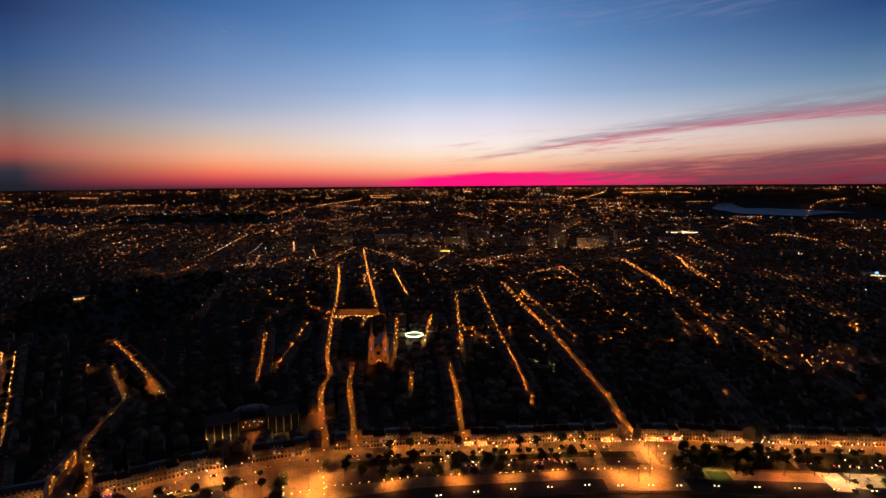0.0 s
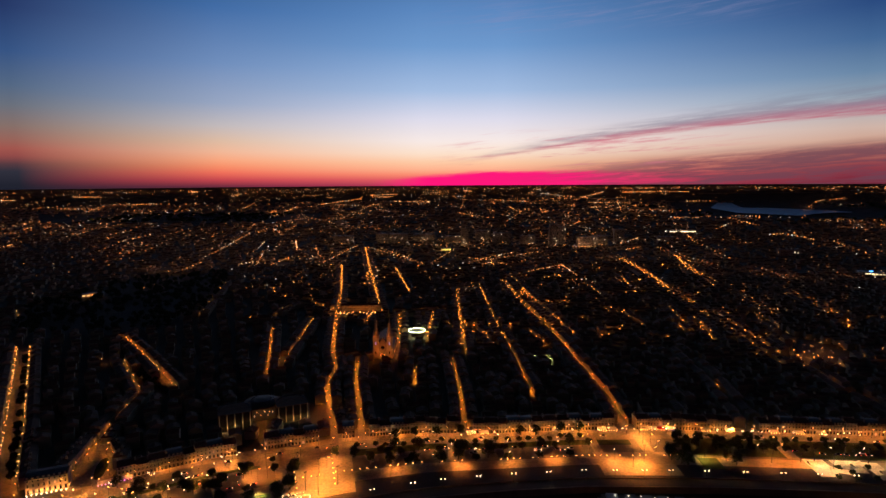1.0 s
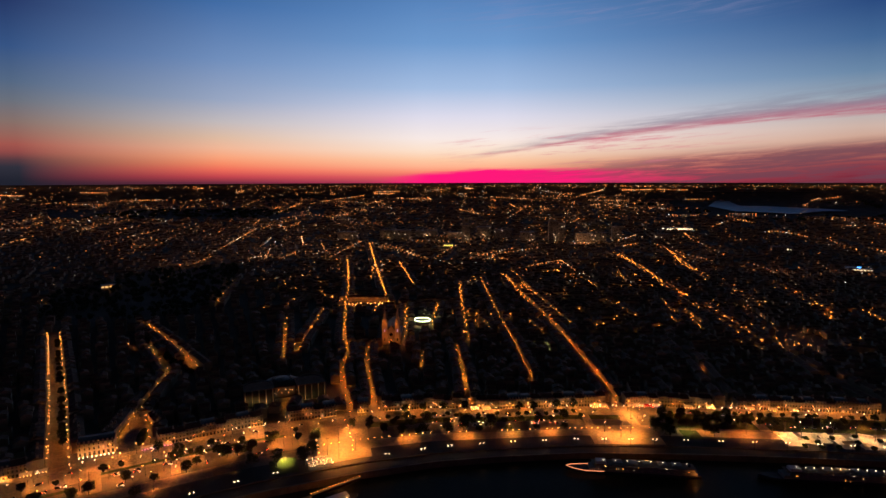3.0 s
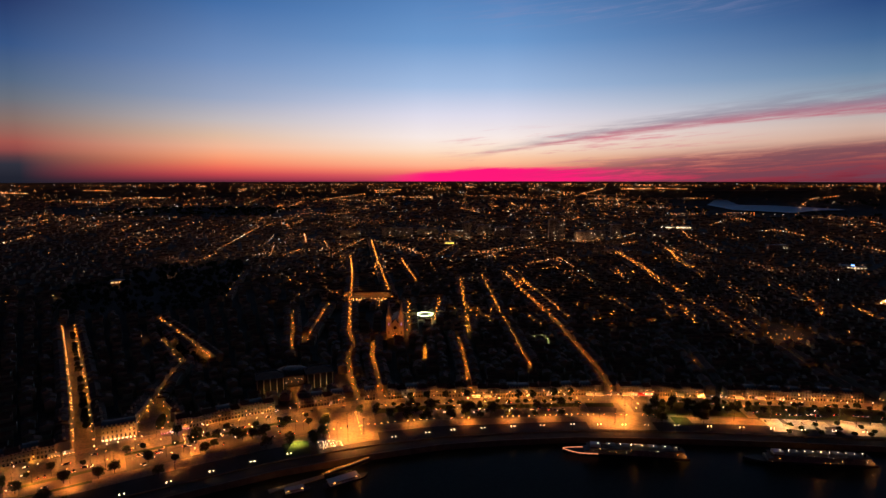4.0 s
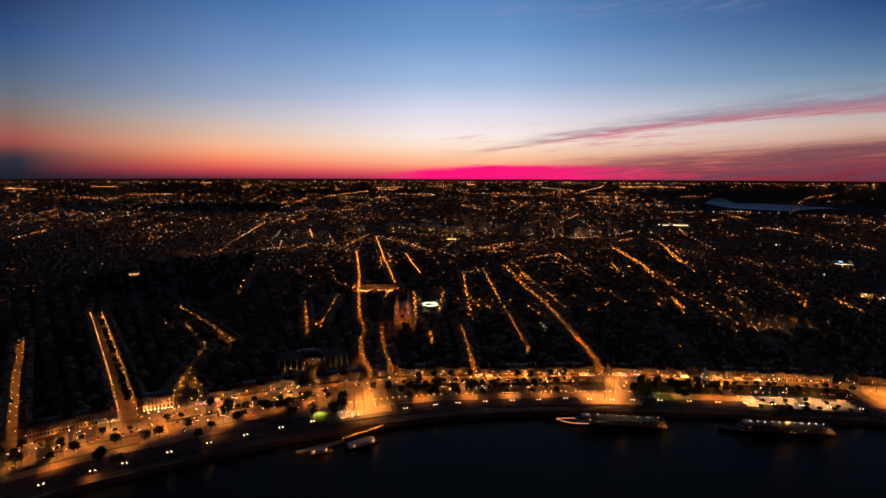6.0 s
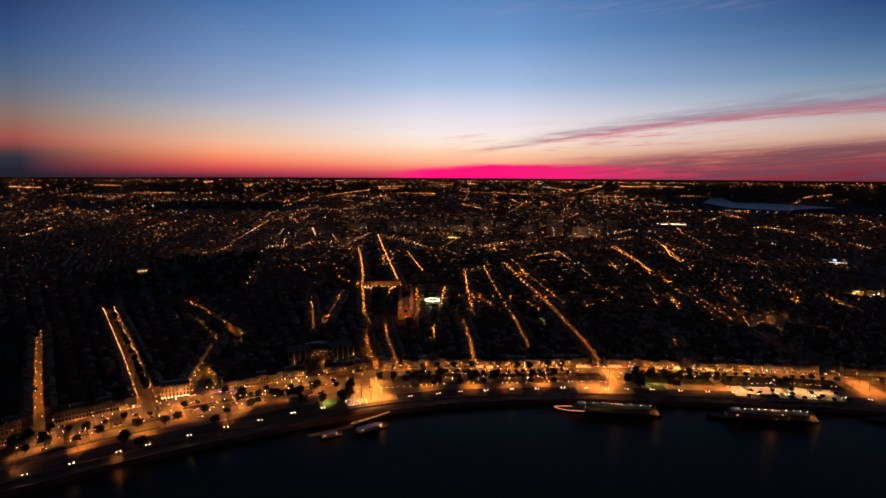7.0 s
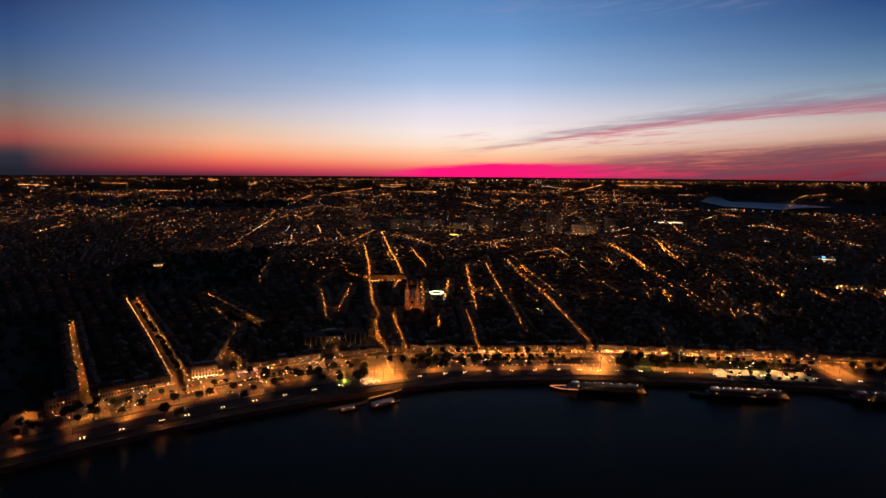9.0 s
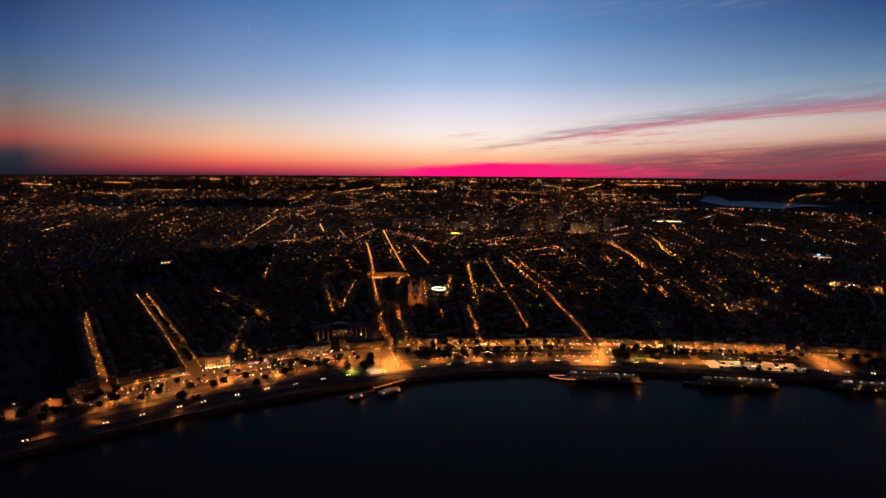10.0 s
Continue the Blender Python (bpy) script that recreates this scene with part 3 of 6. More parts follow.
def taken(x, y, r):
    gx, gy = int(x // 30), int(y // 30)
    for i in (-1, 0, 1):
        for j in (-1, 0, 1):
            for px, py, pr_ in GRID.get((gx + i, gy + j), ()):
                if (px - x) ** 2 + (py - y) ** 2 < (r + pr_) ** 2:
                    return True
    return False


def claim(x, y, r):
    GRID.setdefault((int(x // 30), int(y // 30)), []).append((x, y, r))


SEG_A = np.concatenate([p_[:-1] for p_, *_ in STREETS])
SEG_D = np.concatenate([np.diff(p_, axis=0) for p_, *_ in STREETS])
SEG_W = np.concatenate([np.full(len(p_) - 1, w_) for p_, w_, *_ in STREETS])
SEG_L = (SEG_D ** 2).sum(1)


def near_street(x, y, room):
    q = np.array((x, y)) - SEG_A
    t = np.clip((q * SEG_D).sum(1) / SEG_L, 0, 1)
    q = q - SEG_D * t[:, None]
    return bool((q[:, 0] ** 2 + q[:, 1] ** 2 < (SEG_W / 2 + room) ** 2).any())


def inside(x, y, poly):
    hit = False
    for (x0, y0), (x1, y1) in zip(poly, poly[1:] + poly[:1]):
        if (y0 > y) != (y1 > y) and x < (x1 - x0) * (y - y0) / (y1 - y0) + x0:
            hit = not hit
    return hit


PARK = [(-690, 1010), (-560, 1000), (-440, 1040), (-440, 1180), (-500, 1440), (-560, 1640), (-760, 1520), (-800, 1200)]
GARDEN = [(-300, 745), (-334, 755), (-425, 885), (-482, 962)]
CARPARK = [(480, 850), (560, 850), (610, 920), (575, 1000), (600, 1150), (560, 1140), (545, 960)]
CIRCLES = [(-70, 905, 34), (-70, 945, 26), (-27, 1000, 27), (-192, 672, 34), (-150, 690, 40), (-120, 690, 32), (-140, 1143, 22), (-112, 1143, 20), (-168, 1143, 20), (-305, 548, 18), (-276, 562, 17), (-284, 583, 14), (-295, 600, 12), (-262, 545, 6)]


def west_park(x, y):
    """The dark wooded ground west of the second avenue."""
    return x < -412 - 0.706 * (y - 462) and y < 800


def open_ground(x, y):
    return west_park(x, y) or inside(x, y, PARK) or inside(x, y, GARDEN) or inside(x, y, CARPARK) or any((x - a) ** 2 + (y - b) ** 2 < r * r for a, b, r in CIRCLES + [(912, 1040, 17), (872, 1095, 30)])


def facade(width, heights, bays, y=0.0, open_w=1.25, ground_w=1.7):
    """A front with real openings: vertices, faces and the openings (x, z, w, h, storey)."""
    pitch = width / bays
    vs, fs, holes = [], [], []

    def quad(*p):
        n = len(vs)
        vs.extend(p)
        fs.append((n, n + 1, n + 2, n + 3))
    z = 0.0
    for k, h in enumerate(heights):
        w = ground_w if k == 0 else open_w
        s, t = (0.25, h - 0.9) if k == 0 else (0.8 if k < len(heights) - 1 or len(heights) < 4 else 0.6, h - 0.7)
        for b in range(bays):
            x0, x1 = -width / 2 + b * pitch, -width / 2 + (b + 1) * pitch
            a, c = (x0 + x1 - w) / 2, (x0 + x1 + w) / 2
            zs, zt = z + s, z + t
            quad((x0, y, z), (a, y, z), (a, y, z + h), (x0, y, z + h))
            quad((c, y, z), (x1, y, z), (x1, y, z + h), (c, y, z + h))
            quad((a, y, z), (c, y, z), (c, y, zs), (a, y, zs))
            quad((a, y, zt), (c, y, zt), (c, y, z + h), (a, y, z + h))
            d = y + 0.3
            quad((a, y, zs), (a, d, zs), (a, d, zt), (a, y, zt))
            quad((c, d, zs), (c, y, zs), (c, y, zt), (c, d, zt))
            quad((a, y, zs), (c, y, zs), (c, d, zs), (a, d, zs))
            quad((a, d, zt), (c, d, zt), (c, y, zt), (a, y, zt))
            holes.append(((a + c) / 2, zs, w, zt - zs, k))
        z += h
    return vs, fs, holes, z


WINDOW_MESH = {}


def window_mesh(w, h, door=False):
    key = (round(w, 2), round(h, 2), door)
    if key not in WINDOW_MESH:
        bm = bmesh.new()
        f = 0.09
        xl = [-w / 2, -w / 2 + f, -f / 3, f / 3, w / 2 - f, w / 2]
        zl = [0, f, h * 0.68, h * 0.68 + 0.06, h - f, h]
        for i in range(5):
            for j in range(5):
                x0, x1, z0, z1 = xl[i], xl[i + 1], zl[j], zl[j + 1]
                glass = i in (1, 3) and j in (1, 3)
                y = 0.05 if glass else 0.0
                q = [bm.verts.new(p) for p in ((x0, y, z0), (x1, y, z0), (x1, y, z1), (x0, y, z1))]
                bm.faces.new(q).material_index = 0 if glass else 1
                if glass:
                    o = [bm.verts.new((p.co.x, 0.0, p.co.z)) for p in q]
                    for k in range(4):
                        bm.faces.new((o[k], o[(k + 1) % 4], q[(k + 1) % 4], q[k])).material_index = 1
        bmesh.ops.remove_doubles(bm, verts=bm.verts, dist=0.0005)
        me = bpy.data.meshes.new("door" if door else "window")
        bm.to_mesh(me)
        bm.free()
        me.materials.append(M_DOOR if door else M_PANE)
        me.materials.append(M_DOOR if door else M_FRAME)
        WINDOW_MESH[key] = me
    return WINDOW_MESH[key]


def make_house(name, label, category, width, heights, bays, depth, roof="gable", group="", seed=0, doors=True):
    """A terraced stone house; its front looks to -y, its foot is at z = 0."""
    r = random.Random(seed)
    ob = thing(name, label, category, group)
    vs, fs, holes, top = facade(width, heights, bays)
    n = len(vs)
    vs += [(-width / 2, 0, 0), (width / 2, 0, 0), (width / 2, depth, 0), (-width / 2, depth, 0), (-width / 2, 0, top), (width / 2, 0, top), (width / 2, depth, top), (-width / 2, depth, top)]
    fs += [(n + 1, n + 2, n + 6, n + 5), (n + 2, n + 3, n + 7, n + 6), (n + 3, n, n + 4, n + 7), (n + 4, n + 5, n + 6, n + 7)]
    raw("wall", vs, fs, M_STONE, ob)
    bm = bmesh.new()
    box(bm, -width / 2, -0.35, top - 0.45, width / 2, -0.003, top - 0.12)
    box(bm, -width / 2, -0.18, heights[0] - 0.2, width / 2, -0.003, heights[0] + 0.05)
    for k in range(2, len(heights)):
        box(bm, -width / 2, -0.1, sum(heights[:k]) - 0.1, width / 2, -0.003, sum(heights[:k]) + 0.06)
    part("cornice", bm, M_STONE_TRIM, ob)
    bm = bmesh.new()
    if roof == "mansard":
        rise, inset = 2.0, 1.1
        box_pts = [(-width / 2, -0.2, top), (width / 2, -0.2, top), (width / 2, depth, top), (-width / 2, depth, top),
                   (-width / 2, inset, top + rise), (width / 2, inset, top + rise), (width / 2, depth - inset, top + rise), (-width / 2, depth - inset, top + rise),
                   (-width / 2, depth / 2, top + rise + 0.7), (width / 2, depth / 2, top + rise + 0.7)]
        v = [bm.verts.new(p) for p in box_pts]
        for q in ((0, 1, 5, 4), (2, 3, 7, 6), (4, 5, 9, 8), (6, 7, 8, 9), (1, 2, 6, 9, 5), (3, 0, 4, 8, 7), (3, 2, 1, 0)):
            bm.faces.new([v[i] for i in q])
        ridge = top + rise + 0.7
        rf = part("roof", bm, M_SLATE, ob, "dark slate mansard roof")
        for b in range(bays):
            x = -width / 2 + (b + 0.5) * width / bays
            bm = bmesh.new()
            box(bm, x - 0.7, 0.05, top + 0.2, x + 0.7, 1.4, top + 1.6)
            box(bm, x - 0.8, -0.02, top + 1.6, x + 0.8, 1.5, top + 1.75, 0.08)
            part("dormer", bm, M_STONE_TRIM, rf)
    else:
        rise = depth * 0.16 + r.uniform(0, 0.5)
        e = 0.35
        pts_ = [(-width / 2, -e, top - 0.1), (width / 2, -e, top - 0.1), (width / 2, depth + e, top - 0.1), (-width / 2, depth + e, top - 0.1), (-width / 2, depth / 2, top + rise), (width / 2, depth / 2, top + rise)]
        v = [bm.verts.new(p) for p in pts_]
        for q in ((0, 1, 5, 4), (2, 3, 4, 5), (1, 2, 5), (3, 0, 4), (3, 2, 1, 0)):
            bm.faces.new([v[i] for i in q])
        ridge = top + rise
        rf = part("roof", bm, M_TILE, ob, "weathered clay tile roof")
    for k in range(r.choice((1, 2, 2))):
        bm = bmesh.new()
        x = (-1 if k else 1) * (width / 2 - 0.5)
        yy = depth * r.uniform(0.3, 0.65)
        box(bm, x - 0.4, yy - 0.9, top + 0.4, x + 0.4, yy + 0.9, ridge + 1.1)
        box(bm, x - 0.5, yy - 1.0, ridge + 1.1, x + 0.5, yy + 1.0, ridge + 1.3)
        for j in (-0.5, 0.0, 0.5):
            tube(bm, [(x, yy + j, ridge + 1.3, 0.14), (x, yy + j, ridge + 1.75, 0.11)], 6)
        part("chimney", bm, M_STONE, rf, "stone chimney stack with clay pots")
    for i, (x, z, w, h, k) in enumerate(holes):
        is_door = doors and k == 0 and i % 3 == 1
        o = new("door" if is_door else "window", window_mesh(w, h, is_door))
        o.parent = ob
        o.matrix_basis = pose(x, 0.2, z)
    return ob


quay_types = []
for k, (w, hs, bays, roof) in enumerate(((11, (4.0, 3.6, 3.0), 4, "gable"), (13, (4.2, 3.6, 2.8), 4, "mansard"), (9.5, (3.8, 3.4, 2.6), 3, "gable"),
                                         (14, (4.2, 3.8, 3.2), 5, "gable"), (12, (4.0, 3.4, 2.6), 4, "mansard"), (10, (4.0, 3.6, 2.6, 2.2), 3, "gable"))):
    lab = "tall limestone quayside house with arched ground floor and %s" % ("slate mansard roof" if roof == "mansard" else "tiled roof")
    quay_types.append((w, sum(hs), make_house("quayside_house", lab, "house", w, hs, bays, 14, roof, "houses along the quay", k)))
town_types = []
for k, (w, hs, bays) in enumerate(((9, (3.8, 3.4, 3.0), 2), (11, (3.8, 3.6), 3), (8, (3.6, 3.2), 2), (10, (4.0, 3.4, 2.8), 2), (12, (3.8, 3.4, 2.6), 3))):
    town_types.append((w, sum(hs), make_house("town_house", "low limestone town house under a tiled roof", "house", w, hs, bays, 11, "gable", "houses along the streets", 20 + k)))

USED_TYPES = set()


def put(kind, m):
    """The first of a kind is moved to its place, later ones are copies."""
    if kind not in USED_TYPES:
        USED_TYPES.add(kind)
        kind.matrix_basis = m
        return kind
    return copy_thing(kind, m)


# along the quay, with gaps where streets come out
FL = FRONT[(FRONT[:, 0] > -440) & (FRONT[:, 0] < 665)]
ff, fl_len = along(FL)
GAPS = [(-398, 462, 12), (-320, 516, 17), (-276, 548, 22), (-160, 614, 8), (-90, 632, 7), (-64, 636, 6.5), (36, 643, 6), (197, 652, 9), (318, 645, 6), (487, 629, 12)]
FRONT_SPOTS = []
d = 12.0
prev = -1
while d < fl_len - 30:
    k = rng.randrange(len(quay_types))
    k = (k + 1) % len(quay_types) if k == prev else k
    w, hgt, kind = quay_types[k]
    x, y, a = ff(d + w / 2)
    if any(math.hypot(x - gx, y - gy) < gr + w / 2 for gx, gy, gr in GAPS):
        d += 2.0
        continue
    if math.hypot(x + 304, y - 538) < 24:      # the floodlit mansion stands here
        d += 2.0
        continue
    prev = k
    put(kind, pose(x, y, 0.2, 0, 0, math.degrees(a)))
    nx, ny = -math.sin(a), math.cos(a)
    claim(x + nx * 7, y + ny * 7, 6.5)
    FRONT_SPOTS.append((x, y, a, w))
    d += w

# along the streets
HOUSES = []
for pts, width, gap, light, lamps, houses in STREETS:
    if not houses:
        continue
    f, length = along(pts)
    for side in (-1, 1):
        d = 8.0
        while d < length - 4:
            k = rng.randrange(len(town_types))
            w = town_types[k][0]
            x, y, a = f(d + w / 2)
            nx, ny = side * -math.sin(a), side * math.cos(a)
            off = width / 2 + 0.3
            cx, cy = x + nx * (off + 5.5), y + ny * (off + 5.5)
            fx, fy = x + nx * off, y + ny * off
            if not open_ground(cx, cy) and not taken(cx, cy, w * 0.44) and not near_street(cx, cy, 3.4):
                claim(cx, cy, w * 0.46)
                HOUSES.append((fx, fy, a + (0 if side > 0 else math.pi), k, cx, cy))
            d += w
HOUSES.sort(key=lambda h: h[5] + 0.25 * abs(h[4]))
FILL = []
N_NEAR = 96
for fx, fy, a, k, cx, cy in HOUSES[:N_NEAR]:
    put(town_types[k][2], pose(fx, fy, 0.05, 0, 0, math.degrees(a)))
for fx, fy, a, k, cx, cy in HOUSES[N_NEAR:]:
    FILL.append((cx, cy, a, town_types[k][0], 11.0, town_types[k][1] + rng.uniform(-0.5, 0.5)))

# the blocks behind
for i in range(-560, 700, 12):
    bx, by, ang = quay(i, 1.0)
    ex, ey, _ = quay(i, 0.0)
    ux, uy = (bx - ex), (by - ey)
    ln = math.hypot(ux, uy)
    ux, uy = (ux / ln, uy / ln) if i < 240 else (0.02 + 0.35 * max(0, (i - 240) / 460), 1.0)
    for j in range(0, 62):
        dd = 22 + j * 14.5
        x, y = bx + ux * dd + rng.uniform(-4, 4), by + uy * dd + rng.uniform(-4, 4)
        if open_ground(x, y) or taken(x, y, 4.6) or near_street(x, y, 6.0):
            continue
        claim(x, y, 5.6)
        FILL.append((x, y, math.atan2(uy, ux) - math.pi / 2 + rng.gauss(0, 0.06) + (math.pi / 2 if rng.random() < 0.35 else 0), rng.uniform(9, 13), rng.uniform(9, 13), rng.uniform(6.5, 11.5)))
for _ in range(9000):
    az, dd = rng.uniform(-0.85, 0.85), 1250 + 1900 * rng.random()
    x, y = dd * math.sin(az), dd * math.cos(az)
    if y < 700 or open_ground(x, y) or taken(x, y, 7) or near_street(x, y, 8):
        continue
    claim(x, y, 6)
    FILL.append((x, y, rng.uniform(-0.5, 0.5) + rng.choice((0, 1.57)), rng.uniform(9, 22), rng.uniform(9, 14), rng.uniform(4, 8.5)))

for _ in range(5200):
    az, dd = rng.uniform(-0.8, 0.8), 3000 + 4200 * rng.random() ** 1.4
    x, y = dd * math.sin(az), dd * math.cos(az)
    if taken(x, y, 16) or (az > 0.38 and 3600 < y < 6200) or (az < -0.2 and 3500 < y < 4600 and az > -0.6):
        continue
    claim(x, y, 14)
    FILL.append((x, y, rng.uniform(-0.5, 0.5) + rng.choice((0, 1.57)), rng.uniform(18, 46), rng.uniform(12, 18), rng.uniform(6, 15)))

vs, fs, mi = [], [], []
for x, y, a, w, dp, h in FILL:
    c, s = math.cos(a), math.sin(a)
    n = len(vs)
    rise = dp * 0.2
    for lx, ly, lz in ((-w / 2, -dp / 2, -0.1), (w / 2, -dp / 2, -0.1), (w / 2, dp / 2, -0.1), (-w / 2, dp / 2, -0.1), (-w / 2, -dp / 2, h), (w / 2, -dp / 2, h), (w / 2, dp / 2, h), (-w / 2, dp / 2, h), (-w / 2, 0, h + rise), (w / 2, 0, h + rise)):
        vs.append(far(x + c * lx - s * ly, y + s * lx + c * ly, lz))
    fs += [(n, n + 1, n + 5, n + 4), (n + 2, n + 3, n + 7, n + 6), (n + 1, n + 2, n + 6, n + 9, n + 5), (n + 3, n, n + 4, n + 8, n + 7), (n + 4, n + 5, n + 9, n + 8), (n + 6, n + 7, n + 8, n + 9)]
    mi += [0, 0, 0, 0, 1, 1]
fill = raw("town_houses", vs, fs, M_STONE)
fill.data.materials.append(M_TILE)
fill.data.polygons.foreach_set("material_index", mi)
tagged(fill, "dense dark mass of tiled town houses at dusk", "houses", kind="stuff")

# ---------------------------------------------------------------- street lamps


def make_street_lamp(name, label, light, height=6.5, reach=1.2, bulb=None, size=0.5, group="street lamps"):
    ob = thing(name, label, "street lamp", group)
    bm = bmesh.new()
    tube(bm, [(0, 0, 0, 0.16), (0, 0, 0.9, 0.14), (0, 0, 1.0, 0.09), (0, 0, height, 0.06)], 6)
    bar(bm, (0, 0, height), (reach, 0, height + 0.35), 0.09)
    part("post", bm, M_IRON, ob)
    bm = bmesh.new()
    tube(bm, [(reach, 0, height + 0.15, size * 0.9), (reach, 0, height + 0.4, size * 0.7), (reach, 0, height + 0.6, 0.1)], 8)
    hd = part("lamp_head", bm, M_IRON, ob)
    bm = bmesh.new()
    ball(bm, reach, 0, height + 0.02, size, 6)
    part("bulb", bm, bulb or M_BULB, hd, "glowing sodium lamp")
    lamp_light(light, ob, reach, 0, height - size - 0.5)
    return ob


lamp_near = make_street_lamp("street_lamp", "lit sodium street lamp on a dark iron post", L_STREET, 5.6, 1.0, size=0.55)
lamp_avenue = make_street_lamp("avenue_lamp", "lit sodium lamp on a tall iron post along an avenue", L_AVENUE, 7.0, 1.4, M_BULB_WARM, 0.5, group="avenue lamps")
lamp_corner = make_street_lamp("corner_lamp", "lit sodium lamp on an iron post beside the small square", L_CORNER, 5.4, 0.8, M_BULB_WARM, 0.45, group="lamps of the small square")
lamp_lane = make_street_lamp("lane_lamp", "lit sodium lamp on a low iron post in a lane", L_LANE, 5.0, 0.8, M_BULB_WARM, 0.42, group="lane lamps")
SPOTS = []
for pts, width, gap, light, lamps, houses in STREETS:
    f, length = along(pts)
    n = 0
    d = gap * 0.6
    while d < length:
        x, y, a = f(d)
        side = 1 if n % 2 else -1
        off = width / 2 - rng.uniform(0.3, 0.9)
        if light is L_AVENUE and rng.random() < 0.22:
            n += 1
            d += gap * 0.5
            continue
        lx, ly = x - side * math.sin(a) * off, y + side * math.cos(a) * off
        SPOTS.append((ly + 0.2 * abs(lx), lx, ly, math.degrees(a) + (-90 if side > 0 else 90), light))
        d += gap * rng.uniform(0.6, 1.4)
        n += 1
SPOTS.sort()
for _, lx, ly, turn, light in SPOTS[:180]:
    put({L_AVENUE: lamp_avenue, L_LANE: lamp_lane, L_CORNER: lamp_corner}.get(light, lamp_near), pose(*far(lx, ly, 0.03), 0, 0, turn))
# lamps of the streets farther off
bm = bmesh.new()
for _, lx, ly, turn, light in SPOTS[180:]:
    x, y, z = far(lx, ly)
    ca, sa = math.cos(math.radians(turn)), math.sin(math.radians(turn))
    bar(bm, (x, y, z - 0.1), (x, y, z + 7.0), 0.14)
    bar(bm, (x, y, z + 7.0), (x + 1.3 * ca, y + 1.3 * sa, z + 7.4), 0.1)
    n0 = len(bm.faces)
    ball(bm, x + 1.3 * ca, y + 1.3 * sa, z + 7.2, 0.3 + 0.0004 * math.hypot(x, y), 5)
    bm.faces.ensure_lookup_table()
    for fc in bm.faces[n0:]:
        fc.material_index = 1
    o = new("light", light)
    o.matrix_basis = pose(x + 1.3 * ca, y + 1.3 * sa, z + 6.0)
tagged(link("distant_street_lamps", bm, [M_IRON, M_BULB]), "rows of lit sodium lamps in the distant streets", "street lamps", kind="stuff")

# wall lamps on the house fronts
wall_lamp = thing("wall_lamp", "lit shaded lamp on a house front", "wall lamp", "lamps on the quay fronts")
bm = bmesh.new()
box(bm, -0.08, -1.5, 7.3, 0.08, 0.0, 7.42)
box(bm, -0.2, -0.06, 7.0, 0.2, -0.004, 7.6)
part("bracket", bm, M_IRON, wall_lamp)
bm = bmesh.new()
tube(bm, [(0, -1.6, 7.1, 0.55), (0, -1.6, 7.35, 0.45), (0, -1.6, 7.5, 0.1)], 8)
part("shade", bm, M_IRON, wall_lamp, "dark enamel shade")
bm = bmesh.new()
ball(bm, 0, -1.6, 6.95, 0.34, 6)
part("bulb", bm, M_BULB_WARM, wall_lamp, "glowing bulb")
lamp_light(L_WALL, wall_lamp, 0, -1.6, 6.5)
DOMES = [-320, -300, -281, -265, -190, -173, -153, -132, -123, -76, -52, -31, -16, -2, 13, 50, 66, 84, 100, 118, 136, 152, 175, 214, 233, 253, 276, 295, 325, 341, 357, 374, 392, 407, 425, 445, 510, 530]
for sx in DOMES:
    x, y, a = quay(sx, 1.0)
    near = min(FRONT_SPOTS, key=lambda h: math.hypot(h[0] - x, h[1] - y))
    nx, ny, na, nw = near
    if math.hypot(nx - x, ny - y) > nw / 2 + 2:
        continue
    t_ = (x - nx) * math.cos(na) + (y - ny) * math.sin(na)
    t_ = max(-nw / 2 + 0.5, min(nw / 2 - 0.5, t_))
    put(wall_lamp, pose(nx + t_ * math.cos(na) + 0.02 * math.sin(na), ny + t_ * math.sin(na) - 0.02 * math.cos(na), -1.9, 0, 0, math.degrees(na)))

# twin lamps on the river edge
twin = thing("twin_lamp", "two-headed lit lamp post on the riverside promenade", "street lamp", "twin lamps along the river")
bm = bmesh.new()
tube(bm, [(0, 0, 0, 0.2), (0, 0, 1.0, 0.17), (0, 0, 1.1, 0.1), (0, 0, 8.0, 0.07)], 6)
bar(bm, (-1.5, 0, 8.0), (1.5, 0, 8.0), 0.1)
part("post", bm, M_IRON, twin)
for sx in (-1.6, 1.6):
    bm = bmesh.new()
    ball(bm, sx, 0, 8.0, 0.45, 8)
    part("lamp_globe", bm, M_BULB_WHITE, twin, "glowing white globe")
lamp_light(L_TWIN, twin, 0, 0, 6.9)
TWINS = [-386, -337, -312, -285, -266, -238, -211, -184, -156, -129, -41, -10, 14, 43, 72, 101, 131, 157, 181, 203, 232, 263, 293, 322, 350, 378, 406, 437, 463, 486, 515, 545, 580, -420, -460]
for sx in TWINS:
    x, y, a = quay(sx, 0.095)
    put(twin, pose(sx, np.interp(sx, EDGE[:, 0], EDGE[:, 1]) + np.interp(sx, (-310, -265, -211, -150), (3.5, 5, 9, 12)), 0.1, 0, 0, a))

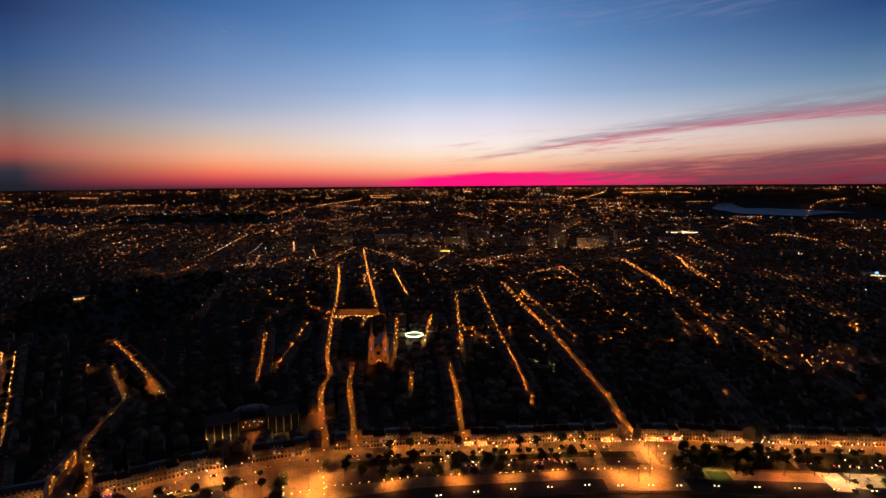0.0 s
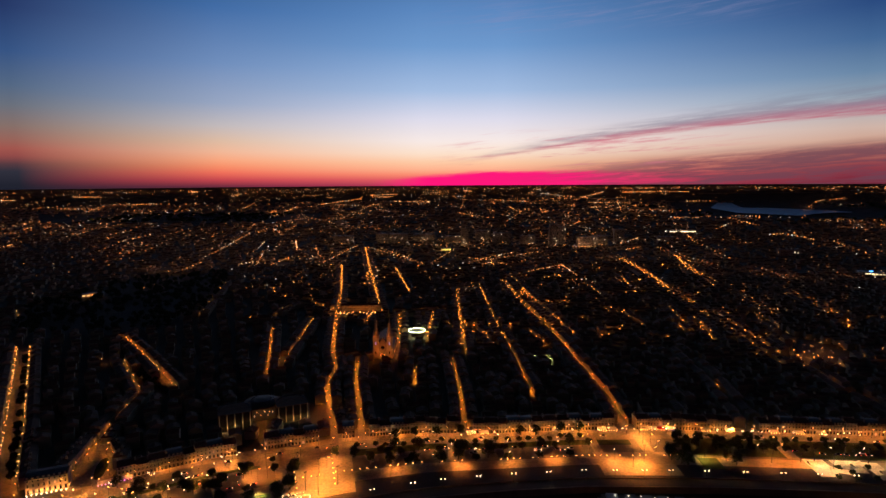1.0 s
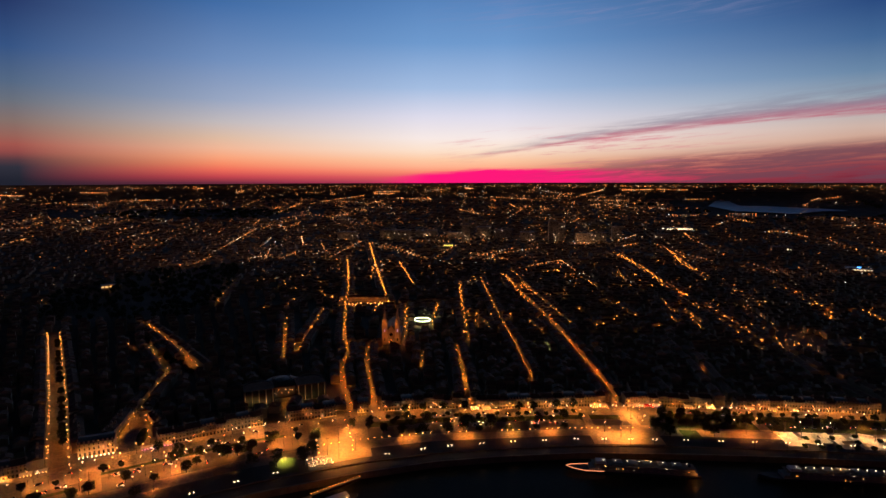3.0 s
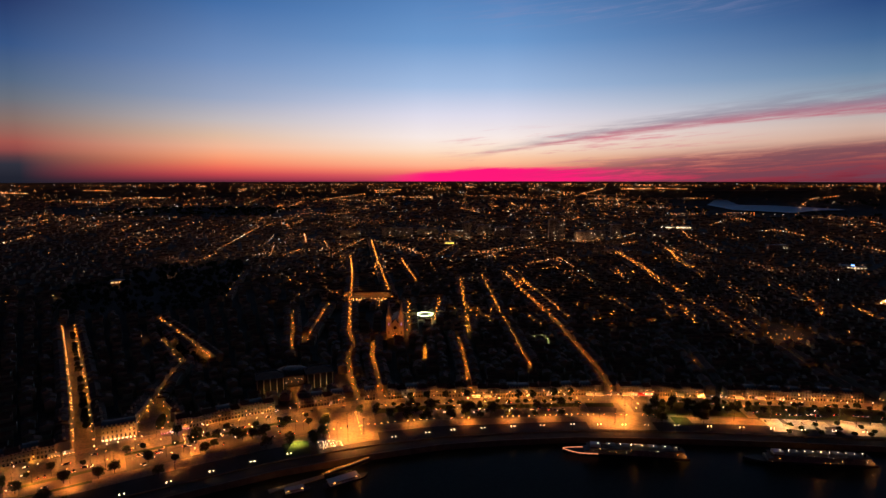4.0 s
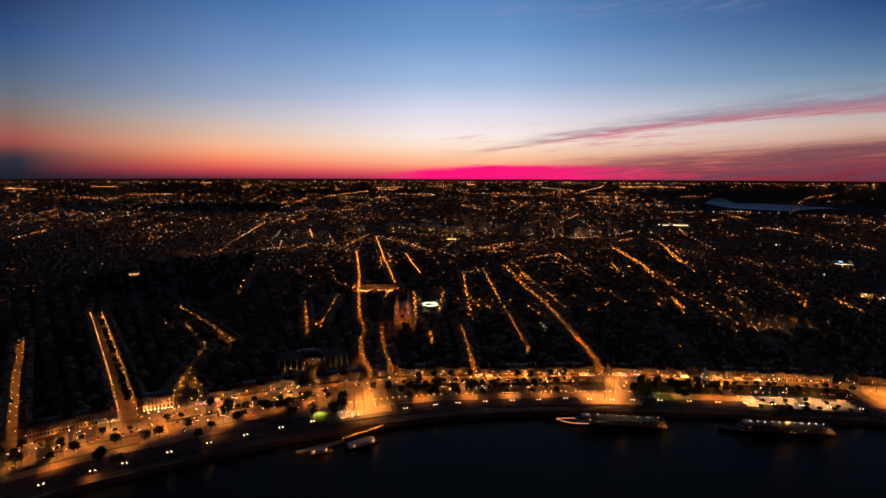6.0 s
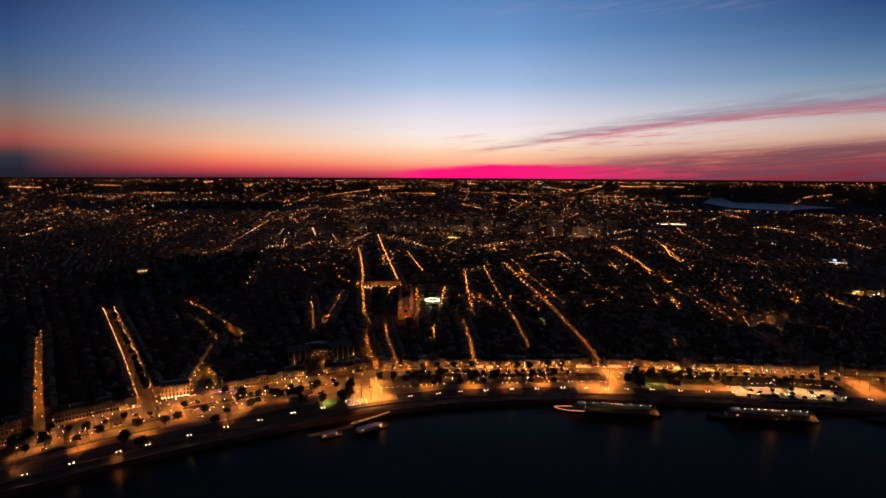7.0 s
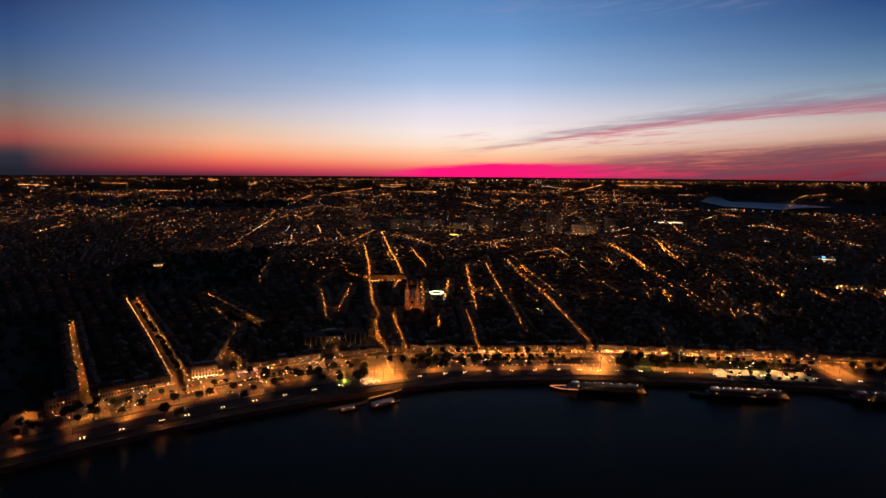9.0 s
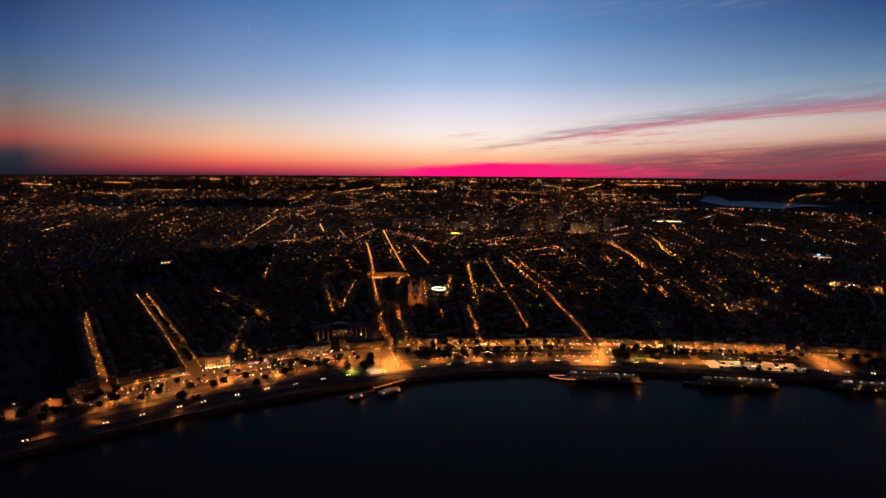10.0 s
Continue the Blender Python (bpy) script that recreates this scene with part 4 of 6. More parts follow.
# tall masts throwing pools of light on the promenade
mast = thing("light_mast", "tall steel mast with a downward floodlight", "light mast", "masts on the promenade")
bm = bmesh.new()
tube(bm, [(0, 0, 0, 0.2), (0, 0, 9, 0.09)], 8)
bar(bm, (0, 0, 9), (0, -1.4, 9.3), 0.12)
part("mast", bm, M_STEEL, mast)
bm = bmesh.new()
box(bm, -0.35, -2.0, 9.15, 0.35, -1.2, 9.45, 0.08)
part("floodlight", bm, M_IRON, mast)
lamp_light(L_MAST, mast, 0, -1.6, 9.0, (-10, 0, 0))
# masts from -326 on are added to brighten the western esplanade
for sx, v in ((-20, 0.47), (31, 0.44), (73, 0.46), (113, 0.48), (300, 0.42), (272, 0.5), (325, 0.44), (-182, 0.52), (-326, 0.62), (-306, 0.74), (-282, 0.64), (-250, 0.74), (-226, 0.64), (-200, 0.78), (-300, 0.5), (-262, 0.48), (-150, 0.76), (-172, 0.64), (-316, 0.84), (-266, 0.86), (-214, 0.9), (-134, 0.86), (-190, 0.56), (-148, 0.58), (-118, 0.66), (-232, 0.84)):
    x, y, a = quay(sx, v)
    put(mast, pose(x, y, 0.14, 0, 0, a))
# lower masts with small pools of light on the dim western promenade
low_mast = thing("promenade_mast", "steel mast with a dim downward lamp", "light mast", "masts on the western promenade")
bm = bmesh.new()
tube(bm, [(0, 0, 0, 0.18), (0, 0, 7, 0.08)], 8)
bar(bm, (0, 0, 7), (0, -1.2, 7.2), 0.1)
part("mast", bm, M_STEEL, low_mast)
bm = bmesh.new()
box(bm, -0.3, -1.7, 7.05, 0.3, -1.0, 7.3, 0.06)
part("floodlight", bm, M_IRON, low_mast)
lamp_light(L_PROM, low_mast, 0, -1.4, 6.9, (-8, 0, 0))
for x, y in ((-389, 349), (-360, 382), (-332, 417), (-288, 404), (-449, 395), (-410, 384), (-377, 404), (-437, 426), (-222, 482), (-425, 318), (-470, 372), (-256, 520), (-256, 505), (-285, 478), (-283, 498), (-271, 486), (-218, 536), (-312, 492), (-318, 470), (-500, 330), (-345, 462), (-240, 548), (-150, 560), (-170, 575), (243, 612), (262, 596), (282, 610), (304, 600), (318, 612), (352, 606), (388, 604), (424, 598)):
    put(low_mast, pose(x, y, 0.14, 0, 0, 36))
flood = thing("flood_mast", "tall steel mast with strong floodlights over the square", "light mast", "masts on the squares")
bm = bmesh.new()
tube(bm, [(0, 0, 0, 0.28), (0, 0, 16, 0.12)], 8)
bar(bm, (-1.2, 0, 16), (1.2, 0, 16), 0.15)
part("mast", bm, M_STEEL, flood)
for sx in (-0.8, 0.8):
    bm = bmesh.new()
    box(bm, sx - 0.4, -0.4, 15.5, sx + 0.4, 0.3, 15.9, 0.08)
    part("floodlight", bm, M_IRON, flood)
lamp_light(L_FLOOD, flood, 0, -0.2, 15.3, (-12, 0, 0))
for sx, v in ((-84, 0.33), (-62, 0.33), (-88, 0.62), (-64, 0.66), (-74, 0.48), (-76, 0.25), (166, 0.42), (190, 0.38), (178, 0.3), (201, 0.72), (203, 0.88), (486, 0.55), (490, 0.8)):
    x, y, a = quay(sx, v)
    put(flood, pose(x, y, 0.2, 0, 0, a))
skate_mast = thing("skate_mast", "tall steel mast with white floodlights over the skate park", "light mast", "masts on the skate park")
bm = bmesh.new()
tube(bm, [(0, 0, 0, 0.28), (0, 0, 14, 0.12)], 8)
part("mast", bm, M_STEEL, skate_mast)
bm = bmesh.new()
box(bm, -1.0, -0.5, 13.6, 1.0, 0.3, 14.1, 0.1)
part("floodlight", bm, M_IRON, skate_mast)
lamp_light(L_SKATE, skate_mast, 0, -0.2, 13.4, (-14, 0, 0))
for sx, v in ((336, 0.44), (364, 0.5), (381, 0.46), (404, 0.5), (430, 0.45), (345, 0.33), (412, 0.36)):
    x, y, a = quay(sx, v)
    put(skate_mast, pose(x, y, 0.2, 0, 0, a))
for sx, v, ld in ((-116, 0.385, L_GREEN), (247, 0.49, L_GREEN_EAST)):
    x, y, a = quay(sx, v)
    lm = thing("lawn_mast", "short steel mast lighting the lawn green", "light mast", "masts on the lawns", m=pose(x, y, 0.2, 0, 0, a))
    bm = bmesh.new()
    tube(bm, [(0, 0, 0, 0.15), (0, 0, 9, 0.08)], 8)
    part("mast", bm, M_STEEL, lm)
    lamp_light(ld, lm, 0, -0.5, 8.8, (-20, 0, 0))

# lamp posts on the road and the crossings
road_lamp = make_street_lamp("road_lamp", "lit lamp on a slim post beside the quay road", L_ROAD, 9.5, 1.5, M_BULB_WARM, 0.5, "lamps along the quay road")
for sx in range(-384, 560, 23):
    x, y, a = quay(sx, 0.885 if sx > -60 else rng.choice((0.88, 0.8)))
    put(road_lamp, pose(x, y, 0.1, 0, 0, a + (90 if sx % 2 else -90)))
for cx in (-108, -68, 18, 148, 208, 315, -242, -194, 470, 503):
    for v in (0.58, 0.72):
        x, y, a = quay(cx, v)
        put(road_lamp, pose(x, y, 0.1, 0, 0, a))
# added lamps, brighten the pavement before the small square
for x, y in ((-291, 541), (-268, 543), (-280, 534)):
    put(road_lamp, pose(x, y, 0.1, 0, 0, 115))
# added lamps, brighten the pavement before the house fronts
for sx in (*range(-205, 186, 19), *range(206, 470, 26)):
    x, y, a = quay(sx, 0.945)
    put(road_lamp, pose(x, y, 0.1, 0, 0, a - 90))
# added lamps, brighten the parking strip
for sx in range(-40, 150, 23):
    x, y, a = quay(sx, 0.67)
    put(road_lamp, pose(x, y, 0.1, 0, 0, a + 90))
# extra lamps at random spots, added to brighten the western esplanade
for sx in range(-320, -105, 19):
    x, y, a = quay(sx + rng.uniform(-5, 5), rng.choice((0.55, 0.6, 0.66)) + rng.uniform(-0.03, 0.03))
    put(road_lamp, pose(x, y, 0.1, 0, 0, a + rng.uniform(0, 360)))

# low lights in rows
bollard = thing("light_bollard", "low lit bollard beside the promenade", "bollard", "bollard lights along the promenade")
bm = bmesh.new()
tube(bm, [(0, 0, 0, 0.14), (0, 0, 0.85, 0.12)], 6)
part("post", bm, M_STEEL, bollard)
bm = bmesh.new()
tube(bm, [(0, 0, 0.85, 0.34), (0, 0, 1.25, 0.3)], 6)
part("lamp", bm, M_BULB_WARM, bollard, "glowing lamp ring")
for i in range(58):
    sx = -96 + i * 5.6
    if sx > 250:
        break
    if i % 7 == 5 or rng.random() < 0.12:
        continue
    x, y, a = quay(sx + rng.uniform(-0.6, 0.6), 0.485)
    put(bollard, pose(x, y, 0.12))
for i in range(14):
    x, y, a = quay(-90 + (i % 2) * 26, 0.3 + 0.035 * i)
    put(bollard, pose(x, y, 0.2))

# small globe lamps on the esplanade
esp = thing("globe_lamp", "small lit globe lamp on a short post on the esplanade", "street lamp", "globe lamps on the esplanade")
bm = bmesh.new()
tube(bm, [(0, 0, 0, 0.12), (0, 0, 3.6, 0.06)], 6)
part("post", bm, M_IRON, esp)
bm = bmesh.new()
ball(bm, 0, 0, 3.9, 0.38, 6)
part("globe", bm, M_BULB_WHITE, esp, "glowing white globe")
for sx, v in ((-199, 0.91), (-186, 0.65), (-179, 0.79), (-165, 0.76), (-156, 0.75), (-168, 0.69), (-159, 0.59), (-192, 0.74), (233, 0.85), (251, 0.82), (233, 0.7), (222, 0.62), (262, 0.62), (208, 0.58), (330, 0.78), (362, 0.66), (390, 0.66), (300, 0.66)):
    x, y, a = quay(sx, v)
    put(esp, pose(x, y, 0.1))
for i in range(36):
    x, y, a = quay(rng.uniform(-330, -110) if i < 18 else rng.uniform(-40, 460), rng.choice((0.56, 0.62, 0.71, 0.84, 0.9)) + rng.uniform(-0.02, 0.02))
    put(esp, pose(x, y, 0.1))

for i in range(62):
    x, y, a = quay(rng.uniform(-265, -110) if i < 16 else rng.uniform(-45, 490), rng.uniform(0.925, 0.965))
    put(esp, pose(x, y, 0.2))

# parasols and small lamps of the terrace beside the lawn
parasol = thing("parasol", "pale terrace parasol with a small lamp", "parasol", "parasols on the terrace")
bm = bmesh.new()
tube(bm, [(0, 0, 0, 0.3), (0, 0, 0.1, 0.3), (0, 0, 0.12, 0.05), (0, 0, 2.9, 0.04)], 6)
part("pole", bm, M_STEEL, parasol)
bm = bmesh.new()
tube(bm, [(0, 0, 2.2, 1.7), (0, 0, 2.25, 1.68), (0, 0, 2.9, 0.1)], 8)
part("canopy", bm, M_CANVAS, parasol)
bm = bmesh.new()
ball(bm, 1.2, -1.2, 1.5, 0.36, 6)
bar(bm, (1.2, -1.2, 0), (1.2, -1.2, 1.3), 0.08)
part("lamp", bm, M_BULB_WHITE, parasol, "glowing terrace lamp")
for i in range(20):
    x, y, a = quay(-99 + (i % 7) * 2.6 + rng.uniform(-0.8, 0.8), 0.2 + (i // 7) * 0.045 + rng.uniform(-0.01, 0.01))
    put(parasol, pose(x, y, 0.14, 0, 0, rng.uniform(0, 360)))

# ---------------------------------------------------------------- trees


def make_tree(height, spread, seed, label):
    r = random.Random(seed)
    ob = thing("tree", label, "tree", "trees on the quay")
    bm = bmesh.new()
    tube(bm, [(0, 0, 0, 0.3), (0.05, 0, height * 0.25, 0.22), (0.1, 0.05, height * 0.5, 0.15), (0.1, 0.1, height * 0.8, 0.05)], 7)
    for i in range(6):
        an = i * 1.05 + r.random()
        z0 = height * r.uniform(0.25, 0.45)
        bar(bm, (0.05, 0, z0), (math.cos(an) * spread * 0.6, math.sin(an) * spread * 0.6, z0 + height * r.uniform(0.15, 0.3)), 0.13)
    part("trunk", bm, M_BARK, ob)
    vs, fs = [], []
    for _ in range(30):
        an, q = r.uniform(0, 6.28), math.sqrt(r.random()) * spread * 0.78
        cz = height * (0.38 + 0.55 * r.random() * (1 - (q / spread) ** 2 * 0.6))
        cx, cy, cr = math.cos(an) * q, math.sin(an) * q, spread * r.uniform(0.24, 0.42)
        for _ in range(52):
            v = Vector((r.gauss(0, 1), r.gauss(0, 1), r.gauss(0, 0.8))).normalized() * cr * r.uniform(0.5, 1.05)
            p = Vector((cx, cy, cz)) + v
            t1 = Vector((r.gauss(0, 1), r.gauss(0, 1), r.gauss(0, 1))).normalized()
            t2 = t1.cross(Vector((r.gauss(0, 1), r.gauss(0, 1), r.gauss(0, 1)))).normalized()
            s = r.uniform(0.28, 0.5)
            n = len(vs)
            vs += [p - t1 * s, p + t2 * s * 0.6, p + t1 * s, p - t2 * s * 0.6]
            fs.append((n, n + 1, n + 2, n + 3))
    raw("crown", vs, fs, M_LEAF, ob)
    return ob


trees = [make_tree(11, 5.0, 1, "round-crowned leafy plane tree on the quay"), make_tree(8, 3.6, 2, "small leafy tree on the quay"), make_tree(13, 6.0, 3, "broad leafy tree on the quay"), make_tree(4.5, 2.7, 4, "low bushy tree on the quay"), make_tree(18, 5.2, 6, "tall dark leafy tree beside the floodlit lawn")]


def tree(sx, v, k=None):
    x, y, a = quay(sx, v)
    put(trees[rng.randrange(4) if k is None else k], pose(x, y, 0.05, 0, 0, rng.uniform(0, 360)))


for sx, v in ((-23, 0.5), (-6, 0.47), (14, 0.47), (30, 0.5), (56, 0.53), (-139, 0.34), (-103, 0.33), (-95, 0.38), (215, 0.41), (222, 0.36), (225, 0.3), (229, 0.59), (36, 0.62), (60, 0.62), (218, 0.5), (-267, 0.14), (-277, 0.26)):
    tree(sx, v, 2)
for sx, v in ((-18, 0.91), (-4, 0.93), (14, 0.93), (35, 0.97), (90, 0.93), (105, 0.92), (130, 0.95), (148, 0.96), (-61, 0.7), (-38, 0.57), (-90, 0.62), (-120, 0.68), (-147, 0.56), (-185, 0.69), (-157, 0.61), (-171, 0.66),
              (-212, 0.29), (-237, 0.5), (-318, 0.81), (-335, 0.71), (252, 0.75), (275, 0.62), (297, 0.78), (308, 0.64), (235, 0.79), (232, 0.52), (262, 0.42), (268, 0.36), (245, 0.62), (266, 0.7), (285, 0.7)):
    tree(sx, v, 0)
for sx in range(-44, 152, 10):
    tree(sx + rng.uniform(-2, 2), 0.815 + rng.uniform(-0.035, 0.035), 3)
for sx in (45, 73, 100, 128, 17, -11):
    tree(sx, 0.475, 1)
for sx in range(-430, -100, 18):
    tree(sx + rng.uniform(-5, 5), 0.76 + rng.uniform(-0.05, 0.05), rng.choice((1, 3, 3)))
for sx in range(-440, -150, 22):
    tree(sx + rng.uniform(-5, 5), 0.52 + rng.uniform(-0.08, 0.05), rng.choice((1, 0)))
for k, x, y in ((0, -393, 421), (2, -386, 430), (2, -364, 421), (0, -418, 394), (0, -402, 390), (2, -430, 378), (0, -344, 450), (1, -361, 450), (2, -297, 430), (0, -440, 405), (2, -452, 376), (0, -470, 358), (0, -407, 410), (1, -376, 436),
                (0, -249, 545), (2, -228, 538), (2, -192, 539), (2, -167, 538), (2, -109, 543), (2, -30, 608), (2, -8, 608), (4, -135, 519), (4, -112, 522), (2, -112, 563)):
    put(trees[k], pose(x, y, 0.1, 0, 0, rng.uniform(0, 360)))
for sx in range(232, 468, 11):
    tree(sx + rng.uniform(-2, 2), 0.8 + rng.uniform(-0.05, 0.06), rng.choice((3, 3, 1)))
for sx in range(262, 324, 10):
    tree(sx, 0.62, 1)
for sx in range(270, 462, 23):
    tree(sx + rng.uniform(-4, 4), 0.68 + rng.uniform(-0.06, 0.04), rng.choice((1, 3)))
for sx in range(340, 460, 15):
    tree(sx, 0.18, rng.choice((3, 1)))
for sx, v in ((349, 0.33), (356, 0.26), (374, 0.36), (392, 0.28), (397, 0.4), (415, 0.34), (422, 0.25), (442, 0.36)):
    tree(sx, v, 3)
for sx in range(-46, 150, 15):
    tree(sx + rng.uniform(-3, 3), 0.66 + rng.uniform(-0.05, 0.07), rng.choice((0, 1, 1)))
for sx in range(-190, -98, 17):
    tree(sx + rng.uniform(-3, 3), 0.6 + rng.uniform(-0.06, 0.1), rng.choice((0, 1)))
for _ in range(22):
    tree(rng.uniform(506, 600), rng.uniform(0.3, 0.85))

# trees of the avenue on the left and of the gardens, and the dark park
f, length = along(np.array([(-334, 536), (-408, 646), (-490, 764), (-606, 930)], float))
for i in range(30):
    x, y, a = f(24 + i * 13.5 + rng.uniform(-3, 3))
    if rng.random() < 0.15:
        continue
    put(trees[rng.choice((1, 1, 3, 0))], pose(x - 3.5 * math.sin(a) * -1, y + 3.5 * math.cos(a) * -1, 0.05, 0, 0, rng.uniform(0, 360)))
# small lamps before the shops along both sides of the avenue
shop = thing("shop_lamp", "small lit lamp before the shops of the avenue", "street lamp", "shop lamps of the avenue")
bm = bmesh.new()
tube(bm, [(0, 0, 0, 0.08), (0, 0, 3.4, 0.05)], 6)
part("post", bm, M_IRON, shop)
bm = bmesh.new()
ball(bm, 0, 0, 3.7, 0.36, 6)
part("globe", bm, M_BULB_WARM, shop, "glowing globe")
d = 6.0
while d < length - 4:
    x, y, a = f(d)
    for s_ in (1, -1):
        if rng.random() < (0.8 if s_ > 0 else 0.4):
            put(shop, pose(x - s_ * math.sin(a) * 7.2, y + s_ * math.cos(a) * 7.2, 0.05))
    d += rng.uniform(7, 12)


def wood(name, label, spots, size):
    r = random.Random(5)
    vs, fs = [], []
    for x, y, h, q in spots:
        n = len(vs)
        x, y, z = far(x, y)
        for k in range(5):
            an = k * 1.2566
            vs.extend([(x + 0.35 * math.cos(an), y + 0.35 * math.sin(an), z - 0.1), (x + 0.15 * math.cos(an), y + 0.15 * math.sin(an), z + h * 0.7)])
        for k in range(5):
            fs.append((n + 2 * k, n + (2 * k + 2) % 10, n + (2 * k + 3) % 10, n + 2 * k + 1))
        for _ in range(size):
            v = Vector((r.gauss(0, 1), r.gauss(0, 1), r.gauss(0, 1))).normalized()
            rr = r.uniform(0.55, 1.0)
            p = Vector((x + v.x * q * rr, y + v.y * q * rr, z + h * 0.62 + v.z * h * 0.36 * rr))
            t1 = Vector((r.gauss(0, 1), r.gauss(0, 1), r.gauss(0, 1))).normalized()
            t2 = t1.cross(v).normalized() if abs(t1.dot(v)) < 0.99 else Vector((0, 0, 1))
            s = q * r.uniform(0.22, 0.4)
            n = len(vs)
            vs += [tuple(p - t1 * s), tuple(p + t2 * s * 0.7), tuple(p + t1 * s), tuple(p - t2 * s * 0.7)]
            fs.append((n, n + 1, n + 2, n + 3))
    return tagged(raw(name, vs, fs, M_LEAF), label, "trees", kind="stuff")


spots = []
while len(spots) < 420:
    x, y = rng.uniform(-800, -430), rng.uniform(1000, 1640)
    if inside(x, y, PARK):
        spots.append((x, y, rng.uniform(9, 16), rng.uniform(4, 7)))
while len(spots) < 470:
    x, y = rng.uniform(-490, -300), rng.uniform(745, 965)
    if inside(x, y, GARDEN):
        spots.append((x, y, rng.uniform(5, 8), rng.uniform(2.5, 4)))
while len(spots) < 700:
    x, y = rng.uniform(-760, -425), rng.uniform(330, 800)
    if west_park(x - 8, y) and y > np.interp(x, FRONT[:, 0], FRONT[:, 1]) + 6:
        spots.append((x, y, rng.uniform(8, 15), rng.uniform(4, 7)))
wood("park_trees", "dark leafy trees of a town park", spots, 60)
spots = [(rng.uniform(1700, 5200), rng.uniform(3300, 5600), rng.uniform(14, 22), rng.uniform(10, 22)) for _ in range(260)]
spots += [(rng.uniform(-2300, -1100), rng.uniform(3600, 4500), rng.uniform(12, 18), rng.uniform(10, 20)) for _ in range(160)]
wood("far_woods", "dark distant woods", [s for s in spots if not (1900 < s[0] < 3400 and 3600 < s[1] < 6000)], 26)

# ---------------------------------------------------------------- cars


def make_car(paint, seed):
    ob = thing("car", "car with its lights on beside the quay", "car", "cars along the quay")
    bm = bmesh.new()
    prof = [(-2.1, 0.35), (-2.1, 0.85), (-1.2, 0.95), (1.9, 0.9), (2.1, 0.7), (2.1, 0.35)]
    l = [bm.verts.new((x, -0.85, z)) for x, z in prof]
    rr = [bm.verts.new((x, 0.85, z)) for x, z in prof]
    bm.faces.new(l), bm.faces.new(rr[::-1])
    for i in range(6):
        bm.faces.new((l[i], rr[i], rr[(i + 1) % 6], l[(i + 1) % 6]))
    bmesh.ops.recalc_face_normals(bm, faces=bm.faces)
    body = part("body", bm, paint, ob)
    bm = bmesh.new()
    box(bm, -1.7, -0.78, 0.93, 1.0, 0.78, 1.45, 0.22)
    part("cabin", bm, M_DARKGLASS, ob, "dark glazed cabin")
    for x in (-1.35, 1.35):
        for y in (-0.82, 0.82):
            bm = bmesh.new()
            vs_ = []
            for yy in (y - 0.1, y + 0.1):
                vs_.append([bm.verts.new((x + 0.32 * math.cos(k * 0.7854), yy, 0.32 + 0.32 * math.sin(k * 0.7854))) for k in range(8)])
            bm.faces.new(vs_[0]), bm.faces.new(vs_[1][::-1])
            for k in range(8):
                bm.faces.new((vs_[0][k], vs_[1][k], vs_[1][(k + 1) % 8], vs_[0][(k + 1) % 8]))
            part("wheel", bm, M_TYRE, ob)
    for y in (-0.6, 0.6):
        bm = bmesh.new()
        box(bm, 2.08, y - 0.22, 0.55, 2.2, y + 0.22, 0.8)
        part("headlight", bm, M_BULB_WHITE, body, "lit white headlight")
        bm = bmesh.new()
        box(bm, -2.2, y - 0.2, 0.6, -2.08, y + 0.2, 0.85)
        part("tail_light", bm, M_RED, body, "lit red tail light")
    return ob


cars = [make_car(p, i) for i, p in enumerate(CAR_PAINTS)]


def car(sx, v, turn):
    x, y, a = quay(sx, v)
    put(cars[rng.randrange(3)], pose(x, y, 0.12 if v < 0.8 else 0.06, 0, 0, a + turn))


for sx in range(-430, 470, 30):
    if 190 < sx < 210:
        continue
    car(sx + rng.uniform(-7, 7), rng.choice((0.83, 0.87, 0.9)), rng.choice((0, 180)))
for _ in range(44):
    car(rng.uniform(-345, -110), rng.choice((0.52, 0.57, 0.67, 0.69, 0.79, 0.81)), rng.choice((90, -90, 0, 180)))
for _ in range(18):
    car(rng.uniform(-45, 140), rng.uniform(0.6, 0.7), rng.choice((0, 180)))
for _ in range(12):
    car(rng.uniform(330, 470), rng.choice((0.6, 0.64)), rng.choice((0, 180)))

# ---------------------------------------------------------------- church with two spires
church = thing("church", "floodlit stone church with two pointed spires", "church", m=pose(-69.5, 881, 0))
bm = bmesh.new()
box(bm, -14, 3, 0, 14, 58, 14)
box(bm, -8.5, 3, 14, 8.5, 58, 22)
part("nave", bm, M_STONE, church)
bm = bmesh.new()
for hw, z0, z1 in ((8.9, 22, 29), (14.3, 14, 17.5)):
    v = [bm.verts.new(p) for p in ((-hw, 3, z0), (hw, 3, z0), (hw, 58, z0), (-hw, 58, z0), (0, 3, z1), (0, 58, z1))]
    for q in ((0, 1, 4), (2, 3, 5), (1, 2, 5, 4), (3, 0, 4, 5)):
        bm.faces.new([v[i] for i in q])
part("roof", bm, M_SLATE, church, "steep slate roof")
bm = bmesh.new()
box(bm, -6, 0.5, 0, 6, 3, 20)
v = [bm.verts.new(p) for p in ((-6, 0.5, 20), (6, 0.5, 20), (6, 3, 20), (-6, 3, 20), (0, 0.5, 29), (0, 3, 29))]
for q in ((0, 1, 4), (2, 3, 5), (1, 2, 5, 4), (3, 0, 4, 5)):
    bm.faces.new([v[i] for i in q])
part("gable", bm, M_STONE, church, "gabled entrance front")
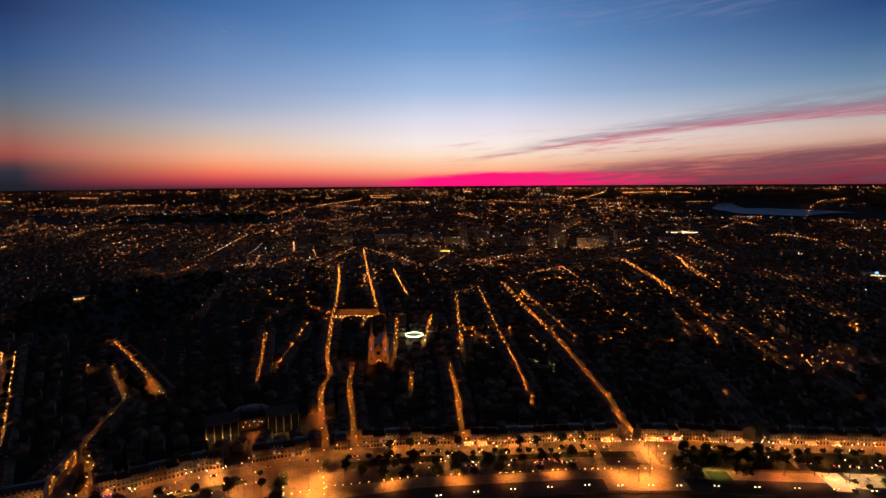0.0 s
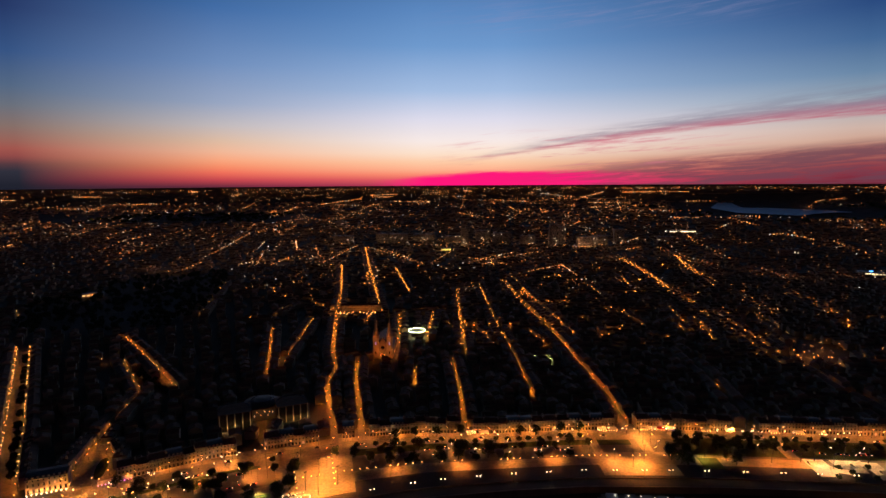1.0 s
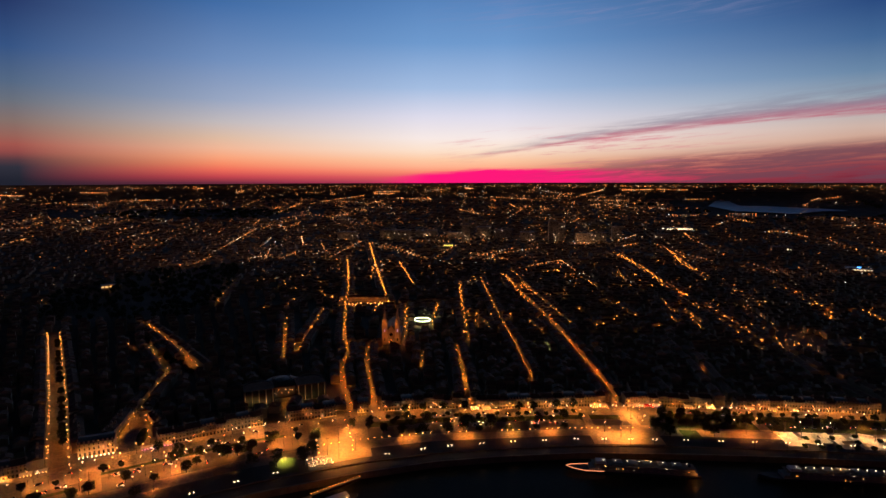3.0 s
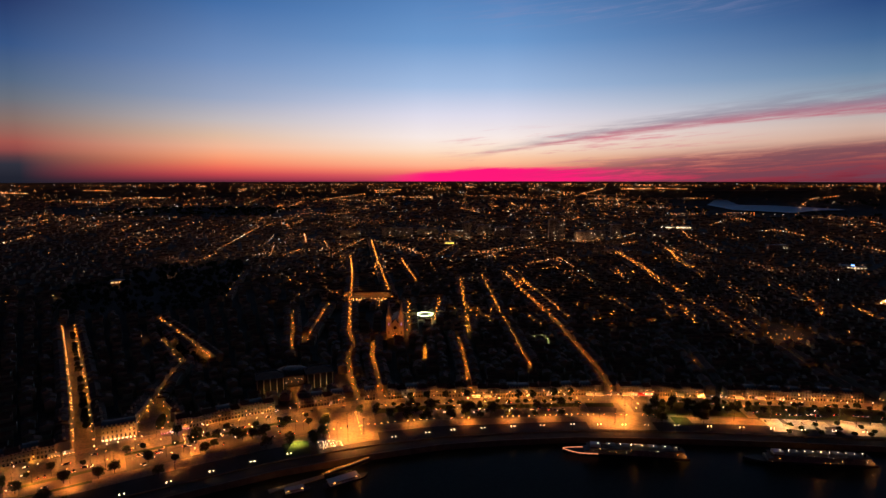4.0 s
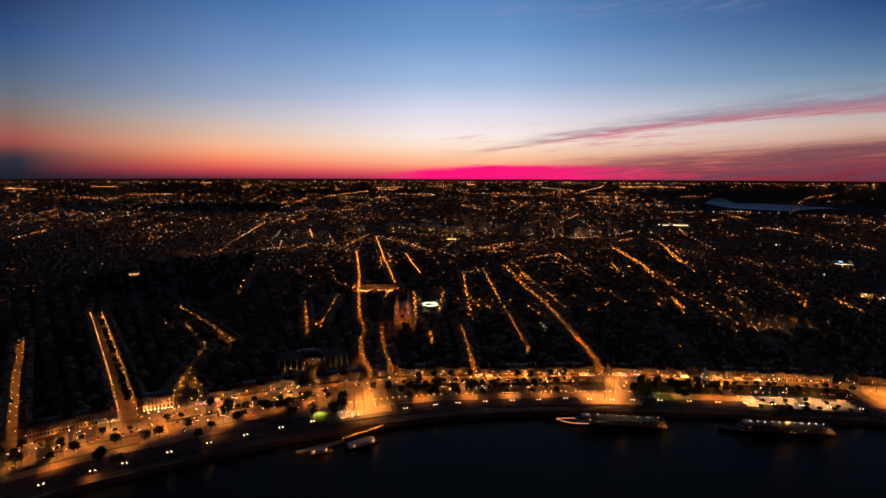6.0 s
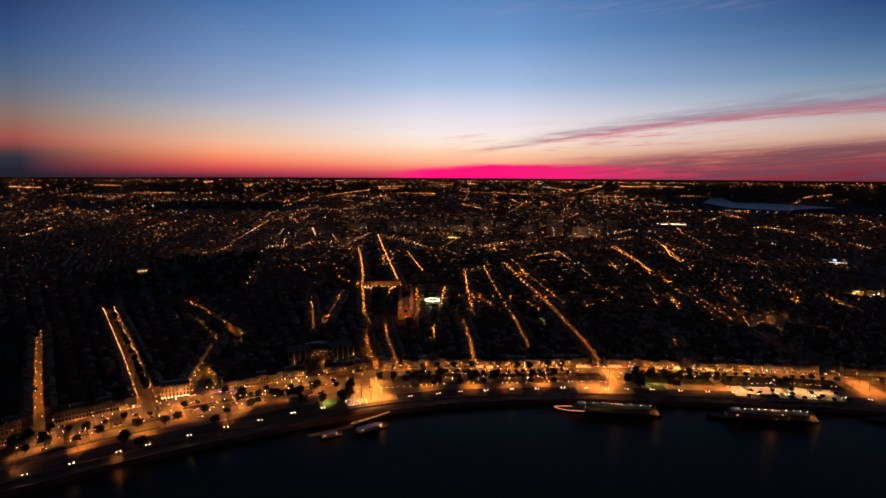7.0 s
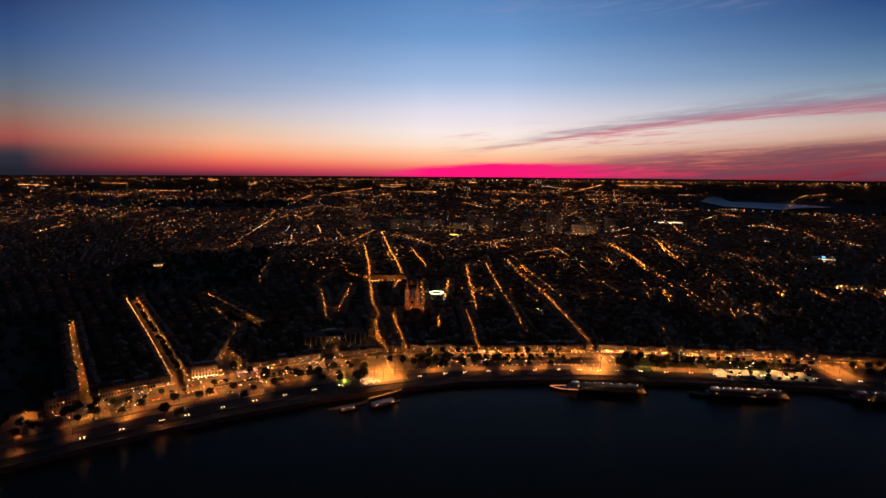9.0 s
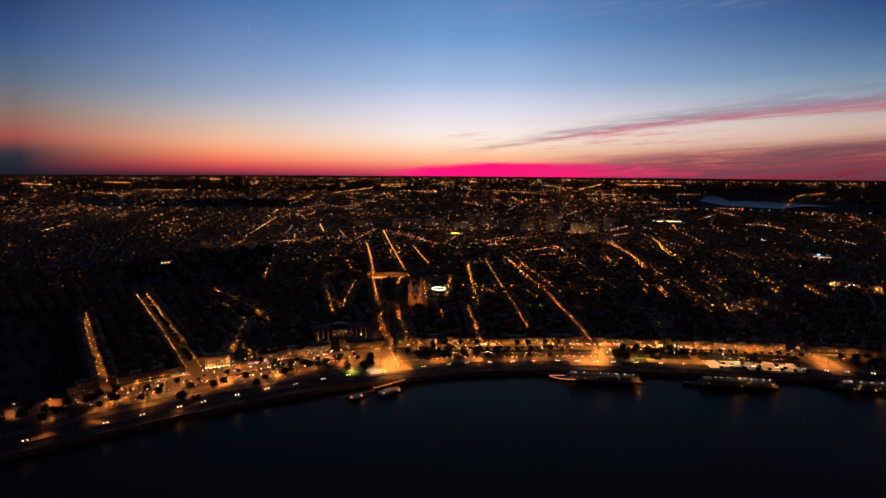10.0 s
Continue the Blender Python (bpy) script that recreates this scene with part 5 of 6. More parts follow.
for sx in (-9.5, 9.5):
    bm = bmesh.new()
    box(bm, sx - 4.2, 0, 0, sx + 4.2, 8.4, 16)
    box(bm, sx - 3.9, 0.3, 16, sx + 3.9, 8.1, 31)
    box(bm, sx - 4.3, -0.1, 15.6, sx + 4.3, 8.5, 16.2)
    box(bm, sx - 4.3, -0.1, 30.6, sx + 4.3, 8.5, 31.4)
    tw = part("tower", bm, M_STONE, church, "square stone tower")
    bm = bmesh.new()
    tube(bm, [(sx, 4.2, 31.3, 3.9), (sx, 4.2, 38, 2.9), (sx, 4.2, 58, 0.15)], 8)
    part("spire", bm, M_STONE_TRIM, tw, "pointed stone spire")
    for dx, dy in ((-3.5, 0.7), (3.5, 0.7), (-3.5, 7.7), (3.5, 7.7)):
        bm = bmesh.new()
        tube(bm, [(sx + dx, dy, 31.3, 0.6), (sx + dx, dy, 34, 0.5), (sx + dx, dy, 38.5, 0.05)], 6)
        part("pinnacle", bm, M_STONE_TRIM, tw)
    for z0 in (19.5, 6.0):
        bm = bmesh.new()
        box(bm, sx - 0.6, -0.06 if z0 < 10 else 0.24, z0, sx + 0.6, 0.28 if z0 > 10 else -0.004, z0 + 4.2)
        part("lancet_window", bm, M_BLUE if z0 > 10 else M_DARKGLASS, tw, "tall pointed window lit blue" if z0 > 10 else "")
for r0, zc in ((2.6, 15.5),):
    bm = bmesh.new()
    rings_ = [[bm.verts.new((r0 * math.cos(k * 0.5236) * s, y, zc + r0 * math.sin(k * 0.5236) * s)) for k in range(12)] for s, y in ((1.0, 0.44), (1.0, 0.36), (0.8, 0.36))]
    for a_, b_ in zip(rings_, rings_[1:]):
        for k in range(12):
            bm.faces.new((a_[k], a_[(k + 1) % 12], b_[(k + 1) % 12], b_[k]))
    bm.faces.new(rings_[2])
    part("rose_window", bm, M_DARKGLASS, church, "round rose window")
bm = bmesh.new()
for k, (w_, h_) in enumerate(((4.2, 9.0), (3.2, 7.6))):
    box(bm, -w_, -0.5 - 0.3 * (1 - k), 0, -w_ + 0.9, 0.496, h_)
    box(bm, w_ - 0.9, -0.5 - 0.3 * (1 - k), 0, w_, 0.496, h_)
part("portal", bm, M_STONE_TRIM, church)
bm = bmesh.new()
box(bm, -2.2, 0.3, 0, 2.2, 0.49, 6.5)
part("doors", bm, M_DOOR, church, "dark wooden portal doors")
for x, y, z, dt in ((-9.5, -4.5, 12, 0.5), (9.5, -4.5, 12, 0.5), (0, -5, 8, 0.9)):
    lamp_light(light_data("church_flood", 1500 * dt, SODIUM, 0.4), church, x, y, z)
for sx in (-9.5, 9.5):
    lamp_light(light_data("tower_flood", 1300, SODIUM, 0.3), church, sx, -4.0, 33)
for i, (x, z) in enumerate(((-2.6, 4.0), (0, 7.0), (2.6, 4.0), (-1.4, 5.6), (1.4, 5.6), (0, 3.2))):
    bm = bmesh.new()
    ball(bm, x, -0.6, z, 0.4, 6)
    bar(bm, (x, -0.6, z), (x, 0.5, z), 0.1)
    part("lantern", bm, M_BULB, church, "glowing portal lantern")

# ---------------------------------------------------------------- round market hall with its ring of light
hall = thing("market_hall", "round glazed market hall ringed with pale green light", "market hall", m=pose(-27, 998, 0) @ Matrix.Diagonal((0.86, 0.86, 1, 1)))
bm = bmesh.new()
tube(bm, [(0, 0, 0, 13), (0, 0, 6, 13)], 24)
part("wall", bm, M_STONE, hall)
bm = bmesh.new()
tube(bm, [(0, 0, 6, 14.5), (0, 0, 6.4, 14.5), (0, 0, 7.3, 6), (0, 0, 7.8, 5.5), (0, 0, 8.4, 0.2)], 24)
part("roof", bm, M_ZINC, hall, "ribbed zinc roof with a lantern")
for k in range(24):
    an = k * math.pi / 12
    bm = bmesh.new()
    bar(bm, (15.6 * math.cos(an), 15.6 * math.sin(an), 9.0), (15.6 * math.cos(an + 0.262), 15.6 * math.sin(an + 0.262), 9.0), 0.9)
    part("light_tube", bm, M_RING, hall, "pale green light tube")
for k in range(12):
    an = k * math.pi / 6
    bm = bmesh.new()
    bar(bm, (14.9 * math.cos(an), 14.9 * math.sin(an), 0), (14.9 * math.cos(an), 14.9 * math.sin(an), 9.0), 0.3)
    part("column", bm, M_IRON, hall)
for k in range(4):
    an = k * math.pi / 2 + 0.4
    lamp_light(L_RING, hall, 19 * math.cos(an), 19 * math.sin(an), 10.5)
bm = bmesh.new()
tube(bm, [(-27, 998, 0.02, 26), (-27, 998, 0.06, 26)], 32)
tagged(link("pavement_market", bm, M_PAVING), "lamplit paved market square", "pavement", kind="structure")

# ---------------------------------------------------------------- arcaded building and the lit square behind the church
arc = make_house("arcaded_building", "long arcaded stone building above a lit square", "public building", 76, (6.0, 4.2, 3.8), 19, 14, "gable", "", 77)
arc.matrix_basis = pose(-139, 1157, 0.05, 0, 0, 2)
bm = bmesh.new()
box(bm, -176, 1119, -0.02, -100, 1154, 0.07)
tagged(link("pavement_arcade_square", bm, M_PAVING), "lamplit square before the arcades", "pavement", kind="structure")
globe = thing("square_lamp", "lit globe lamp on a short post in the square", "street lamp", "globe lamps on the square")
bm = bmesh.new()
tube(bm, [(0, 0, 0, 0.12), (0, 0, 4.2, 0.07)], 6)
part("post", bm, M_IRON, globe)
bm = bmesh.new()
ball(bm, 0, 0, 4.6, 0.75, 6)
part("globe", bm, M_BULB_WARM, globe, "glowing globe")
lamp_light(light_data("globe_light", 450, SODIUM, 0.4), globe, 0, 0, 5.8)
for k in range(22):
    put(globe, pose(-174 + (k % 11) * 7.2 + rng.uniform(-1, 1), 1128 + (k // 11) * 14 + rng.uniform(-3, 3), 0.07))

# ---------------------------------------------------------------- floodlit mansion on the corner
mansion = make_house("mansion", "floodlit pale stone mansion with tall bays", "mansion", 29, (4.8, 4.2, 3.2), 8, 15, "mansard", "", 55)
mansion.matrix_basis = pose(-302, 540, 0.2, 0, 0, 24)
uplight = thing("ground_floodlight", "small ground floodlight washing the mansion wall", "floodlight", "floodlights before the mansion")
bm = bmesh.new()
box(bm, -0.4, -0.3, 0, 0.4, 0.3, 0.35, 0.08)
part("housing", bm, M_IRON, uplight)
bm = bmesh.new()
ball(bm, 0, 0, 0.72, 0.5, 6)
part("lamp", bm, M_BULB_WHITE, uplight, "glowing white lamp")
lamp_light(L_SPOT, uplight, 0, 1.0, 1.3)
for k in range(9):
    put(uplight, mansion.matrix_basis @ pose(-13.2 + 3.3 * k, -3.0, 0.0))

# ---------------------------------------------------------------- curved glass office building behind the quay
office = thing("glass_office", "curved glass office building with lit vertical fins", "office building", m=pose(-166, 662, 0, 0, 0, 22))
for s in (-1, 1):
    bm = bmesh.new()
    box(bm, s * 12 if s > 0 else -44, 0, 0, 44 if s > 0 else -12, 26, 17)
    w_ = part("wing", bm, M_DARKGLASS, office, "dark glazed wing")
    for k in range(5):
        x = s * (13.8 + k * 7.2)
        bm = bmesh.new()
        box(bm, x - 0.35, -0.7, 0, x + 0.35, -0.004, 17.5)
        part("fin", bm, M_STONE_TRIM, w_, "pale lit fin")
        lamp_light(light_data("fin_light", (420, 150, 330, 180, 650)[k], (1.0, 0.6, 0.22), 0.2), office, x + 0.3, -1.6, 5.0)
    bm = bmesh.new()
    box(bm, s * 12 if s > 0 else -44, 0.2, 17.004, 44 if s > 0 else -12, 26, 17.6)
    part("wing_roof", bm, M_TILE, w_, "dark flat roof")
    bm = bmesh.new()
    for k in range(7):
        an0 = math.pi * k / 7
        an1 = math.pi * (k + 1) / 7
        bar(bm, (s * (28 + 15 * math.cos(an0)), 14 + 10 * math.sin(an0), 17 + 3 * math.sin(an0)), (s * (28 + 15 * math.cos(an1)), 14 + 10 * math.sin(an1), 17 + 3 * math.sin(an1)), 0.8)
    part("roof_arch", bm, M_SLATE, w_, "curved zinc roof rib")
bm = bmesh.new()
tube(bm, [(0, 34, 0, 20), (0, 34, 12, 20), (0, 34, 13.5, 18), (0, 34, 16, 10), (0, 34, 17, 2)], 32)
part("rotunda", bm, M_SLATE, office, "dark rotunda")
for k in range(16):
    an = k * math.pi / 8
    bm = bmesh.new()
    bar(bm, (20 * math.cos(an), 34 + 20 * math.sin(an), 12.2), (9 * math.cos(an), 34 + 9 * math.sin(an), 16.5), 0.5)
    part("roof_rib", bm, M_SLATE, office)
for k in range(7):
    bm = bmesh.new()
    x, z = (-9, -6.5, -3, 1.2, 4.5, 6, 9)[k], (4.5, 9, 6, 9.4, 5, 8.2, 7)[k]
    y = 34 - math.sqrt(20 ** 2 - x * x) - 0.35
    box(bm, x - 0.4, y - 0.1, z, x + 0.4, y + 0.1, z + 0.8)
    part("lit_window", bm, M_LITWIN_W if k % 3 == 0 else M_LITWIN, office, "lit office window")
lamp_light(light_data("entrance_light", 2500, SODIUM, 0.4), office, 0, 2, 5)

# ---------------------------------------------------------------- apartment towers far behind
def tower(x, y, w, dp, h, turn=0.0):
    px, py, pz = far(x, y)
    ob = thing("apartment_block", "tall pale concrete apartment block in the dusk", "apartment building", "apartment blocks far behind", m=pose(px, py, pz - 0.5, 0, 0, turn))
    bm = bmesh.new()
    box(bm, -w / 2, 0, 0, w / 2, dp, h)
    wl = part("wall", bm, M_CONCRETE, ob)
    bm = bmesh.new()
    box(bm, -w / 2 + 1, 1, h + 0.004, w / 2 - 1, dp - 1, h + 1.0)
    box(bm, -2, dp / 2 - 2, h + 1.0, 2, dp / 2 + 2, h + 3.6)
    part("roof", bm, M_ZINC, ob)
    n = int(w / 5)
    vs_, fs_ = [], []
    for i in range(n):
        for j in range(int(h / 3.2)):
            x0 = -w / 2 + (i + 0.25) * w / n
            z0 = 1.0 + j * 3.2
            k = len(vs_)
            for yy in (-0.06, -0.003):
                vs_ += [(x0, yy, z0), (x0 + w / n * 0.5, yy, z0), (x0 + w / n * 0.5, yy, z0 + 1.7), (x0, yy, z0 + 1.7)]
            fs_ += [(k, k + 1, k + 2, k + 3), (k, k + 4, k + 5, k + 1), (k + 2, k + 6, k + 7, k + 3), (k + 1, k + 5, k + 6, k + 2), (k + 3, k + 7, k + 4, k)]
    wn_ = raw("glazing", vs_, fs_, M_DARKGLASS, wl)
    wn_["kind"] = "stuff"
    for _ in range(3):
        i, j = rng.randrange(n), rng.randrange(int(h / 3.2))
        bm = bmesh.new()
        x0 = -w / 2 + (i + 0.2) * w / n
        box(bm, x0, -0.16, 1.0 + j * 3.2, x0 + w / n * 0.6, -0.064, 2.9 + j * 3.2)
        part("lit_window", bm, M_LITWIN_W, wl, "lit window")


for x, y, w, h, tn in ((-368, 2290, 80, 36, 0), (-215, 2330, 60, 42, 4), (-150, 2300, 62, 44, 0), (-60, 2420, 90, 30, -3), (95, 2190, 30, 74, 0), (55, 2350, 60, 30, 5), (250, 2330, 70, 44, 0), (340, 2260, 60, 40, -4),
                       (425, 2190, 34, 88, 0), (462, 2230, 30, 76, 0), (540, 2170, 70, 44, 5), (610, 2240, 60, 40, 0), (700, 2300, 40, 60, 0), (180, 2420, 60, 46, 0), (-520, 3100, 60, 34, 0), (880, 2300, 60, 30, 0), (1150, 1950, 70, 22, 0)):
    tower(x, y, w, 14, h, tn)

# lamps added before the blocks to make their dark fronts show
estate = make_street_lamp("estate_lamp", "tall lamp added to light the apartment blocks", light_data("estate_fill_light", 2600, WHITE, 0.8), 10, 1.5, M_BULB, 1.0, "lamps of the estate")
for x, y in ((-370, 2262), (-210, 2300), (-150, 2272), (95, 2160), (250, 2300), (340, 2232), (425, 2160), (470, 2200), (545, 2140), (610, 2212), (700, 2270), (-60, 2390), (180, 2390), (60, 2320)):
    put(estate, pose(*far(x, y), 0, 0, 90))

# ---------------------------------------------------------------- ships


def hull_mesh(length, beam, depth, bow=0.14):
    bm = bmesh.new()
    rows = []
    for i in range(21):
        t = i / 20
        x = (t - 0.5) * length
        w = beam / 2 * min(1.0, (max(1 - t, 0.0) / bow) ** 0.6 if t > 1 - bow else (0.86 + 0.14 * min(1, t / 0.06)))
        sheer = 0.9 * max(0, (t - 0.85) / 0.15) ** 2
        rows.append([bm.verts.new((x, s * w * k, z)) for s, k, z in ((-1, 1.0, depth + sheer), (-1, 0.96, depth * 0.4), (-1, 0.75, -1.2), (1, 0.75, -1.2), (1, 0.96, depth * 0.4), (1, 1.0, depth + sheer))])
    for a_, b_ in zip(rows, rows[1:]):
        for k in range(5):
            bm.faces.new((a_[k], a_[k + 1], b_[k + 1], b_[k]))
        bm.faces.new((a_[5], a_[0], b_[0], b_[5]))
    bm.faces.new(rows[0])
    bmesh.ops.recalc_face_normals(bm, faces=bm.faces)
    return bm


def make_ship(length, beam, label, lamps, m, lit_bow, group="ships at the quay"):
    """The bow points along local +x."""
    ob = thing("cruise_ship", label, "ship", group, m=m)
    hl = part("hull", hull_mesh(length, beam, 2.6), M_HULL_DARK, ob, "dark hull")
    bm = bmesh.new()
    box(bm, -length * 0.47, -beam * 0.46, 2.604, length * 0.33, beam * 0.46, 5.3, 0.1)
    box(bm, -length * 0.45, -beam * 0.44, 5.3, length * 0.29, beam * 0.44, 7.9, 0.1)
    sup = part("superstructure", bm, M_HULL_GREY, ob, "pale two-storey superstructure")
    bm = bmesh.new()
    box(bm, -length * 0.46, -beam * 0.46, 7.9, length * 0.31, beam * 0.46, 8.1)
    part("sun_deck", bm, M_DECK, ob, "boarded sun deck")
    for k in range(5):
        x = -length * 0.36 + k * length * 0.11
        bm = bmesh.new()
        box(bm, x, -beam * 0.3, 10.0, x + length * 0.07, beam * 0.3, 10.12)
        for px in (x + 0.2, x + length * 0.07 - 0.2):
            for py in (-beam * 0.28, beam * 0.28):
                bar(bm, (px, py, 8.1), (px, py, 10.0), 0.1)
        part("sun_sail", bm, M_HULL_GREY, ob, "grey canvas sun sail on posts")
    bm = bmesh.new()
    tube(bm, [(-length * 0.42, 0, 8.1, 1.2), (-length * 0.42, 0, 10.6, 1.0)], 10)
    part("funnel", bm, M_HULL_DARK, ob, "short dark funnel")
    r_ = random.Random(int(length * 7 + lamps))
    for k in range(9):
        x, z = r_.uniform(-length * 0.45, length * 0.28), r_.choice((3.0, 5.5, 5.6, 7.6))
        bm = bmesh.new()
        ball(bm, x, beam * 0.46 + 0.15, z, r_.uniform(0.16, 0.3), 5)
        part("wall_lamp", bm, r_.choice((M_BULB, M_BULB_WARM, M_BULB_WHITE, M_LITWIN_W)), sup, "small glowing wall lamp")
    bm = bmesh.new()
    box(bm, length * 0.2, -beam * 0.3, 8.1, length * 0.28, beam * 0.3, 10.4, 0.3)
    part("wheelhouse", bm, M_HULL, ob, "low white wheelhouse")
    bm = bmesh.new()
    for s in (-1, 1):
        bar(bm, (-length * 0.45, s * beam * 0.45, 9.1), (length * 0.3, s * beam * 0.45, 9.1), 0.06)
        for k in range(24):
            x = -length * 0.45 + k * length * 0.75 / 23
            bar(bm, (x, s * beam * 0.45, 8.1), (x, s * beam * 0.45, 9.1), 0.06)
    part("railing", bm, M_STEEL, ob)
    for s in (-1, 1):
        for lv, z in ((0, 3.4), (1, 6.0)):
            for k in range(12):
                x = -length * 0.43 + k * length * 0.06
                o = new("cabin_window", window_mesh(2.6, 1.4))
                o.parent = sup
                o.matrix_basis = pose(x, s * (beam * (0.46 - 0.02 * lv) - 0.04), z, 0, 0, 0 if s < 0 else 180)
    for k in range(lamps):
        x = -length * 0.4 + k * length * 0.62 / max(1, lamps - 1)
        bm = bmesh.new()
        tube(bm, [(x, 0, 8.1, 0.07), (x, 0, 10.4, 0.05)], 5)
        ps = part("lamp_post", bm, M_STEEL, ob)
        bm = bmesh.new()
        ball(bm, x, 0, 10.6, 0.3, 6)
        part("deck_lamp", bm, M_BULB_WHITE, ps, "glowing deck lamp")
    for x, y, z, mt in ((-length * 0.46, beam * 0.4, 4.6, M_BULB_WHITE), (length * 0.1, beam * 0.48, 2.4, M_BULB_WARM), (-length * 0.2, beam * 0.48, 2.4, M_BULB), (length * 0.3, beam * 0.48, 2.4, M_BULB_WARM)):
        bm = bmesh.new()
        ball(bm, x, y, z, 0.22, 6)
        part("side_lamp", bm, mt, hl, "small glowing side lamp")
    lamp_light(light_data("stern_light", 500, WARM, 0.2), ob, -length * 0.46, beam * 0.6, 5.4)
    lamp_light(light_data("deck_light", 1500, WARM, 0.2), ob, -length * 0.1, -0.8, 12)
    if lit_bow:
        bm = bmesh.new()
        pts_ = [(length * (0.5 - 0.28 * k / 10), -beam / 2 * min(1.0, ((0.28 * k / 10) / 0.14) ** 0.6) - 0.1, 2.9 + 0.9 * max(0, 1 - k / 5.4) ** 2) for k in range(11)]
        for s in (1, -1):
            for a_, b_ in zip(pts_, pts_[1:]):
                bar(bm, (a_[0], s * a_[1], a_[2]), (b_[0], s * b_[1], b_[2]), 0.5)
        part("bow_light", bm, glow_mat("bow_glow", (1.0, 0.3, 0.13), 1.1), hl, "glowing orange light strip round the bow")
    return ob


make_ship(112, 12, "long white river cruise ship, its bow rail glowing orange", 8, pose(171, 521, -5, 0, 0, 174), True)
make_ship(112, 12, "long white river cruise ship with lamps along its sun deck", 11, pose(331, 509, -5, 0, 0, 175), False)
make_ship(110, 12, "long dark river cruise ship moored along the quay", 7, pose(496, 500, -5, 0, 0, 171), False)


def make_boat(name, label, length, beam, m):
    ob = thing(name, label, "boat", "", m=m)
    part("hull", hull_mesh(length, beam, 1.6), M_HULL_DARK, ob, "dark hull")
    bm = bmesh.new()
    box(bm, -length * 0.4, -beam * 0.4, 1.604, length * 0.25, beam * 0.4, 4.4, 0.15)
    cb = part("cabin", bm, M_HULL, ob, "white glazed cabin")
    bm = bmesh.new()
    box(bm, -length * 0.42, -beam * 0.44, 4.4, length * 0.27, beam * 0.44, 4.65)
    part("roof", bm, M_HULL, ob)
    for s in (-1, 1):
        for k in range(int(length / 3.2)):
            o = new("cabin_window", window_mesh(1.7, 1.4))
            o.parent = cb
            o.matrix_basis = pose(-length * 0.37 + k * 1.95, s * (beam * 0.4 - 0.02), 2.3, 0, 0, 0 if s < 0 else 180)
    for x, mt in ((length * 0.2, M_BULB_WARM), (-length * 0.3, M_BULB)):
        bm = bmesh.new()
        ball(bm, x, -beam * 0.45, 4.0, 0.4, 6)
        part("lamp", bm, mt, cb, "small glowing lamp")
    lamp_light(light_data("boat_light", 500, WARM, 0.2), ob, length * 0.3, -beam * 0.3, 5.6)
    return ob


make_boat("restaurant_boat", "glazed restaurant boat beside a pontoon", 38, 9, pose(-76, 474, -5, 0, 0, 33))
make_boat("ferry", "small dark passenger ferry at a pontoon", 22, 6, pose(-113, 457, -5, 0, 0, 24))
pont = thing("pontoon", "floating pontoon and gangway with a row of lamps", "pontoon", m=pose(-98, 480, -5, 0, 0, 31.5))
bm = bmesh.new()
box(bm, -44, -2.5, 0, 2, 2.5, 0.9)
part("float", bm, M_CONCRETE, pont)
bm = bmesh.new()
bar(bm, (2, 0, 1.2), (44, 0, 4.8), 2.2)
part("gangway", bm, M_STEEL, pont)
for k in range(17):
    bm = bmesh.new()
    x = 2 + k * 2.55
    tube(bm, [(x, 1.2, 1.6 + k * 0.22, 0.06), (x, 1.2, 2.6 + k * 0.22, 0.05)], 5)
    ball(bm, x, 1.2, 2.9 + k * 0.22, 0.24, 6)
    part("lamp", bm, M_BULB, pont, "small glowing lamp")
for k in range(3):
    lamp_light(light_data("gangway_light", 350, SODIUM, 0.2), pont, 8 + k * 14, 2.2, 4.6 + k)
lamp_light(light_data("float_light", 500, WARM, 0.2), pont, -38, 1, 4)

# ---------------------------------------------------------------- skate park
for x0, x1, v0, v1 in ((329, 346, 0.22, 0.5), (351, 372, 0.3, 0.5), (376, 389, 0.2, 0.48), (394, 444, 0.2, 0.44)):
    strip("pavement_skate", x0, x1, v0, v1, 0.20, M_CONCRETE, "floodlit pale concrete skate park")
for sx, v, w, dp, tn in ((338, 0.4, 14, 9, 10), (350, 0.28, 18, 8, -20), (372, 0.4, 12, 9, 30), (390, 0.3, 16, 7, 15), (408, 0.42, 12, 8, -25), (426, 0.3, 14, 8, 20), (362, 0.33, 8, 6, 50), (436, 0.42, 9, 7, 0)):
    x, y, a = quay(sx, v)
    bm = bmesh.new()
    prof = [(k / 8 * dp / 2, 1.9 * (k / 8) ** 2) for k in range(9)] + [(dp / 2 + 1.5, 1.9), (dp / 2 + 1.5, 0)]
    lft = [bm.verts.new((-w / 2, q, z)) for q, z in prof]
    rgt = [bm.verts.new((w / 2, q, z)) for q, z in prof]
    bm.faces.new(lft[::-1]), bm.faces.new(rgt)
    for k in range(len(prof)):
        bm.faces.new((lft[k], lft[(k + 1) % len(prof)], rgt[(k + 1) % len(prof)], rgt[k]))
    bmesh.ops.recalc_face_normals(bm, faces=bm.faces)
    tagged(link("skate_ramp", bm, M_CONCRETE, at_pose=pose(x, y, 0.2, 0, 0, a + tn)), "curved pale concrete skate ramp", "ramp", "ramps of the skate park")

# ---------------------------------------------------------------- terraces with awnings


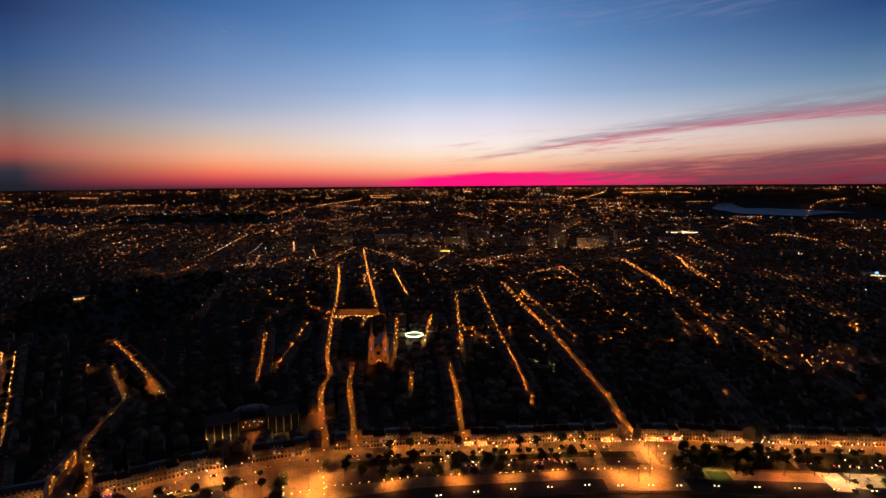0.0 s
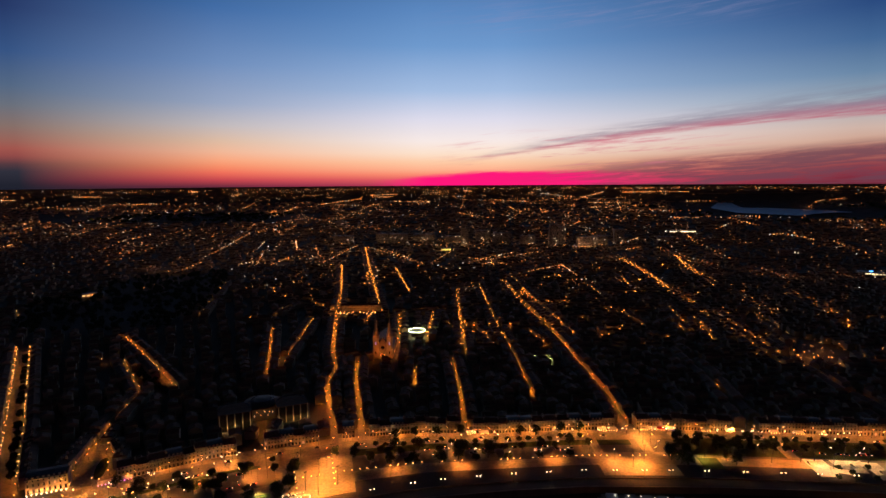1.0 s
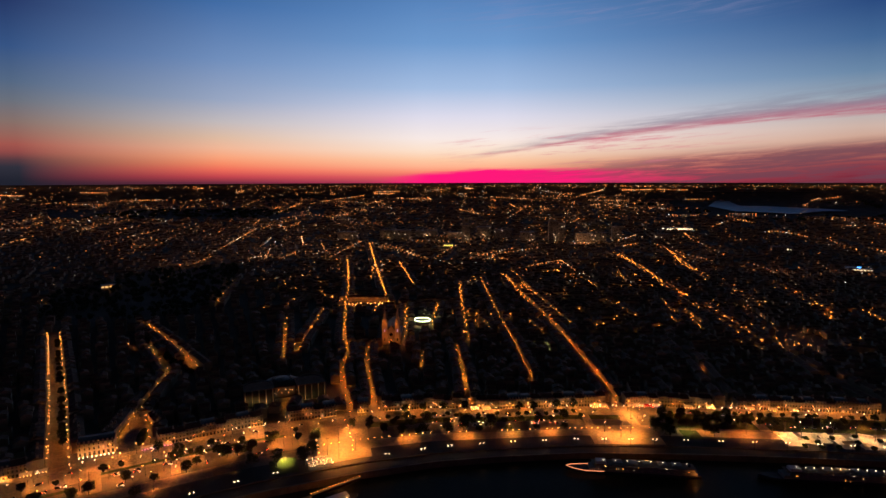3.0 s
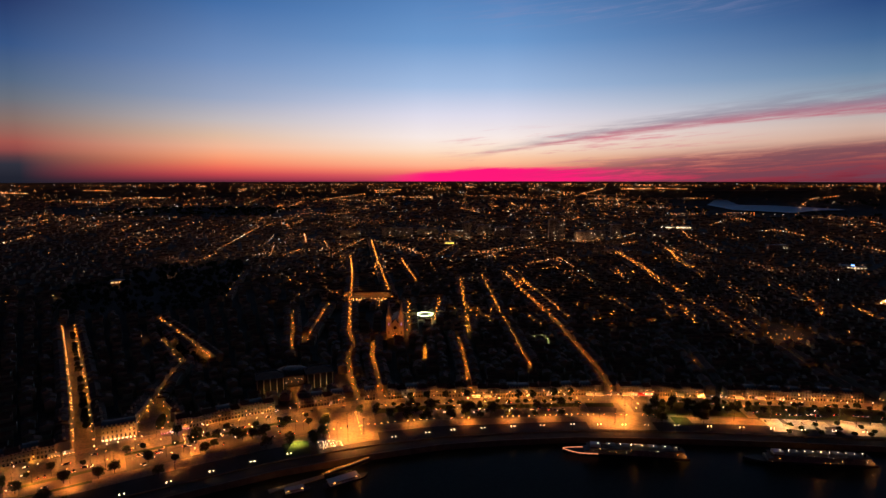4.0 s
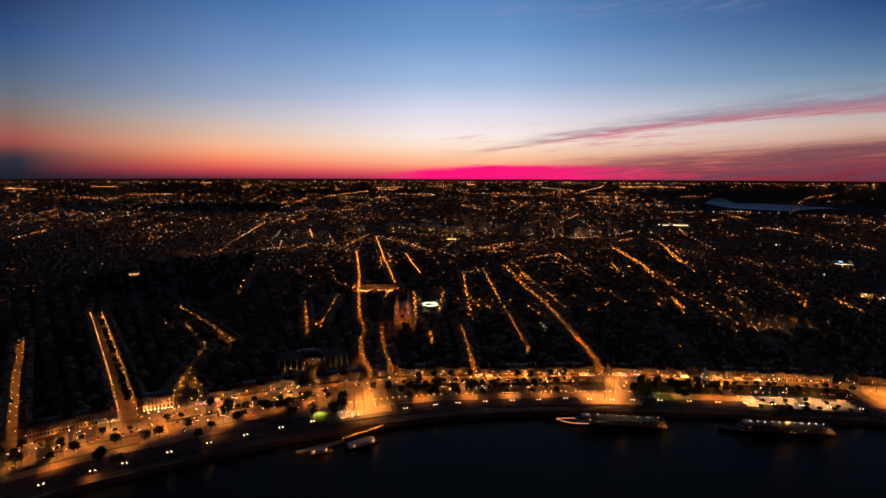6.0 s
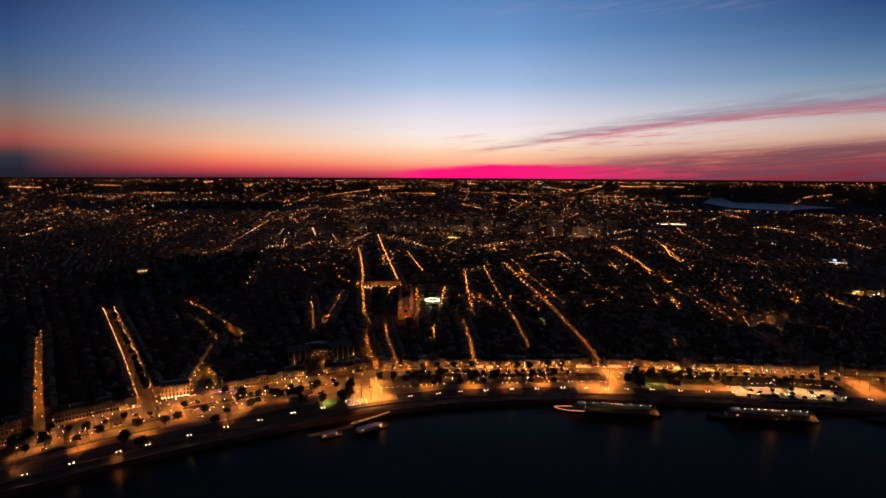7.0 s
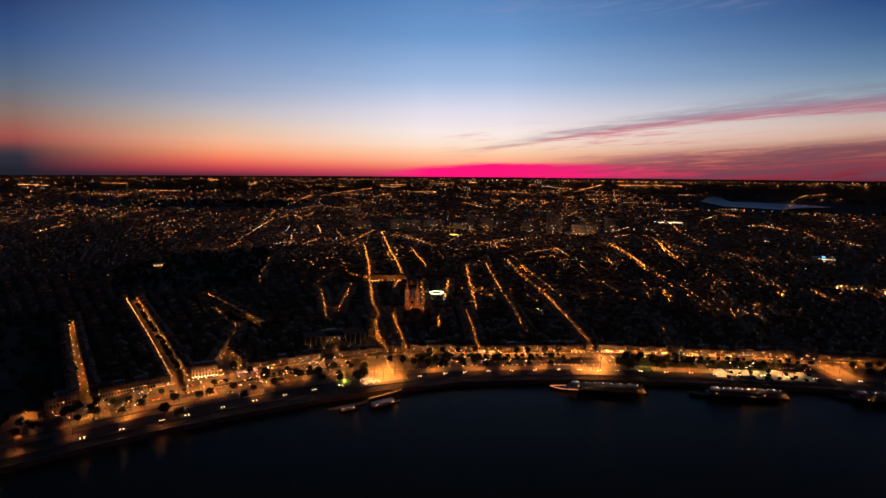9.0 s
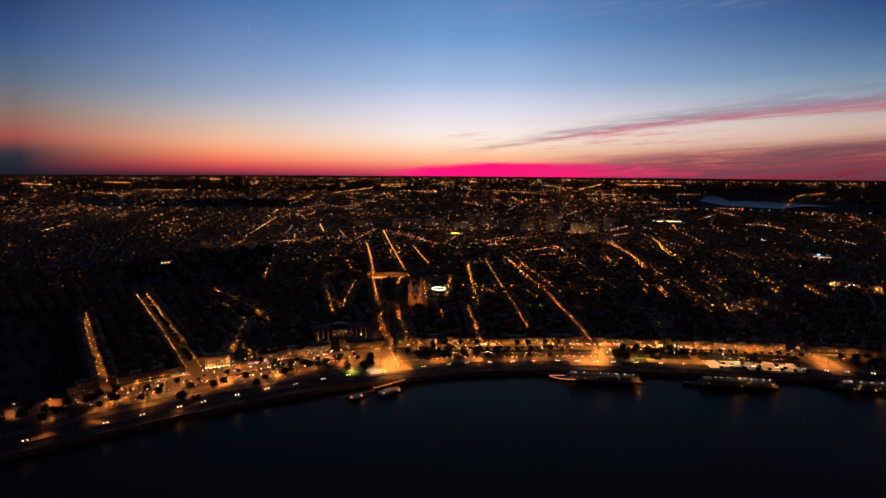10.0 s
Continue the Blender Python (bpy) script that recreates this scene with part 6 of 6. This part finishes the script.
def awning(sx, material, label, glow=None):
    x, y, a = quay(sx, 0.972)
    ob = thing("awning", label, "awning", "terraces before the house fronts", m=pose(x, y, 0.2, 0, 0, a))
    bm = bmesh.new()
    v = [bm.verts.new(p) for p in ((-4.5, -2.4, 2.5), (4.5, -2.4, 2.5), (4.5, 2.4, 3.5), (-4.5, 2.4, 3.5), (-4.5, -2.4, 2.42), (4.5, -2.4, 2.42), (4.5, 2.4, 3.42), (-4.5, 2.4, 3.42))]
    for f_ in ((0, 1, 2, 3), (7, 6, 5, 4), (0, 4, 5, 1), (1, 5, 6, 2), (2, 6, 7, 3), (3, 7, 4, 0)):
        bm.faces.new([v[i] for i in f_])
    part("canvas", bm, material, ob)
    for px in (-4.4, 4.4):
        bm = bmesh.new()
        bar(bm, (px, -2.3, 0), (px, -2.3, 2.45), 0.08)
        bar(bm, (px, 2.3, 0), (px, 2.3, 3.42), 0.08)
        part("leg", bm, M_STEEL, ob)
    for k in range(4):
        bm = bmesh.new()
        ball(bm, -3.6 + k * 2.4, -2.6, 2.2, 0.32, 6)
        bar(bm, (-3.6 + k * 2.4, -2.6, 2.2), (-3.6 + k * 2.4, -2.38, 2.46), 0.05)
        part("lamp", bm, glow or M_BULB_WARM, ob, "small glowing lamp")


for sx in (-203, -197, -191):
    awning(sx, M_CANVAS, "pale terrace awning hung with purple lamps", M_PURPLE)
for sx in (-270, -262, 45, 57, 170, 180, 210, 219, 268, 290, 330, 352, 372):
    awning(sx, M_CANVAS, "pale terrace awning hung with warm lamps")
awning(228, M_CANVAS_RED, "red terrace awning hung with lamps", M_RED)
awning(237, M_CANVAS, "pale terrace awning hung with bluish lamps", M_BLUE)

# ---------------------------------------------------------------- lights of the city out to the horizon
LV, LF = [], []


def dot(x, y, z=9.0, size=1.0):
    px, py, pz = far(x, y, z)
    d_ = math.hypot(px, py)
    r_ = size * (0.3 + d_ * 0.00092)
    n_ = len(LV)
    LV.extend([(px - r_, py, pz), (px, py - r_, pz), (px + r_, py, pz), (px, py + r_, pz), (px, py, pz + r_ * 0.8), (px, py, pz - r_ * 0.8)])
    LF.extend([(n_, n_ + 1, n_ + 4), (n_ + 1, n_ + 2, n_ + 4), (n_ + 2, n_ + 3, n_ + 4), (n_ + 3, n_, n_ + 4), (n_ + 1, n_, n_ + 5), (n_ + 2, n_ + 1, n_ + 5), (n_ + 3, n_ + 2, n_ + 5), (n_, n_ + 3, n_ + 5)])


def quarter_fill(x, y):
    o_ = new("light", L_QUARTER_FILL)
    o_.matrix_basis = pose(*far(x, y, 22.0))


def row(pts, gap, size=1.0, z=10.0, jitter=2.0):
    f_, ln_ = along(np.array(pts, float))
    d_, n_ = 0.0, 0
    while d_ < ln_:
        x, y, a_ = f_(d_)
        dot(x + rng.uniform(-jitter, jitter), y + rng.uniform(-jitter, jitter), z, size * rng.uniform(0.75, 1.2))
        if n_ % 8 == 3 and math.hypot(x, y) > 1700:
            quarter_fill(x, y)
        d_ += gap * rng.uniform(0.8, 1.2)
        n_ += 1


row([(-1750, 2628), (-1917, 2958), (-2049, 3290), (-2266, 3827)], 146)
row([(-1263, 2341), (-1304, 2695)], 62)
row([(-1134, 1951), (-1227, 2251)], 91)
row([(-984, 1834), (-1050, 2061)], 69)
row([(-1003, 2045), (-1125, 2504)], 91)
row([(-1212, 2611), (-1274, 2939)], 91)
row([(-1587, 2143), (-1623, 2269)], 25)
row([(-1527, 1961), (-1559, 2066)], 27)
row([(-6987, 8980), (-6076, 8454)], 65)
row([(-6609, 10591), (-5927, 10262)], 57)
row([(-3564, 6414), (-3215, 6683)], 25)
row([(-2471, 4782), (-2193, 4531)], 56)
row([(-3624, 5572), (-3125, 5380)], 42)
row([(-682, 1618), (-696, 1766)], 28)
row([(-843, 2701), (-868, 2975), (-860, 3461)], 71)
row([(-1723, 4999), (-1922, 5870), (-2121, 6705)], 206)
row([(-961, 2966), (-1074, 3438)], 116)
row([(-1141, 3959), (-1379, 5674)], 155)
row([(-964, 3400), (-863, 3860)], 43)
row([(-1251, 5559), (-1226, 6690), (-1103, 8132)], 105)
row([(-1221, 10288), (-787, 10921)], 58)
row([(-1054, 9109), (-727, 9200)], 33)
row([(-939, 5119), (-548, 4248)], 74)
row([(-1074, 6023), (-773, 5778)], 42)
row([(-705, 3638), (-561, 3896)], 36)
row([(-569, 1720), (-528, 1788)], 13)
row([(-628, 1900), (-625, 2050), (-685, 2334)], 55)
row([(-430, 2100), (-377, 1898)], 57)
row([(-475, 1712), (-460, 1878), (-370, 1899)], 20)
row([(-198, 2095), (-119, 1913), (-42, 1747)], 38)
row([(-133, 2238), (35, 2188)], 20)
row([(109, 1782), (165, 1869), (247, 1982)], 23)
row([(722, 2296), (834, 2466)], 35)
row([(648, 2057), (738, 2154)], 20)
row([(134, 4414), (252, 3863), (365, 3756)], 45)
row([(631, 5364), (603, 4476), (692, 4254)], 103)
row([(402, 3490), (626, 4479)], 172)
row([(587, 3560), (727, 3201), (824, 3434)], 41)
row([(1570, 6193), (1976, 6116)], 25)
row([(1330, 5137), (1558, 4967)], 25)
row([(1896, 6253), (1416, 4584)], 434)
row([(1704, 7299), (3269, 11775)], 378)
row([(3546, 11354), (4432, 12183)], 83)
row([(4543, 12222), (4812, 11287)], 63)
row([(484, 2138), (581, 2164)], 14)
row([(399, 2739), (530, 3024)], 62)
row([(1078, 2562), (991, 2293), (949, 2076), (894, 1824)], 54)
row([(1355, 2882), (1544, 3154), (1723, 3339), (1661, 3050)], 49)
row([(1900, 3811), (2069, 3773)], 21)
row([(1452, 2590), (1525, 2623), (1525, 2492), (1505, 2372)], 22)
row([(879, 1660), (876, 1563), (840, 1449)], 27)
row([(1539, 2308), (1447, 2088), (1427, 1987)], 43)
row([(1494, 2023), (1445, 1840)], 29)
row([(2300, 3070), (2297, 2997)], 21)
row([(1965, 2550), (2185, 2791)], 92)
row([(3860, 6023), (4413, 6723)], 201)
row([(4359, 6551), (4955, 7182)], 170)
row([(-533, 3254), (-404, 3016)], 54)
row([(-863, 3860), (-631, 3434)], 73)
row([(-369, 3918), (-187, 4218)], 43)
row([(-590, 7023), (-160, 6529)], 54)
row([(-286, 11645), (198, 13144)], 146)
row([(690, 7296), (1021, 6411)], 71)
row([(1877, 10808), (1897, 8307)], 223)
row([(2703, 6401), (2981, 6453)], 39)
row([(1687, 4706), (1717, 4308)], 49)
row([(1483, 3765), (1629, 3670)], 21)
row([(-717, 1804), (-868, 2722)], 38)
row([(-336, 1711), (-298, 2224)], 32)
row([(-249, 2137), (-34, 1706)], 32)
row([(51, 2052), (-19, 1737), (43, 1591)], 34)
row([(124, 1703), (169, 1766), (202, 1702)], 14)
row([(99, 1848), (148, 1812), (341, 2002)], 22)
row([(240, 1588), (352, 1699), (352, 1503)], 12)
row([(313, 1451), (363, 1465), (364, 1395)], 12)
row([(786, 2037), (776, 1860), (795, 1672)], 26)
row([(602, 1149), (676, 1135)], 18)
row([(696, 1126), (753, 1122)], 14)
row([(670, 1358), (644, 1244), (633, 1185)], 26)
row([(-412, 1373), (-316, 1439)], 16)
row([(-515, 1714), (-584, 1992)], 24)
row([(-489, 2063), (-574, 2384)], 14)
row([(1058, 2752), (1188, 2748)], 18, 1.3)
# lamps of the car park
for _ in range(90):
    x, y = rng.uniform(485, 610), rng.uniform(850, 1150)
    if inside(x, y, CARPARK):
        dot(x, y, 7, rng.uniform(0.4, 0.7))


def dark(x, y):
    if inside(x, y, PARK):
        return True
    d_ = math.hypot(x, y)
    az_, dep_ = math.degrees(math.atan2(x, y)), math.degrees(math.atan2(EYE_H, d_))
    if az_ > 22 + 3 * math.sin(dep_ * 2.3) and 1.1 < dep_ < 3.2:
        return rng.random() < 0.9
    if az_ < -12 and dep_ > 5.0 and rng.random() < min(0.65, (-12 - az_) * 0.03):
        return True
    if az_ < -20 and dep_ < 2.4 and rng.random() < 0.35:
        return True
    if az_ > 9 and rng.random() < min(0.3, (az_ - 9) * 0.02):
        return True
    if -26 < az_ < -17 and 3.0 < dep_ < 3.8:
        return rng.random() < 0.9
    return False


made = 0
while made < 380:
    dep, az = radians(0.75 + 11.0 * rng.random() ** 1.75 if made < 270 else rng.uniform(1.5, 5.0)), radians(rng.uniform(-46, 46))
    if dep < radians(1.7) and rng.random() < 0.45:
        continue
    dd = EYE_H / math.tan(dep)
    x, y = dd * math.sin(az), dd * math.cos(az)
    if y < 780 or dark(x, y):
        continue
    made += 1
    an = (az * -0.6 + rng.gauss(0, 0.11)) + (math.pi / 2 if rng.random() < 0.5 else 0.15)
    ln_ = rng.uniform(60, 420) * (0.5 + dd / 4000)
    gp = rng.uniform(20, 32) * (0.8 + dd / 6000)
    sz = rng.uniform(0.45, 0.85)
    if made % 2 and dd > 1700:
        quarter_fill(x, y)
    for i in range(int(ln_ / gp)):
        if rng.random() < 0.25:
            continue
        px, py = x + math.cos(an) * i * gp, y + math.sin(an) * i * gp
        if py > 760 and not (dark(px, py)):
            jt = 3 + dd * 0.006
            dot(px + rng.uniform(-jt, jt), py + rng.uniform(-jt, jt), rng.uniform(9, 16), sz * rng.uniform(0.7, 1.25))
for _ in range(3000):
    dep, az = radians(0.62 + 9.5 * rng.random() ** 2.3), radians(rng.uniform(-47, 47))
    dd = EYE_H / math.tan(dep)
    x, y = dd * math.sin(az), dd * math.cos(az)
    if y > 700 and not dark(x, y) and not inside(x, y, GARDEN):
        dot(x, y, rng.uniform(8, 15), rng.choice((0.35, 0.45, 0.55, 0.75)))
lights = raw("city_lights", LV, LF, M_FARLIGHT)
tagged(lights, "thousands of amber and white city lamps out to the horizon", "city lights", kind="stuff")

# car park lamps and a few single lamps among the blocks
for x, y in ((500, 862), (530, 880), (560, 905), (578, 935), (560, 985), (572, 1040), (585, 1100), (545, 860), (600, 925), (-776, 1144), (-451, 861), (621, 917), (227, 844), (650, 905)):
    put(lamp_avenue, pose(x, y, 0.0, 0, 0, rng.uniform(0, 360)))
court = make_street_lamp("courtyard_lamp", "white lamp lighting a courtyard", light_data("court_light", 1500, (0.8, 1.0, 0.45), 0.3), 6.0, 0.8, M_BULB_WHITE, 0.5, "lamps of a courtyard")
put(court, pose(138, 863, 0.0))
put(court, pose(158, 858, 0.0))


def lit_hall(name, label, category, x, y, w, dp, h, turn, wall, band, band_label, light):
    """A long low building with a glowing band under its eaves."""
    px, py, pz = far(x, y)
    ob = thing(name, label, category, m=pose(px, py, pz - 0.1, 0, 0, turn))
    bm = bmesh.new()
    box(bm, -w / 2, 0, 0, w / 2, dp, h)
    part("wall", bm, wall, ob)
    bm = bmesh.new()
    box(bm, -w / 2 - 0.5, -0.5, h + 0.004, w / 2 + 0.5, dp + 0.5, h + 0.8, 0.3)
    part("roof", bm, M_ZINC, ob)
    n = int(w / 7)
    for i in range(n):
        bm = bmesh.new()
        x0 = -w / 2 + (i + 0.15) * w / n
        box(bm, x0, -0.2, h * 0.45, x0 + w / n * 0.7, -0.004, h * 0.8)
        part("lit_window", bm, band, ob, band_label)
    lamp_light(light, ob, 0, -5, h + 2)
    return ob


lit_hall("park_pavilion", "small lit stone pavilion beside the dark park", "pavilion", -729, 1299, 40, 14, 9, 28, M_STONE, M_LITWIN, "glowing window", light_data("pavilion_light", 1500, SODIUM, 0.4))
lit_hall("sports_hall", "low hall with a bright yellow lit front", "hall", 28, 2095, 34, 18, 9, 0, M_CONCRETE, glow_mat("yellow_front", (1.0, 0.75, 0.1), 2.2), "glowing yellow front", light_data("hall_light", 4000, (1.0, 0.7, 0.1), 0.5))
store = lit_hall("store", "large store with white-lit front and a blue sign", "store", 1125, 1560, 60, 40, 8, -30, M_CONCRETE, glow_mat("store_front", (1.0, 0.8, 0.5), 0.9), "bright shop window", light_data("store_light", 4000, WHITE, 0.6))
bm = bmesh.new()
box(bm, -4, 14, 8.81, 4, 15, 12)
part("sign", bm, glow_mat("blue_sign", (0.05, 0.3, 1.0), 4.0), store, "glowing blue sign")
lit_hall("depot", "long depot with a bright white-lit front", "depot", 1136, 2750, 120, 40, 12, 0, M_CONCRETE, M_LITWIN_W, "bright lit bay", light_data("depot_light", 20000, WHITE, 0.8))

# floodlit domed tower and a white-lit yard beyond the eastern quarter
dome = thing("domed_tower", "floodlit yellow stone tower under a small dome", "tower", m=pose(912, 1040, -0.1, 0, 0, -30))
bm = bmesh.new()
box(bm, -7, -7, 0, 7, 7, 9)
box(bm, -5, -5, 9, 5, 5, 17, 0.3)
box(bm, -7.5, -7.5, 8.6, 7.5, 7.5, 9.2)
part("shaft", bm, M_STONE, dome, "stepped stone shaft")
bm = bmesh.new()
tube(bm, [(0, 0, 17, 4.6), (0, 0, 19, 4.4), (0, 0, 21.5, 3.2), (0, 0, 23, 1.0), (0, 0, 26, 0.2)], 12)
part("dome", bm, M_ZINC, dome, "small zinc dome with a lantern")
for dx, dy in ((-4, -7), (4, -7), (-7, 2)):
    for z in (2.5, 11.0):
        bm = bmesh.new()
        box(bm, dx - 0.8 if dy < 0 else -7.1 if z < 9 else -5.0, (-7.1 if z < 9 else -5.0) if dy < 0 else dy - 0.8, z, dx + 0.8 if dy < 0 else -7.004 if z < 9 else -4.7, (-7.004 if z < 9 else -4.7) if dy < 0 else dy + 0.8, z + 3.5)
        part("tall_window", bm, M_LITWIN, dome, "glowing tall window")
for x, y, z in ((0, -12, 4), (-12, 0, 4), (-3, -9, 13)):
    lamp_light(light_data("dome_flood", 2600, WARM, 0.4), dome, x, y, z)
yard = make_street_lamp("yard_lamp", "tall lit white lamp in a service yard", light_data("yard_light", 5000, WHITE, 0.4), 9, 1.5, M_BULB_WHITE, 0.8, "lamps of a service yard")
for x, y in ((868, 1078), (850, 1102), (884, 1090), (900, 1098), (872, 1120)):
    put(yard, pose(x, y, 0, 0, 0, 60))

# the river's far bend and pools beyond it
def pool(x0, x1, y_mid, half, label, bend=0.0):
    vs_, fs_ = [], []
    for i in range(25):
        t = i / 24
        x = x0 + (x1 - x0) * t
        hw = half * min(1, 6 * t, 3 * (1 - t)) * (1 + 0.25 * math.sin(9 * t)) + 2
        ym = y_mid + bend * (t - 0.2) ** 2 + 30 * math.sin(7 * t)
        for k in (-1, 1):
            px, py, pz = far(x, ym + k * hw)
            vs_.append((px, py, pz + 7.0))
        if i:
            fs_.append((2 * i - 2, 2 * i, 2 * i + 1, 2 * i - 1))
    tagged(raw("water_far", vs_, fs_, M_LAKE_SKY_TINT), label, "water", kind="structure")


BANK_N = ((2450, 5240), (2780, 5870), (2930, 5900), (2490, 4860), (2700, 4800), (2800, 4570), (2890, 4360), (2920, 4160))
BANK_S = ((2230, 4830), (2170, 4490), (2100, 4130), (2230, 3960), (2330, 3800), (2570, 3990), (2700, 4070), (2870, 4090))
vs_, fs_ = [], []
for i in range(43):
    t = i / 6
    for bank_ in (BANK_S, BANK_N):
        px, py, pz = far(*(float(np.interp(t, range(8), [b[k] for b in bank_])) for k in (0, 1)))
        vs_.append((px, py, pz + 7.0))
    if i:
        fs_.append((2 * i - 2, 2 * i, 2 * i + 1, 2 * i - 1))
tagged(raw("water_river_bend", vs_, fs_, M_LAKE_SKY_TINT), "pale bend of the river, dusk reflection put in its colour", "water", kind="structure")
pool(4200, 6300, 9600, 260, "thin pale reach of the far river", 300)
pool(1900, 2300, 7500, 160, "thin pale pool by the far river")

# the evening star
bm = bmesh.new()
sd = Vector((-0.3518, 1.0, 0.2463)).normalized() * 4300
ball(bm, sd.x, sd.y, sd.z + 247, 0.83, 8)
tagged(link("backdrop_star", bm, M_STAR), "small bright evening star in the sky", "star", kind="structure")
